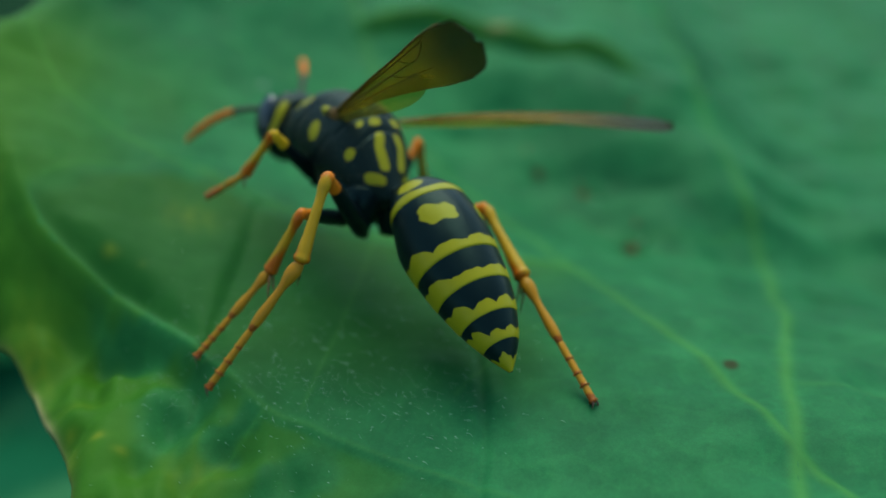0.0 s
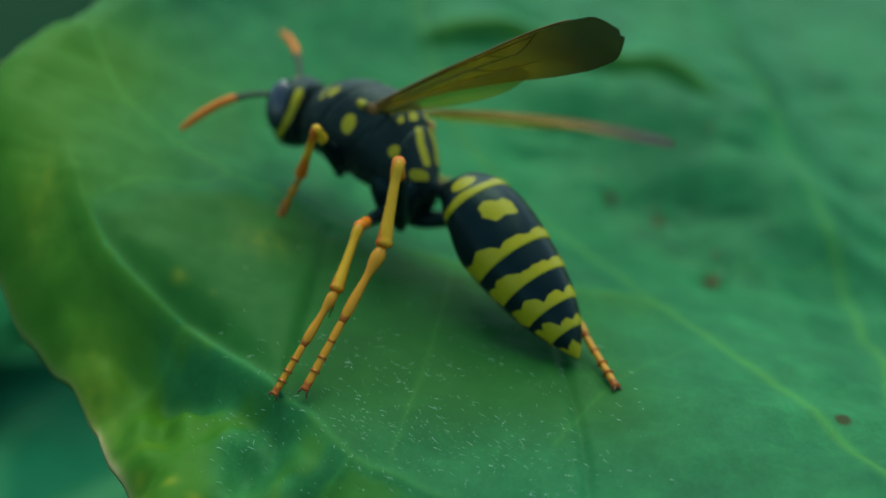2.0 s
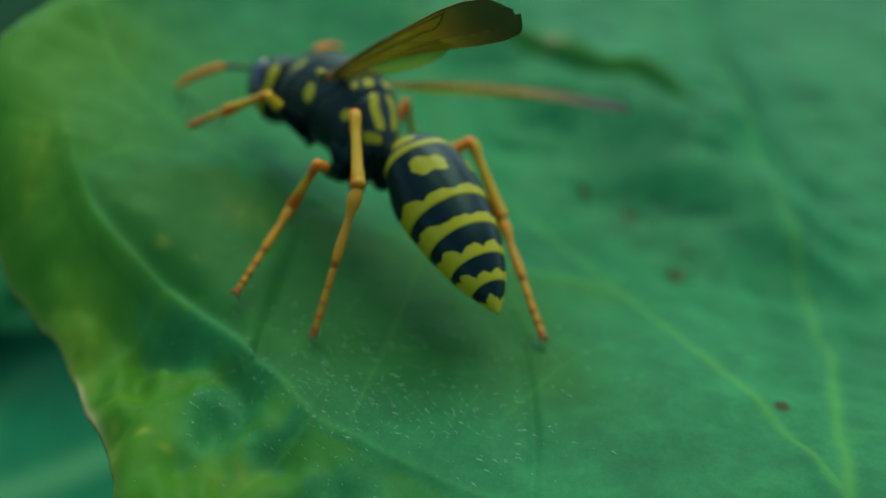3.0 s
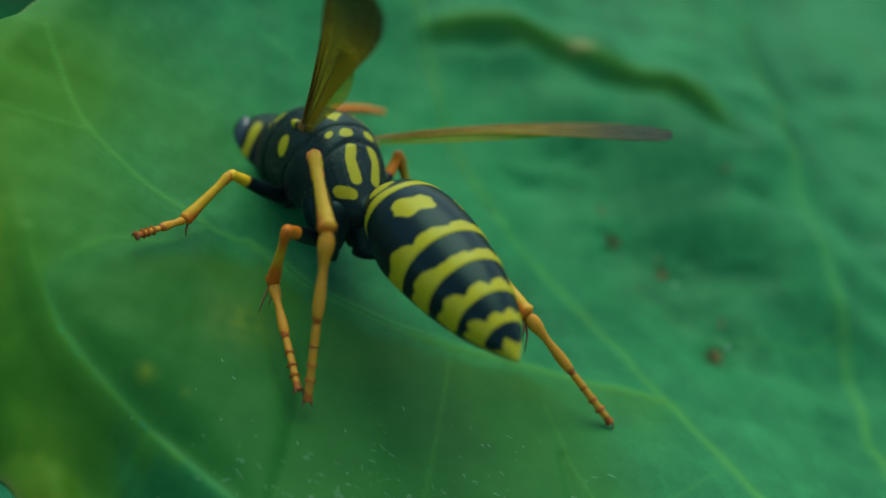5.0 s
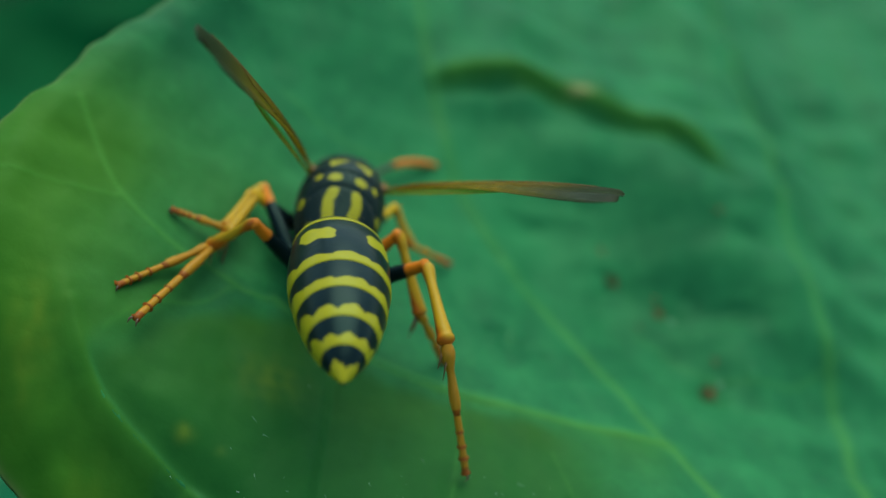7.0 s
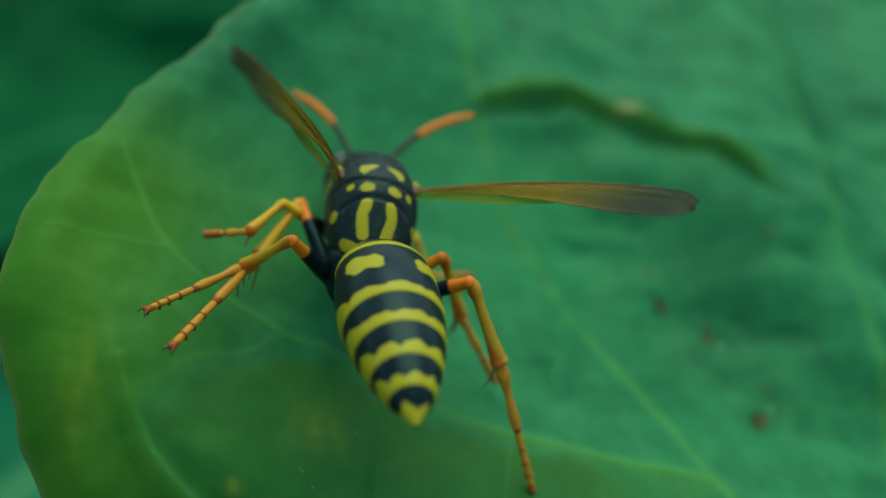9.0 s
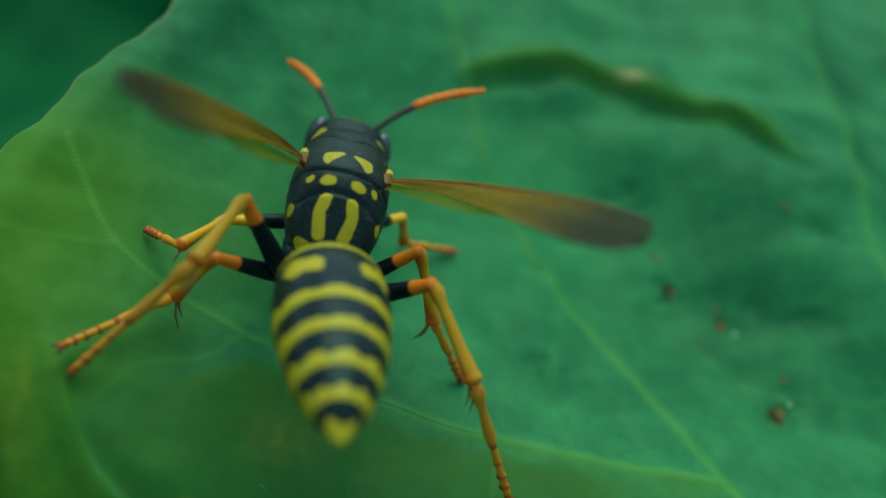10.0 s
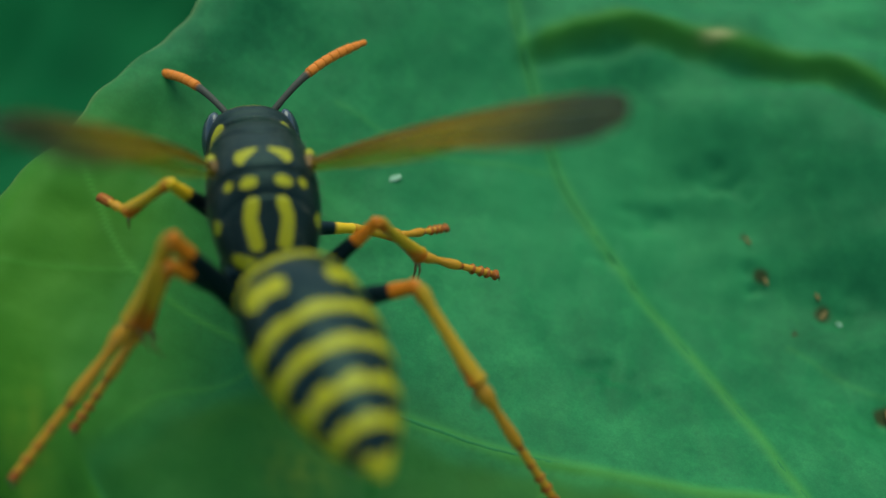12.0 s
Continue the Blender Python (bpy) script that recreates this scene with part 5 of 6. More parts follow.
    walk(p["front_left_tibia"], [(0, mm(1.00, 3.35, -0.20, -0.0, 64.6, -3.0)), (0.5, mm(0.85, 3.35, -0.23, -0.0, 64.2, -9.8)), (1, mm(0.99, 3.33, -0.17, -0.0, 61.8, -31.8)), (1.5, mm(1.02, 3.30, -0.10, -0.0, 68.0, -49.1)), (2, mm(1.09, 3.34, -0.16, -0.0, 68.6, -64.4)), (2.5, mm(1.08, 3.24, 0.00, -31.0, 77.9, -31.6)), (3, mm(1.22, 3.38, -0.23, 0.0, 37.9, 9.6)), (3.4, mm(1.14, 3.41, -0.29, 0.0, 45.3, 20.7)), (3.8, mm(0.96, 3.46, -0.45, 0.0, 55.9, 58.2)), (4.2, mm(0.75, 3.50, -0.63, 0.0, 50.0, 105.6)), (4.5, mm(0.64, 3.51, -0.73, 0.0, 40.1, 124.1)), (4.8, mm(0.59, 3.52, -0.77, 0.0, 35.5, 129.9)), (5, mm(0.52, 3.57, -1.05, 0.0, 50.8, 100.1)), (5.5, mm(-0.08, 3.40, -1.57, 0.0, 19.6, 125.3)), (6, mm(0.67, 3.27, -0.15, 0.0, 21.3, 39.9)), (6.5, mm(0.60, 3.37, -0.38, 0.0, 32.5, 158.3)), (7, mm(0.47, 3.34, -0.39, 0.0, 29.2, 163.5)), (7.2, mm(0.49, 3.28, -0.27, 0.0, 29.2, 159.9)), (7.6, mm(0.40, 3.28, -0.32, 0.0, 29.8, 156.8)), (8, mm(0.23, 3.27, -0.44, 0.0, 30.9, 150.1)), (8.4, mm(0.05, 3.25, -0.56, 0.0, 31.6, 143.2)), (8.8, mm(-0.02, 3.24, -0.62, 0.0, 31.8, 140.0)), (9, mm(0.38, 3.15, -0.49, 0.0, 12.1, 151.6)), (9.5, mm(-0.11, 3.39, -1.51, 0.0, 19.3, 133.5)), (10, mm(0.12, 3.48, -1.87, 0.0, 0.3, 151.0)), (10.5, mm(-0.09, 2.90, -0.05, 0.0, 49.3, 126.1)), (11, mm(0.23, 2.10, 0.88, 0.0, 56.7, 40.9)), (11.5, mm(0.54, 2.84, 0.39, 0.0, 32.9, 64.1)), (12, mm(0.48, 2.66, 0.56, 0.0, 44.9, 56.4))])
    walk(p["front_left_tarsus"], [(0, mm(1.93, 3.31, -2.18, 0.0, 48.6, 20.1)), (0.5, mm(1.78, 3.18, -2.20, 0.0, 48.8, 5.7)), (1, mm(1.87, 2.79, -2.09, -0.0, 52.6, -10.3)), (1.5, mm(1.56, 2.68, -2.12, -0.0, 52.1, -22.1)), (2, mm(1.43, 2.62, -2.19, -0.0, 72.4, -43.4)), (2.5, mm(1.47, 3.00, -2.13, -0.0, 67.9, -55.1)), (3, mm(2.92, 3.67, -1.57, 0.0, 39.3, 9.5)), (3.4, mm(2.58, 3.95, -1.84, 0.0, 41.3, 14.5)), (3.8, mm(1.60, 4.50, -2.25, 0.0, 44.8, 27.1)), (4.2, mm(0.38, 4.85, -2.30, 0.0, 46.9, 42.5)), (4.5, mm(-0.30, 4.90, -2.14, 0.0, 47.1, 51.7)), (4.8, mm(-0.55, 4.88, -2.04, 0.0, 47.0, 55.4)), (5, mm(0.28, 4.92, -2.74, 0.0, 16.0, 107.0)), (5.5, mm(-1.27, 5.08, -2.30, 0.0, 36.6, 70.6)), (6, mm(2.23, 4.58, -0.95, 0.0, 5.3, 96.1)), (6.5, mm(-1.11, 4.05, -1.55, 0.0, -3.8, 88.4)), (7, mm(-1.36, 3.88, -1.46, 0.0, -5.3, 91.6)), (7.2, mm(-1.30, 3.94, -1.34, 0.0, -4.9, 89.1)), (7.6, mm(-1.34, 4.03, -1.41, 0.0, -2.8, 81.1)), (8, mm(-1.40, 4.21, -1.56, 0.0, 2.0, 63.7)), (8.4, mm(-1.44, 4.37, -1.71, 0.0, 6.7, 46.1)), (8.8, mm(-1.45, 4.43, -1.77, 0.0, 8.6, 38.0)), (9, mm(-1.49, 4.17, -0.95, 0.0, 28.6, 52.5)), (9.5, mm(-1.53, 4.88, -2.23, 0.0, 21.0, 38.9)), (10, mm(-1.79, 4.54, -1.88, 0.0, 22.3, 42.7)), (10.5, mm(-0.93, 4.05, -1.71, 0.0, 20.6, 38.0)), (11, mm(1.14, 2.88, -0.95, 0.0, 41.8, 15.4)), (11.5, mm(1.34, 4.49, -0.80, 0.0, 18.5, 25.4)), (12, mm(1.34, 3.94, -0.99, 0.0, 18.2, 26.2))])
    walk(p["middle_left_femur"], [(0, mm(-1.41, 0.64, -2.37, 0.0, -9.7, 111.1)), (0.5, mm(-1.37, 0.58, -2.37, 0.0, -5.4, 113.6)), (1, mm(-1.39, 0.59, -2.36, 0.0, -2.1, 110.7)), (1.5, mm(-1.41, 0.63, -2.36, 0.0, -3.4, 108.7)), (2, mm(-1.42, 0.65, -2.36, 0.0, -3.3, 107.4)), (2.5, mm(-1.40, 0.62, -2.35, 0.0, -1.6, 108.7)), (3, mm(-1.39, 0.62, -2.39, 0.0, -16.1, 115.6)), (3.4, mm(-1.36, 0.58, -2.40, 0.0, -15.2, 118.7)), (3.8, mm(-1.26, 0.49, -2.42, 0.0, -12.7, 126.0)), (4.2, mm(-1.14, 0.43, -2.43, 0.0, -9.7, 134.3)), (4.5, mm(-1.06, 0.41, -2.42, 0.0, -7.8, 139.0)), (4.8, mm(-1.03, 0.41, -2.42, 0.0, -7.1, 141.1)), (5, mm(-1.26, 0.49, -2.42, 0.0, -12.2, 126.3)), (5.5, mm(-1.48, 1.00, -2.21, 0.0, -29.9, 97.2)), (6, mm(-1.49, 0.88, -2.27, 0.0, -32.0, 105.5)), (6.5, mm(-1.40, 0.68, -2.41, 0.0, -35.3, 126.1)), (7, mm(-1.32, 0.62, -2.47, 0.0, -34.5, 135.0)), (7.2, mm(-1.36, 0.65, -2.45, 0.0, -36.3, 133.1)), (7.6, mm(-1.35, 0.64, -2.46, 0.0, -36.0, 133.3)), (8, mm(-1.34, 0.63, -2.47, 0.0, -35.5, 134.3)), (8.4, mm(-1.32, 0.62, -2.47, 0.0, -34.9, 135.0)), (8.8, mm(-1.32, 0.62, -2.47, 0.0, -34.7, 135.4)), (9, mm(-1.28, 0.54, -2.57, 0.0, -39.7, 129.0)), (9.5, mm(-1.37, 0.64, -2.44, 0.0, -32.6, 128.2)), (10, mm(-1.33, 0.59, -2.45, 0.0, -26.7, 127.8)), (10.5, mm(-1.43, 0.73, -2.37, 0.0, -41.8, 126.7)), (11, mm(-1.40, 0.70, -2.46, 0.0, -56.4, 130.5)), (11.5, mm(-1.49, 0.83, -2.25, 0.0, -49.1, 120.2)), (12, mm(-1.45, 0.75, -2.35, 0.0, -46.6, 128.8))])
    walk(p["middle_left_tibia"], [(0, mm(-2.75, 4.12, -1.73, 16.7, 78.7, 17.1)), (0.5, mm(-2.88, 4.03, -2.01, -0.0, 70.4, -14.0)), (1, mm(-2.73, 4.13, -2.22, -24.7, 79.1, -25.2)), (1.5, mm(-2.62, 4.21, -2.13, -62.1, 82.6, -63.2)), (2, mm(-2.55, 4.25, -2.14, 0.0, 52.4, 122.8)), (2.5, mm(-2.62, 4.20, -2.25, 0.0, 38.8, 116.6)), (3, mm(-2.96, 3.90, -1.34, -0.0, 58.7, -26.8)), (3.4, mm(-3.11, 3.78, -1.41, -0.0, 60.7, -29.2)), (3.8, mm(-3.43, 3.48, -1.59, -0.0, 65.1, -36.2)), (4.2, mm(-3.74, 3.10, -1.79, -0.0, 69.4, -47.0)), (4.5, mm(-3.89, 2.87, -1.91, -0.0, 71.5, -55.2)), (4.8, mm(-3.95, 2.77, -1.95, -0.0, 72.2, -59.0)), (5, mm(-3.45, 3.47, -1.62, -0.0, 57.4, -34.1)), (5.5, mm(-1.89, 4.25, -0.32, 0.0, 48.2, 36.0)), (6, mm(-2.34, 3.97, -0.26, 0.0, 55.1, 42.1)), (6.5, mm(-3.22, 3.18, -0.22, 0.0, 50.5, 51.1)), (7, mm(-3.53, 2.83, -0.33, 0.0, 41.4, 45.0)), (7.2, mm(-3.44, 2.88, -0.21, 0.0, 43.5, 51.1)), (7.6, mm(-3.45, 2.87, -0.23, 0.0, 43.8, 49.1)), (8, mm(-3.49, 2.84, -0.27, 0.0, 44.3, 44.6)), (8.4, mm(-3.52, 2.82, -0.31, 0.0, 44.5, 39.9)), (8.8, mm(-3.54, 2.81, -0.32, 0.0, 44.6, 37.8)), (9, mm(-3.11, 2.80, -0.16, 0.0, 48.1, 53.0)), (9.5, mm(-3.34, 3.15, -0.40, 0.0, 16.2, 152.6)), (10, mm(-3.40, 3.26, -0.75, 0.0, 63.4, 68.0)), (10.5, mm(-3.12, 2.99, 0.15, 0.0, 59.5, 49.4)), (11, mm(-2.76, 2.29, 0.69, 0.0, 56.7, 65.4)), (11.5, mm(-2.74, 2.97, 0.61, 0.0, 73.6, 25.8)), (12, mm(-3.08, 2.78, 0.40, 0.0, 68.7, 67.6))])
    walk(p["middle_left_tarsus"], [(0, mm(-2.28, 4.26, -4.15, 0.0, 65.1, 74.5)), (0.5, mm(-2.08, 3.83, -4.33, 0.0, 63.4, 95.2)), (1, mm(-2.31, 3.93, -4.65, 0.0, 61.6, 91.1)), (1.5, mm(-2.48, 3.93, -4.58, 0.0, 61.6, 100.6)), (2, mm(-3.37, 5.52, -4.10, 0.0, 57.7, 102.9)), (2.5, mm(-3.49, 5.92, -3.79, 0.0, 46.0, 102.1)), (3, mm(-1.82, 3.32, -3.45, 0.0, 50.9, 112.5)), (3.4, mm(-2.06, 3.19, -3.56, 0.0, 49.4, 117.5)), (3.8, mm(-2.59, 2.86, -3.83, 0.0, 45.3, 127.8)), (4.2, mm(-3.15, 2.47, -4.10, 0.0, 39.9, 137.5)), (4.5, mm(-3.44, 2.23, -4.25, 0.0, 36.4, 142.4)), (4.8, mm(-3.56, 2.13, -4.30, 0.0, 35.0, 144.2)), (5, mm(-2.34, 2.72, -3.70, 0.0, 36.5, 177.4)), (5.5, mm(-0.56, 5.21, -2.16, 0.0, 17.2, 100.2)), (6, mm(-1.30, 4.92, -2.29, 0.0, 19.6, 111.0)), (6.5, mm(-2.23, 4.40, -2.13, 0.0, 16.3, 136.4)), (7, mm(-2.22, 4.14, -1.96, 0.0, 17.7, 139.3)), (7.2, mm(-2.31, 4.27, -1.91, 0.0, 23.5, 136.4)), (7.6, mm(-2.29, 4.21, -1.93, 0.0, 23.4, 135.3)), (8, mm(-2.23, 4.09, -1.99, 0.0, 23.1, 132.8)), (8.4, mm(-2.18, 3.95, -2.04, 0.0, 22.8, 130.3)), (8.8, mm(-2.15, 3.89, -2.06, 0.0, 22.6, 129.2)), (9, mm(-2.12, 4.12, -2.00, 0.0, 11.5, 134.0)), (9.5, mm(-5.44, 4.24, -1.08, 0.0, 46.2, 76.6)), (10, mm(-2.99, 4.29, -2.96, 0.0, 6.9, 136.6)), (10.5, mm(-2.30, 3.94, -1.97, 0.0, 23.5, 128.5)), (11, mm(-2.20, 3.52, -1.37, 0.0, 34.5, 92.6)), (11.5, mm(-2.11, 3.27, -1.76, 0.0, 48.7, 113.1)), (12, mm(-2.74, 3.61, -1.90, 0.0, 55.1, 102.6))])
    walk(p["hind_left_femur"], [(0, mm(-2.01, 0.23, -2.72, 0.0, -34.2, 106.8)), (0.5, mm(-2.03, 0.29, -2.74, 0.0, -39.6, 107.1)), (1, mm(-2.02, 0.23, -2.71, 0.0, -33.5, 106.3)), (1.5, mm(-2.04, 0.25, -2.71, 0.0, -35.0, 104.9)), (2, mm(-2.10, 0.36, -2.71, 0.0, -43.5, 99.6)), (2.5, mm(-2.11, 0.43, -2.71, 0.0, -51.1, 98.7)), (3, mm(-2.03, 0.39, -2.79, 0.0, -51.7, 112.0)), (3.4, mm(-2.04, 0.40, -2.79, 0.0, -51.9, 111.6)), (3.8, mm(-2.05, 0.41, -2.78, 0.0, -52.3, 110.2)), (4.2, mm(-2.06, 0.41, -2.78, 0.0, -52.7, 108.9)), (4.5, mm(-2.06, 0.41, -2.77, 0.0, -53.0, 108.0)), (4.8, mm(-2.07, 0.42, -2.77, 0.0, -53.1, 107.8)), (5, mm(-2.06, 0.42, -2.78, 0.0, -53.3, 109.4)), (5.5, mm(-2.07, 0.44, -2.76, 0.0, -55.7, 107.6)), (6, mm(-2.02, 0.43, -2.81, 0.0, -55.9, 116.8)), (6.5, mm(-2.14, 0.69, -2.39, 0.0, -29.3, 29.7)), (7, mm(-2.16, 0.67, -2.41, 0.0, -28.6, 36.6)), (7.2, mm(-2.16, 0.68, -2.40, 0.0, -32.9, 37.2)), (7.6, mm(-2.15, 0.68, -2.40, 0.0, -31.0, 35.2)), (8, mm(-2.14, 0.68, -2.40, 0.0, -26.9, 30.8)), (8.4, mm(-2.13, 0.69, -2.39, 0.0, -22.7, 26.8)), (8.8, mm(-2.14, 0.69, -2.39, 0.0, -20.8, 25.1)), (9, mm(-2.46, 0.50, -2.57, 0.0, -25.9, 30.0)), (9.5, mm(-2.11, 0.46, -2.73, 0.0, -56.1, 101.1)), (10, mm(-2.11, 0.47, -2.73, 0.0, -57.7, 101.6)), (10.5, mm(-2.12, 0.52, -2.72, 0.0, -62.5, 98.7)), (11, mm(-2.12, 0.54, -2.74, 0.0, -66.6, 102.7)), (11.5, mm(-2.11, 0.49, -2.74, 0.0, -59.8, 102.6)), (12, mm(-2.09, 0.47, -2.76, 0.0, -58.9, 106.5))])
    walk(p["hind_left_tibia"], [(0, mm(-3.09, 3.79, -0.19, 0.0, 71.7, 141.4)), (0.5, mm(-3.05, 3.60, 0.13, 0.0, 69.1, 153.8)), (1, mm(-3.07, 3.83, -0.23, 0.0, 71.9, 143.7)), (1.5, mm(-2.98, 3.81, -0.13, 0.0, 71.2, 160.4)), (2, mm(-2.64, 3.58, 0.39, 0.0, 61.9, 144.9)), (2.5, mm(-2.54, 3.22, 0.79, 0.0, 55.7, 140.7)), (3, mm(-3.08, 2.98, 0.74, 0.0, 42.1, 158.1)), (3.4, mm(-3.06, 2.98, 0.75, 0.0, 41.7, 159.8)), (3.8, mm(-3.00, 2.99, 0.78, 0.0, 40.6, 163.6)), (4.2, mm(-2.94, 2.99, 0.80, 0.0, 39.2, 167.8)), (4.5, mm(-2.90, 2.99, 0.82, 0.0, 38.4, 170.0)), (4.8, mm(-2.89, 2.99, 0.83, 0.0, 38.1, 170.9)), (5, mm(-2.95, 2.95, 0.83, 0.0, 35.5, 170.6)), (5.5, mm(-2.84, 2.86, 0.95, 0.0, 29.5, 174.9)), (6, mm(-3.16, 2.68, 0.91, 0.0, 35.3, -171.7)), (6.5, mm(1.27, 2.63, -0.19, 0.0, 34.2, -172.0)), (7, mm(1.01, 3.03, -0.25, 0.0, 27.5, 165.1)), (7.2, mm(0.85, 2.96, 0.04, 0.0, 32.9, 161.7)), (7.6, mm(1.00, 2.90, -0.08, 0.0, 32.1, 161.4)), (8, mm(1.30, 2.74, -0.36, 0.0, 30.4, 160.8)), (8.4, mm(1.57, 2.56, -0.66, 0.0, 28.7, 160.2)), (8.8, mm(1.67, 2.47, -0.80, 0.0, 27.9, 159.9)), (9, mm(1.05, 2.53, -0.61, 0.0, 24.9, 155.8)), (9.5, mm(-2.59, 2.92, 1.00, 0.0, 8.4, 162.0)), (10, mm(-2.59, 2.83, 1.07, 0.0, 10.3, 164.2)), (10.5, mm(-2.44, 2.57, 1.27, 0.0, 8.8, 162.3)), (11, mm(-2.51, 2.28, 1.39, 0.0, 2.4, 154.3)), (11.5, mm(-2.60, 2.70, 1.15, 0.0, 5.9, 153.9)), (12, mm(-2.75, 2.70, 1.09, 0.0, 65.2, 98.2))])
    walk(p["hind_left_tarsus"], [(0, mm(-3.83, 4.38, -3.03, 0.0, 71.2, 68.4)), (0.5, mm(-4.00, 4.07, -2.67, 0.0, 74.8, 72.7)), (1, mm(-3.82, 4.38, -3.07, 0.0, 73.8, 64.3)), (1.5, mm(-3.88, 4.14, -2.96, 0.0, 73.5, 85.5)), (2, mm(-3.79, 4.39, -2.25, 0.0, 58.3, 106.2)), (2.5, mm(-3.84, 4.28, -1.68, 0.0, 51.9, 107.5)), (3, mm(-5.14, 3.81, -1.26, 142.3, 82.0, 143.6)), (3.4, mm(-5.15, 3.76, -1.24, 144.5, 81.4, 145.8)), (3.8, mm(-5.18, 3.63, -1.17, 148.3, 79.7, 149.8)), (4.2, mm(-5.20, 3.48, -1.09, 151.2, 77.9, 152.9)), (4.5, mm(-5.21, 3.40, -1.04, 152.5, 76.8, 154.3)), (4.8, mm(-5.21, 3.36, -1.02, 152.9, 76.3, 154.8)), (5, mm(-5.35, 3.35, -0.91, -114.0, 80.7, -116.0)), (5.5, mm(-5.43, 3.09, -0.52, 0.0, 75.0, -145.4)), (6, mm(-5.57, 2.33, -0.82, 0.0, 69.5, -127.9)), (6.5, mm(-1.17, 2.28, -1.87, 0.0, 28.7, -166.5)), (7, mm(-1.55, 3.71, -1.62, 0.0, 21.8, 157.9)), (7.2, mm(-1.53, 3.75, -1.58, 0.0, 26.7, 155.5)), (7.6, mm(-1.40, 3.71, -1.67, 0.0, 25.8, 155.3)), (8, mm(-1.13, 3.59, -1.87, 0.0, 23.9, 154.8)), (8.4, mm(-0.90, 3.45, -2.10, 0.0, 21.9, 154.4)), (8.8, mm(-0.81, 3.37, -2.20, 0.0, 21.0, 154.2)), (9, mm(-1.43, 3.64, -1.87, 0.0, 12.7, 155.1)), (9.5, mm(-5.40, 3.84, 0.56, 0.0, 62.1, 92.0)), (10, mm(-5.42, 3.63, 0.53, 0.0, 57.4, 102.9)), (10.5, mm(-5.25, 3.47, 0.81, 0.0, 57.7, 95.2)), (11, mm(-5.20, 3.58, 1.26, 0.0, 51.5, 83.6)), (11.5, mm(-5.26, 4.01, 0.84, 0.0, 54.9, 82.1)), (12, mm(-2.93, 3.94, -1.62, 0.0, 44.6, 115.7))])
    walk(p["front_right_femur"], [(0, mm(1.13, -0.57, -1.87, 0.0, -27.7, -49.5)), (0.5, mm(1.13, -0.58, -1.87, 0.0, -31.8, -49.3)), (1, mm(1.13, -0.58, -1.87, 0.0, -33.6, -49.4)), (1.5, mm(1.14, -0.58, -1.86, 0.0, -35.4, -49.1)), (2, mm(1.14, -0.58, -1.86, 0.0, -34.8, -49.1)), (2.5, mm(1.14, -0.59, -1.86, 0.0, -35.6, -48.8)), (3, mm(1.14, -0.59, -1.86, 0.0, -35.5, -48.2)), (3.4, mm(1.14, -0.59, -1.86, 0.0, -36.7, -47.3)), (3.8, mm(1.15, -0.60, -1.85, 0.0, -39.1, -45.4)), (4.2, mm(1.15, -0.60, -1.85, 0.0, -42.1, -43.0)), (4.5, mm(1.15, -0.60, -1.85, 0.0, -43.6, -41.9)), (4.8, mm(1.15, -0.60, -1.85, 0.0, -44.2, -41.2)), (5, mm(1.15, -0.60, -1.84, 0.0, -44.6, -42.2)), (5.5, mm(1.15, -0.60, -1.84, 0.0, -47.4, -44.1)), (6, mm(1.15, -0.60, -1.85, 0.0, -48.0, -53.9)), (6.5, mm(1.14, -0.58, -1.87, 0.0, -49.9, -66.4)), (7, mm(1.14, -0.59, -1.86, 0.0, -44.4, -53.8)), (7.2, mm(1.15, -0.60, -1.86, 0.0, -43.5, -50.0)), (7.6, mm(1.14, -0.59, -1.86, 0.0, -38.5, -48.7)), (8, mm(1.13, -0.58, -1.87, 0.0, -27.6, -46.0)), (8.4, mm(1.11, -0.56, -1.87, 0.0, -16.7, -44.0)), (8.8, mm(1.10, -0.55, -1.86, 0.0, -11.5, -43.1)), (9, mm(1.06, -0.52, -1.84, 0.0, 2.4, -42.8)), (9.5, mm(1.06, -0.48, -1.84, 0.0, 4.1, -51.9)), (10, mm(1.07, -0.51, -1.85, 0.0, 0.7, -48.0)), (10.5, mm(1.07, -0.47, -1.84, 0.0, 3.2, -57.5)), (11, mm(1.02, -0.46, -1.77, 0.0, 21.4, -47.1)), (11.5, mm(1.08, -0.38, -1.79, 0.0, 15.3, -71.9)), (12, mm(1.10, -0.37, -1.79, 0.0, 13.8, -79.0))])
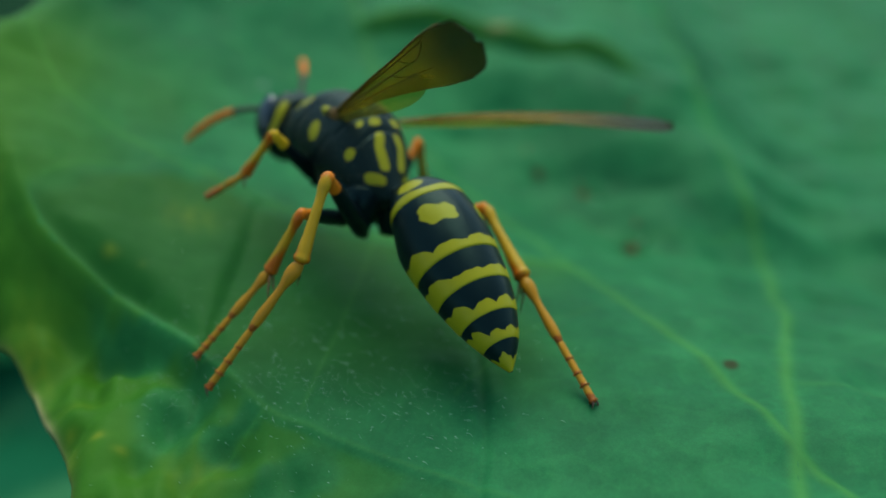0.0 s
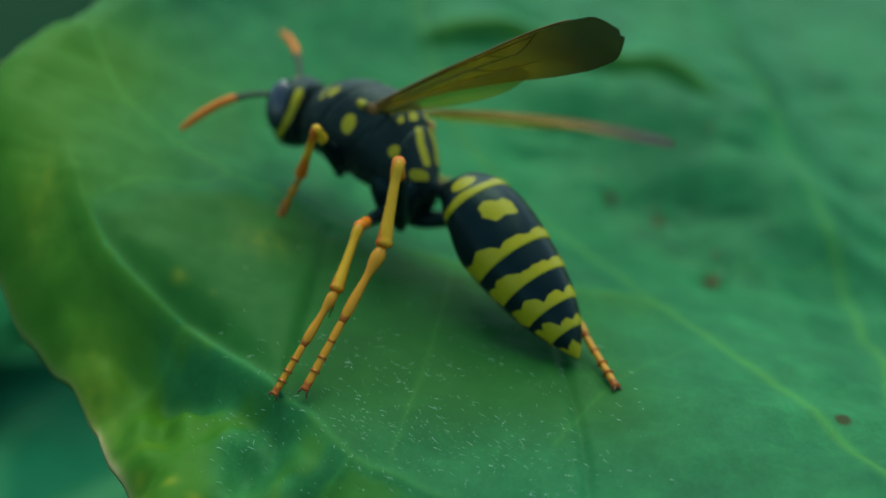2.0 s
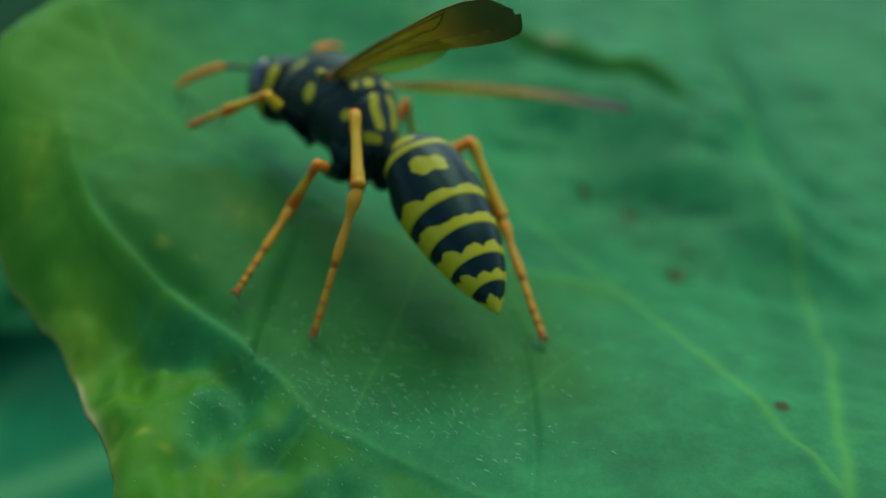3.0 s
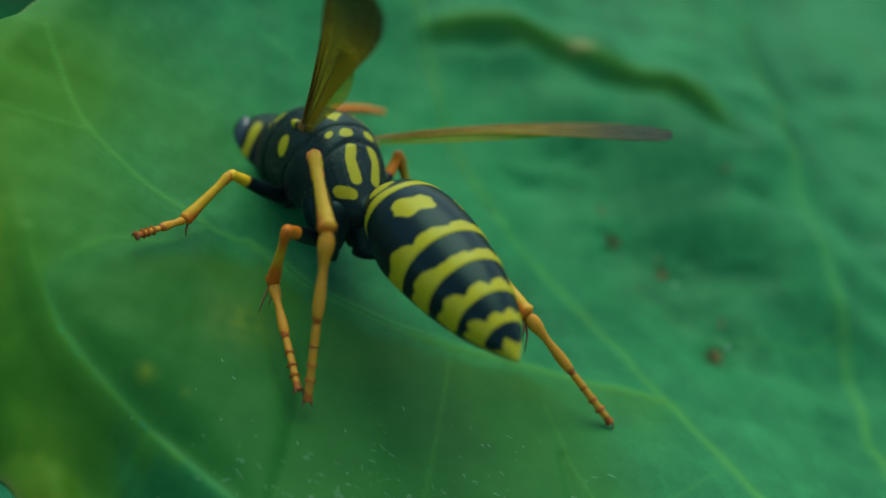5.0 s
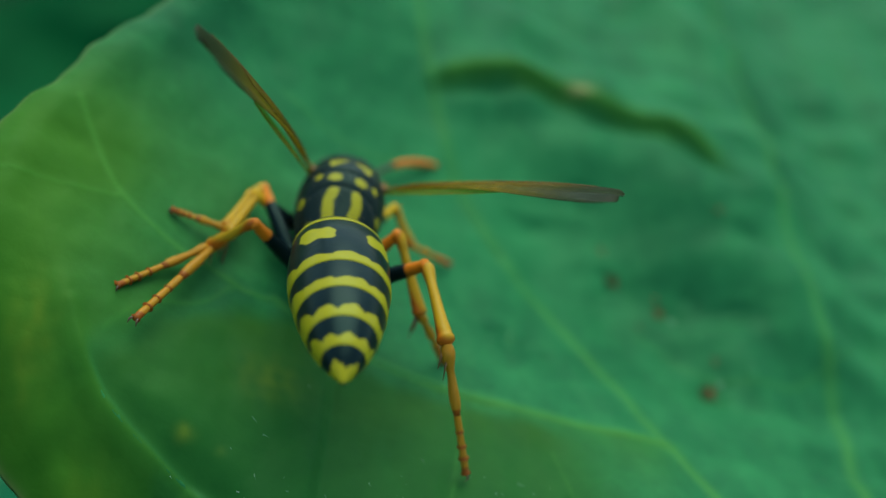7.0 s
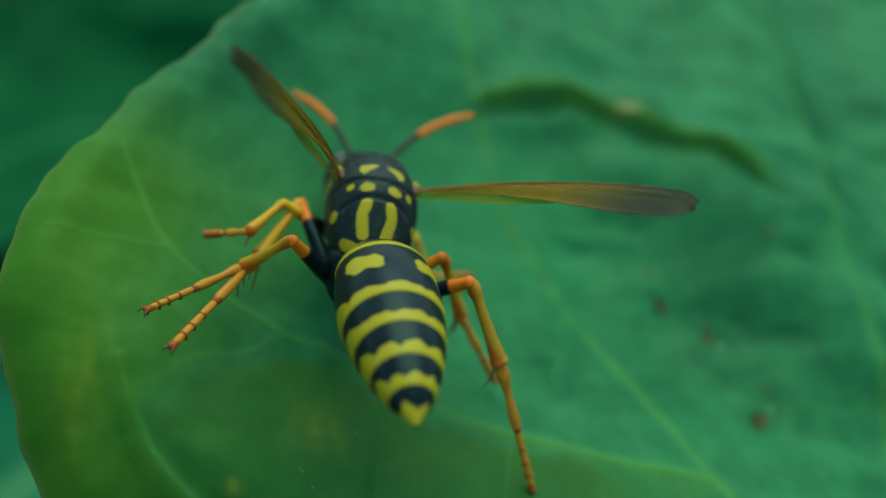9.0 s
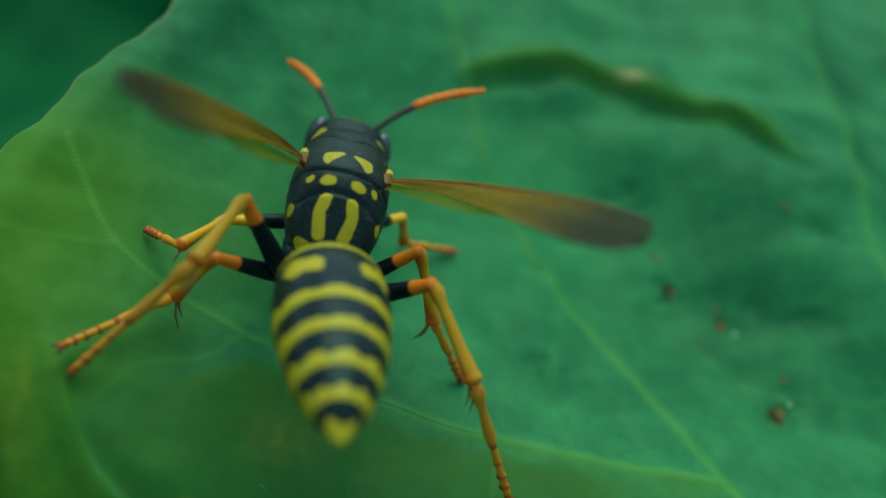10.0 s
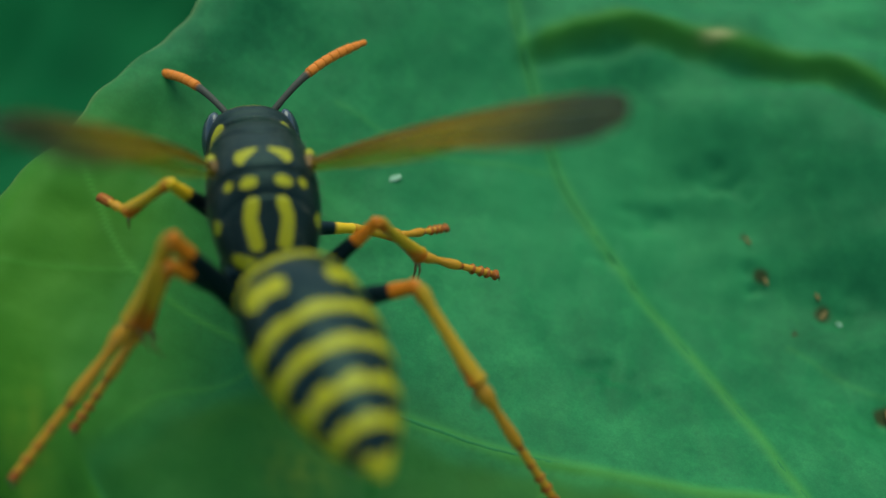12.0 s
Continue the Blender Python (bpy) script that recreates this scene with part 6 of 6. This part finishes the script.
    walk(p["front_right_tibia"], [(0, mm(2.66, -2.37, -0.63, -0.0, 59.3, -51.7)), (0.5, mm(2.61, -2.30, -0.46, -0.0, 68.4, -54.5)), (1, mm(2.58, -2.27, -0.39, -0.0, 71.2, -55.6)), (1.5, mm(2.56, -2.23, -0.32, -0.0, 75.3, -57.8)), (2, mm(2.57, -2.24, -0.34, -0.0, 69.3, -60.0)), (2.5, mm(2.57, -2.22, -0.31, -0.0, 68.7, -67.2)), (3, mm(2.59, -2.21, -0.31, -0.0, 62.6, -72.1)), (3.4, mm(2.59, -2.16, -0.27, -0.0, 61.8, -83.1)), (3.8, mm(2.60, -2.07, -0.17, 0.0, 57.0, -104.8)), (4.2, mm(2.60, -1.95, -0.06, 0.0, 48.6, -121.9)), (4.5, mm(2.59, -1.89, -0.01, 0.0, 42.9, -129.1)), (4.8, mm(2.59, -1.86, 0.01, 0.0, 40.5, -131.6)), (5, mm(2.56, -1.88, 0.03, 0.0, 45.0, -129.2)), (5.5, mm(2.45, -1.86, 0.12, 0.0, 46.1, -123.3)), (6, mm(2.20, -2.04, 0.13, 0.0, 61.6, -90.8)), (6.5, mm(1.83, -2.16, 0.17, -0.0, 57.6, -54.7)), (7, mm(2.27, -2.13, 0.01, -0.0, 55.0, -84.7)), (7.2, mm(2.39, -2.08, -0.02, 0.0, 50.1, -99.9)), (7.6, mm(2.52, -2.16, -0.20, 0.0, 51.5, -101.8)), (8, mm(2.77, -2.28, -0.63, 0.0, 54.4, -106.2)), (8.4, mm(2.95, -2.34, -1.10, 0.0, 57.1, -111.3)), (8.8, mm(3.01, -2.34, -1.33, 0.0, 58.2, -113.9)), (9, mm(3.02, -2.33, -1.96, 0.0, 57.6, -108.1)), (9.5, mm(2.70, -2.58, -2.03, -0.0, 71.7, -35.7)), (10, mm(2.85, -2.49, -1.88, -0.0, 64.2, -33.6)), (10.5, mm(2.50, -2.72, -1.99, -0.0, 65.1, -64.4)), (11, mm(2.71, -2.28, -2.75, -0.0, 18.8, -68.1)), (11.5, mm(1.88, -2.83, -2.49, -0.0, 33.0, -72.5)), (12, mm(1.60, -2.91, -2.43, -0.0, 20.7, -82.7))])
    walk(p["front_right_tarsus"], [(0, mm(3.19, -3.05, -2.09, -0.0, 35.2, -47.5)), (0.5, mm(2.97, -2.81, -2.03, -0.0, 13.4, -47.3)), (1, mm(2.89, -2.72, -1.99, -0.0, 5.8, -48.2)), (1.5, mm(2.79, -2.60, -1.96, -0.0, -8.5, -49.4)), (2, mm(2.87, -2.76, -1.92, -0.0, 11.5, -48.9)), (2.5, mm(2.81, -2.78, -1.89, -0.0, 12.1, -48.9)), (3, mm(2.83, -2.95, -1.81, -0.0, 25.5, -44.1)), (3.4, mm(2.69, -2.96, -1.76, -0.0, 20.6, -44.2)), (3.8, mm(2.36, -2.96, -1.59, -0.0, 9.5, -44.4)), (4.2, mm(2.00, -2.91, -1.33, -0.0, -2.9, -44.6)), (4.5, mm(1.81, -2.85, -1.16, -0.0, -10.0, -44.7)), (4.8, mm(1.74, -2.82, -1.08, -0.0, -12.8, -44.7)), (5, mm(1.80, -2.81, -1.17, -0.0, -16.1, -46.9)), (5.5, mm(1.80, -2.84, -1.10, -0.0, -11.9, -48.5)), (6, mm(2.19, -2.84, -1.36, -0.0, -2.5, -54.1)), (6.5, mm(2.35, -2.91, -1.26, -0.0, 13.5, -55.0)), (7, mm(2.36, -3.10, -1.38, -0.0, 18.4, -53.9)), (7.2, mm(2.21, -3.15, -1.32, -0.0, 7.6, -61.3)), (7.6, mm(2.31, -3.19, -1.52, -0.0, 6.6, -59.7)), (8, mm(2.49, -3.23, -2.01, -0.0, 4.6, -56.3)), (8.4, mm(2.61, -3.19, -2.53, -0.0, 2.6, -53.0)), (8.8, mm(2.65, -3.15, -2.77, -0.0, 1.7, -51.5)), (9, mm(2.74, -3.19, -3.38, 0.0, 7.9, -54.7)), (9.5, mm(3.14, -2.89, -3.64, -0.0, 13.1, -51.1)), (10, mm(3.46, -2.90, -3.41, -0.0, 15.7, -59.8)), (10.5, mm(2.81, -3.36, -3.53, -0.0, 2.6, -47.8)), (11, mm(3.31, -3.77, -3.30, -0.0, 17.5, -55.6)), (11.5, mm(2.31, -4.19, -3.41, -0.0, 17.4, -51.8)), (12, mm(1.80, -4.48, -3.03, -0.0, 20.0, -56.0))])
    walk(p["middle_right_femur"], [(0, mm(-1.45, -0.75, -2.35, 0.0, -47.7, -54.5)), (0.5, mm(-1.45, -0.75, -2.35, 0.0, -49.0, -53.8)), (1, mm(-1.45, -0.75, -2.35, 0.0, -50.0, -53.5)), (1.5, mm(-1.45, -0.75, -2.34, 0.0, -51.9, -52.3)), (2, mm(-1.45, -0.75, -2.35, 0.0, -50.2, -53.2)), (2.5, mm(-1.45, -0.75, -2.35, 0.0, -49.0, -54.0)), (3, mm(-1.45, -0.75, -2.35, 0.0, -48.2, -54.6)), (3.4, mm(-1.45, -0.75, -2.35, 0.0, -49.0, -54.3)), (3.8, mm(-1.45, -0.75, -2.35, 0.0, -51.0, -53.4)), (4.2, mm(-1.45, -0.75, -2.35, 0.0, -53.1, -52.2)), (4.5, mm(-1.45, -0.75, -2.35, 0.0, -54.4, -51.5)), (4.8, mm(-1.45, -0.75, -2.35, 0.0, -54.8, -51.4)), (5, mm(-1.46, -0.74, -2.37, 0.0, -54.3, -53.5)), (5.5, mm(-1.48, -0.70, -2.43, 0.0, -55.9, -58.9)), (6, mm(-1.49, -0.64, -2.55, 0.0, -59.0, -69.3)), (6.5, mm(-1.43, -0.52, -2.80, 0.0, -62.7, -94.1)), (7, mm(-1.25, -0.38, -3.02, 0.0, -57.7, -118.0)), (7.2, mm(-1.26, -0.40, -3.02, 0.0, -59.1, -119.0)), (7.6, mm(-1.27, -0.38, -3.00, 0.0, -57.7, -116.1)), (8, mm(-1.30, -0.35, -2.95, 0.0, -54.7, -110.7)), (8.4, mm(-1.33, -0.32, -2.91, 0.0, -51.5, -105.7)), (8.8, mm(-1.34, -0.31, -2.89, 0.0, -50.2, -103.7)), (9, mm(-1.34, -0.01, -3.15, 0.0, -47.2, -98.3)), (9.5, mm(-1.41, -0.30, -2.78, 0.0, -43.8, -95.2)), (10, mm(-1.41, -0.36, -2.81, 0.0, -49.4, -96.2)), (10.5, mm(-1.39, -0.28, -2.82, 0.0, -44.9, -97.8)), (11, mm(-1.47, -0.01, -2.45, 0.0, -8.1, -88.1)), (11.5, mm(-1.56, -0.57, -2.34, 0.0, 2.0, -59.2)), (12, mm(-1.46, -0.40, -2.70, 0.0, -45.0, -87.6))])
    walk(p["middle_right_tibia"], [(0, mm(0.06, -2.87, 0.51, -0.0, 53.4, -79.7)), (0.5, mm(0.05, -2.80, 0.57, -0.0, 55.7, -77.7)), (1, mm(0.03, -2.75, 0.61, -0.0, 55.8, -77.4)), (1.5, mm(0.01, -2.64, 0.70, -0.0, 55.8, -77.0)), (2, mm(0.03, -2.73, 0.62, -0.0, 55.4, -79.1)), (2.5, mm(0.04, -2.80, 0.57, -0.0, 53.5, -82.7)), (3, mm(0.04, -2.85, 0.53, -0.0, 52.1, -86.6)), (3.4, mm(0.03, -2.81, 0.57, -0.0, 52.6, -88.4)), (3.8, mm(0.00, -2.70, 0.65, 0.0, 53.7, -92.9)), (4.2, mm(-0.03, -2.58, 0.74, 0.0, 54.7, -98.1)), (4.5, mm(-0.05, -2.51, 0.79, 0.0, 55.2, -101.1)), (4.8, mm(-0.06, -2.49, 0.81, 0.0, 55.4, -102.4)), (5, mm(-0.12, -2.55, 0.77, 0.0, 56.8, -101.6)), (5.5, mm(-0.36, -2.56, 0.77, 0.0, 61.9, -107.0)), (6, mm(-0.79, -2.50, 0.76, 0.0, 62.7, -117.0)), (6.5, mm(-1.56, -2.29, 0.64, 0.0, 60.5, -128.9)), (7, mm(-2.22, -2.20, 0.25, 0.0, 55.0, -121.4)), (7.2, mm(-2.22, -2.14, 0.30, 0.0, 57.5, -125.9)), (7.6, mm(-2.18, -2.24, 0.27, 0.0, 59.7, -120.1)), (8, mm(-2.09, -2.44, 0.20, 0.0, 63.5, -104.7)), (8.4, mm(-1.98, -2.64, 0.12, -0.0, 65.2, -86.1)), (8.8, mm(-1.93, -2.72, 0.08, -0.0, 65.2, -77.3)), (9, mm(-1.72, -2.62, -0.31, 0.0, 58.6, -64.1)), (9.5, mm(-1.66, -3.08, -0.11, 0.0, 61.4, -121.8)), (10, mm(-1.68, -2.86, 0.13, -0.0, 66.1, -89.7)), (10.5, mm(-1.76, -3.00, -0.09, -0.0, 62.8, -86.1)), (11, mm(-1.35, -3.84, -1.91, -0.0, 64.0, -89.3)), (11.5, mm(0.42, -3.89, -2.48, 0.0, 44.2, -121.2)), (12, mm(-1.35, -3.13, 0.03, -0.0, 49.6, -56.8))])
    walk(p["middle_right_tarsus"], [(0, mm(0.38, -4.62, -1.89, 0.0, 22.7, -94.2)), (0.5, mm(0.41, -4.45, -1.90, 0.0, 8.8, -96.2)), (1, mm(0.40, -4.39, -1.86, 0.0, 4.3, -97.2)), (1.5, mm(0.39, -4.28, -1.78, 0.0, -10.6, -99.7)), (2, mm(0.35, -4.40, -1.84, 0.0, 7.5, -96.5)), (2.5, mm(0.27, -4.57, -1.84, 0.0, 20.1, -93.9)), (3, mm(0.15, -4.69, -1.83, 0.0, 28.4, -91.5)), (3.4, mm(0.08, -4.62, -1.81, 0.0, 25.0, -91.5)), (3.8, mm(-0.09, -4.47, -1.76, 0.0, 17.3, -91.7)), (4.2, mm(-0.28, -4.29, -1.70, 0.0, 8.6, -91.9)), (4.5, mm(-0.38, -4.19, -1.67, 0.0, 3.7, -91.9)), (4.8, mm(-0.43, -4.14, -1.65, 0.0, 1.7, -92.0)), (5, mm(-0.45, -4.16, -1.73, -0.0, 8.1, -89.3)), (5.5, mm(-0.77, -3.90, -1.87, -0.0, 6.1, -87.3)), (6, mm(-1.41, -3.73, -1.90, -0.0, 24.5, -74.5)), (6.5, mm(-2.49, -3.44, -1.96, -0.0, 41.4, -52.5)), (7, mm(-3.12, -3.67, -2.20, -0.0, 42.0, -39.6)), (7.2, mm(-3.16, -3.45, -2.23, -0.0, 35.6, -42.2)), (7.6, mm(-2.94, -3.54, -2.32, -0.0, 37.2, -44.4)), (8, mm(-2.43, -3.73, -2.48, -0.0, 40.6, -49.7)), (8.4, mm(-1.90, -3.89, -2.60, -0.0, 43.7, -55.6)), (8.8, mm(-1.66, -3.95, -2.64, -0.0, 45.1, -58.4)), (9, mm(-1.04, -4.02, -2.87, 0.0, 51.0, -81.6)), (9.5, mm(-2.42, -4.30, -2.74, -0.0, 49.9, -74.5)), (10, mm(-1.67, -4.07, -2.60, -0.0, 56.1, -67.7)), (10.5, mm(-1.67, -4.36, -2.75, -0.0, 54.4, -88.9)), (11, mm(-1.34, -5.15, -4.60, 0.0, 35.2, -124.8)), (11.5, mm(-0.69, -5.72, -4.57, 0.0, 34.7, -130.5)), (12, mm(-0.29, -4.75, -2.25, -0.0, 30.6, -73.7))])
    walk(p["hind_right_femur"], [(0, mm(-2.00, -0.57, -2.53, 0.0, -34.3, -143.3)), (0.5, mm(-1.96, -0.64, -2.58, 0.0, -42.0, -167.1)), (1, mm(-2.00, -0.60, -2.54, 0.0, -40.0, -152.2)), (1.5, mm(-1.98, -0.58, -2.55, 0.0, -36.7, -148.5)), (2, mm(-1.86, -0.54, -2.57, 0.0, -27.4, -154.4)), (2.5, mm(-1.86, -0.54, -2.57, 0.0, -27.5, -154.5)), (3, mm(-2.11, -0.64, -2.46, 0.0, -46.6, -138.6)), (3.4, mm(-2.10, -0.63, -2.47, 0.0, -45.8, -138.8)), (3.8, mm(-2.09, -0.63, -2.48, 0.0, -43.9, -139.4)), (4.2, mm(-2.07, -0.61, -2.50, 0.0, -42.0, -140.0)), (4.5, mm(-2.06, -0.61, -2.50, 0.0, -40.7, -140.3)), (4.8, mm(-2.06, -0.61, -2.50, 0.0, -40.4, -140.6)), (5, mm(-1.96, -0.51, -2.52, 0.0, -24.5, -137.1)), (5.5, mm(-2.13, -0.62, -2.43, 0.0, -25.7, -113.6)), (6, mm(-2.16, -0.81, -2.34, 0.0, -25.5, -92.7)), (6.5, mm(-2.13, -0.64, -2.43, 0.0, -35.7, -120.9)), (7, mm(-2.11, -0.62, -2.45, 0.0, -35.8, -125.9)), (7.2, mm(-2.09, -0.60, -2.47, 0.0, -33.2, -126.2)), (7.6, mm(-2.09, -0.61, -2.46, 0.0, -34.2, -126.7)), (8, mm(-2.10, -0.62, -2.46, 0.0, -36.4, -127.2)), (8.4, mm(-2.11, -0.63, -2.45, 0.0, -38.6, -127.9)), (8.8, mm(-2.11, -0.63, -2.45, 0.0, -39.6, -128.3)), (9, mm(-2.10, -0.60, -2.47, 0.0, -37.0, -122.6)), (9.5, mm(-2.16, -0.70, -2.38, 0.0, -41.7, -116.5)), (10, mm(-2.16, -0.70, -2.38, 0.0, -42.7, -117.8)), (10.5, mm(-2.02, -0.90, -2.43, 0.0, 6.1, -60.1)), (11, mm(-2.15, -0.68, -2.40, 0.0, -32.6, -111.8)), (11.5, mm(-2.12, -0.63, -2.44, 0.0, -32.6, -120.0)), (12, mm(-2.12, -0.62, -2.43, 0.0, -27.8, -115.7))])
    walk(p["hind_right_tibia"], [(0, mm(-4.69, -2.57, -0.24, 0.0, 25.9, 177.6)), (0.5, mm(-4.90, -1.31, 0.14, 0.0, 38.9, -165.0)), (1, mm(-4.75, -2.05, 0.07, 0.0, 40.8, -173.4)), (1.5, mm(-4.76, -2.28, -0.12, 0.0, 37.4, 179.8)), (2, mm(-5.11, -2.10, -0.70, 0.0, 26.5, 170.0)), (2.5, mm(-5.11, -2.09, -0.69, 0.0, 28.6, 169.2)), (3, mm(-4.20, -2.49, 0.49, 0.0, 44.0, -167.8)), (3.4, mm(-4.23, -2.50, 0.44, 0.0, 43.1, -163.2)), (3.8, mm(-4.31, -2.53, 0.34, 0.0, 40.4, -153.1)), (4.2, mm(-4.38, -2.55, 0.22, 0.0, 36.4, -143.0)), (4.5, mm(-4.43, -2.57, 0.15, 0.0, 33.7, -137.7)), (4.8, mm(-4.45, -2.57, 0.13, 0.0, 32.6, -135.7)), (5, mm(-4.67, -3.02, -0.83, 0.0, 28.8, -160.7)), (5.5, mm(-3.59, -3.98, -0.67, 0.0, 26.8, -168.8)), (6, mm(-2.33, -4.47, -0.59, 0.0, 19.9, -148.0)), (6.5, mm(-3.82, -3.47, -0.06, 0.0, 27.8, -164.7)), (7, mm(-4.04, -3.29, -0.08, 0.0, 30.1, -157.8)), (7.2, mm(-4.10, -3.34, -0.24, 0.0, 32.4, -162.8)), (7.6, mm(-4.10, -3.30, -0.18, 0.0, 39.2, -154.4)), (8, mm(-4.08, -3.22, -0.05, 0.0, 51.1, -129.3)), (8.4, mm(-4.06, -3.13, 0.08, 0.0, 55.1, -94.2)), (8.8, mm(-4.05, -3.09, 0.14, -0.0, 53.3, -78.0)), (9, mm(-3.85, -3.33, -0.03, 0.0, 56.5, -102.5)), (9.5, mm(-3.51, -3.41, 0.32, 0.0, 40.7, -130.1)), (10, mm(-3.55, -3.34, 0.37, 0.0, 34.9, -135.1)), (10.5, mm(-0.01, -4.40, -2.86, 0.0, 40.1, -127.3)), (11, mm(-3.42, -3.86, -0.21, 0.0, 46.5, -145.3)), (11.5, mm(-3.83, -3.59, -0.25, 0.0, 47.0, -126.2)), (12, mm(-3.68, -3.86, -0.54, 0.0, 41.0, -142.4))])
    walk(p["hind_right_tarsus"], [(0, mm(-7.57, -2.45, -1.65, 0.0, 28.1, -176.4)), (0.5, mm(-7.32, -1.96, -1.88, 0.0, 36.1, 168.7)), (1, mm(-7.16, -2.33, -2.03, 0.0, 33.3, 158.8)), (1.5, mm(-7.32, -2.27, -2.07, 0.0, 21.9, 159.5)), (2, mm(-7.95, -1.59, -2.14, 0.0, 14.3, 150.2)), (2.5, mm(-7.88, -1.56, -2.23, 0.0, 20.7, 148.5)), (3, mm(-6.46, -2.98, -1.75, 0.0, 35.1, 171.1)), (3.4, mm(-6.48, -3.18, -1.75, 0.0, 34.9, 177.4)), (3.8, mm(-6.49, -3.63, -1.74, 0.0, 33.1, -168.6)), (4.2, mm(-6.45, -4.11, -1.68, 0.0, 29.3, -153.8)), (4.5, mm(-6.41, -4.37, -1.63, 0.0, 26.5, -146.0)), (4.8, mm(-6.38, -4.47, -1.61, 0.0, 25.2, -142.9)), (5, mm(-7.33, -3.96, -2.38, 0.0, 36.4, -116.7)), (5.5, mm(-6.41, -4.54, -2.12, 0.0, 28.7, -143.8)), (6, mm(-4.89, -6.07, -1.69, 0.0, 23.7, -131.9)), (6.5, mm(-6.57, -4.22, -1.56, -0.0, 64.3, -84.5)), (7, mm(-6.61, -4.34, -1.70, -0.0, 65.6, -77.1)), (7.2, mm(-6.70, -4.14, -1.96, -0.0, 65.3, -72.2)), (7.6, mm(-6.34, -4.38, -2.21, -0.0, 65.0, -80.2)), (8, mm(-5.36, -4.78, -2.55, 0.0, 62.8, -96.3)), (8.4, mm(-4.20, -4.97, -2.56, 0.0, 59.1, -109.5)), (8.8, mm(-3.65, -4.97, -2.44, 0.0, 57.1, -114.6)), (9, mm(-4.23, -5.07, -2.71, 0.0, 60.5, -106.5)), (9.5, mm(-5.08, -5.27, -1.77, -0.0, 55.7, -87.3)), (10, mm(-5.42, -5.20, -1.47, 0.0, 60.7, -93.0)), (10.5, mm(-1.50, -6.35, -4.93, 0.0, -9.0, -175.3)), (11, mm(-5.24, -5.12, -2.54, 0.0, 60.6, -123.7)), (11.5, mm(-5.13, -5.36, -2.60, 0.0, 57.9, -105.0)), (12, mm(-5.61, -5.34, -2.66, 0.0, 57.8, -110.8))])


motions()
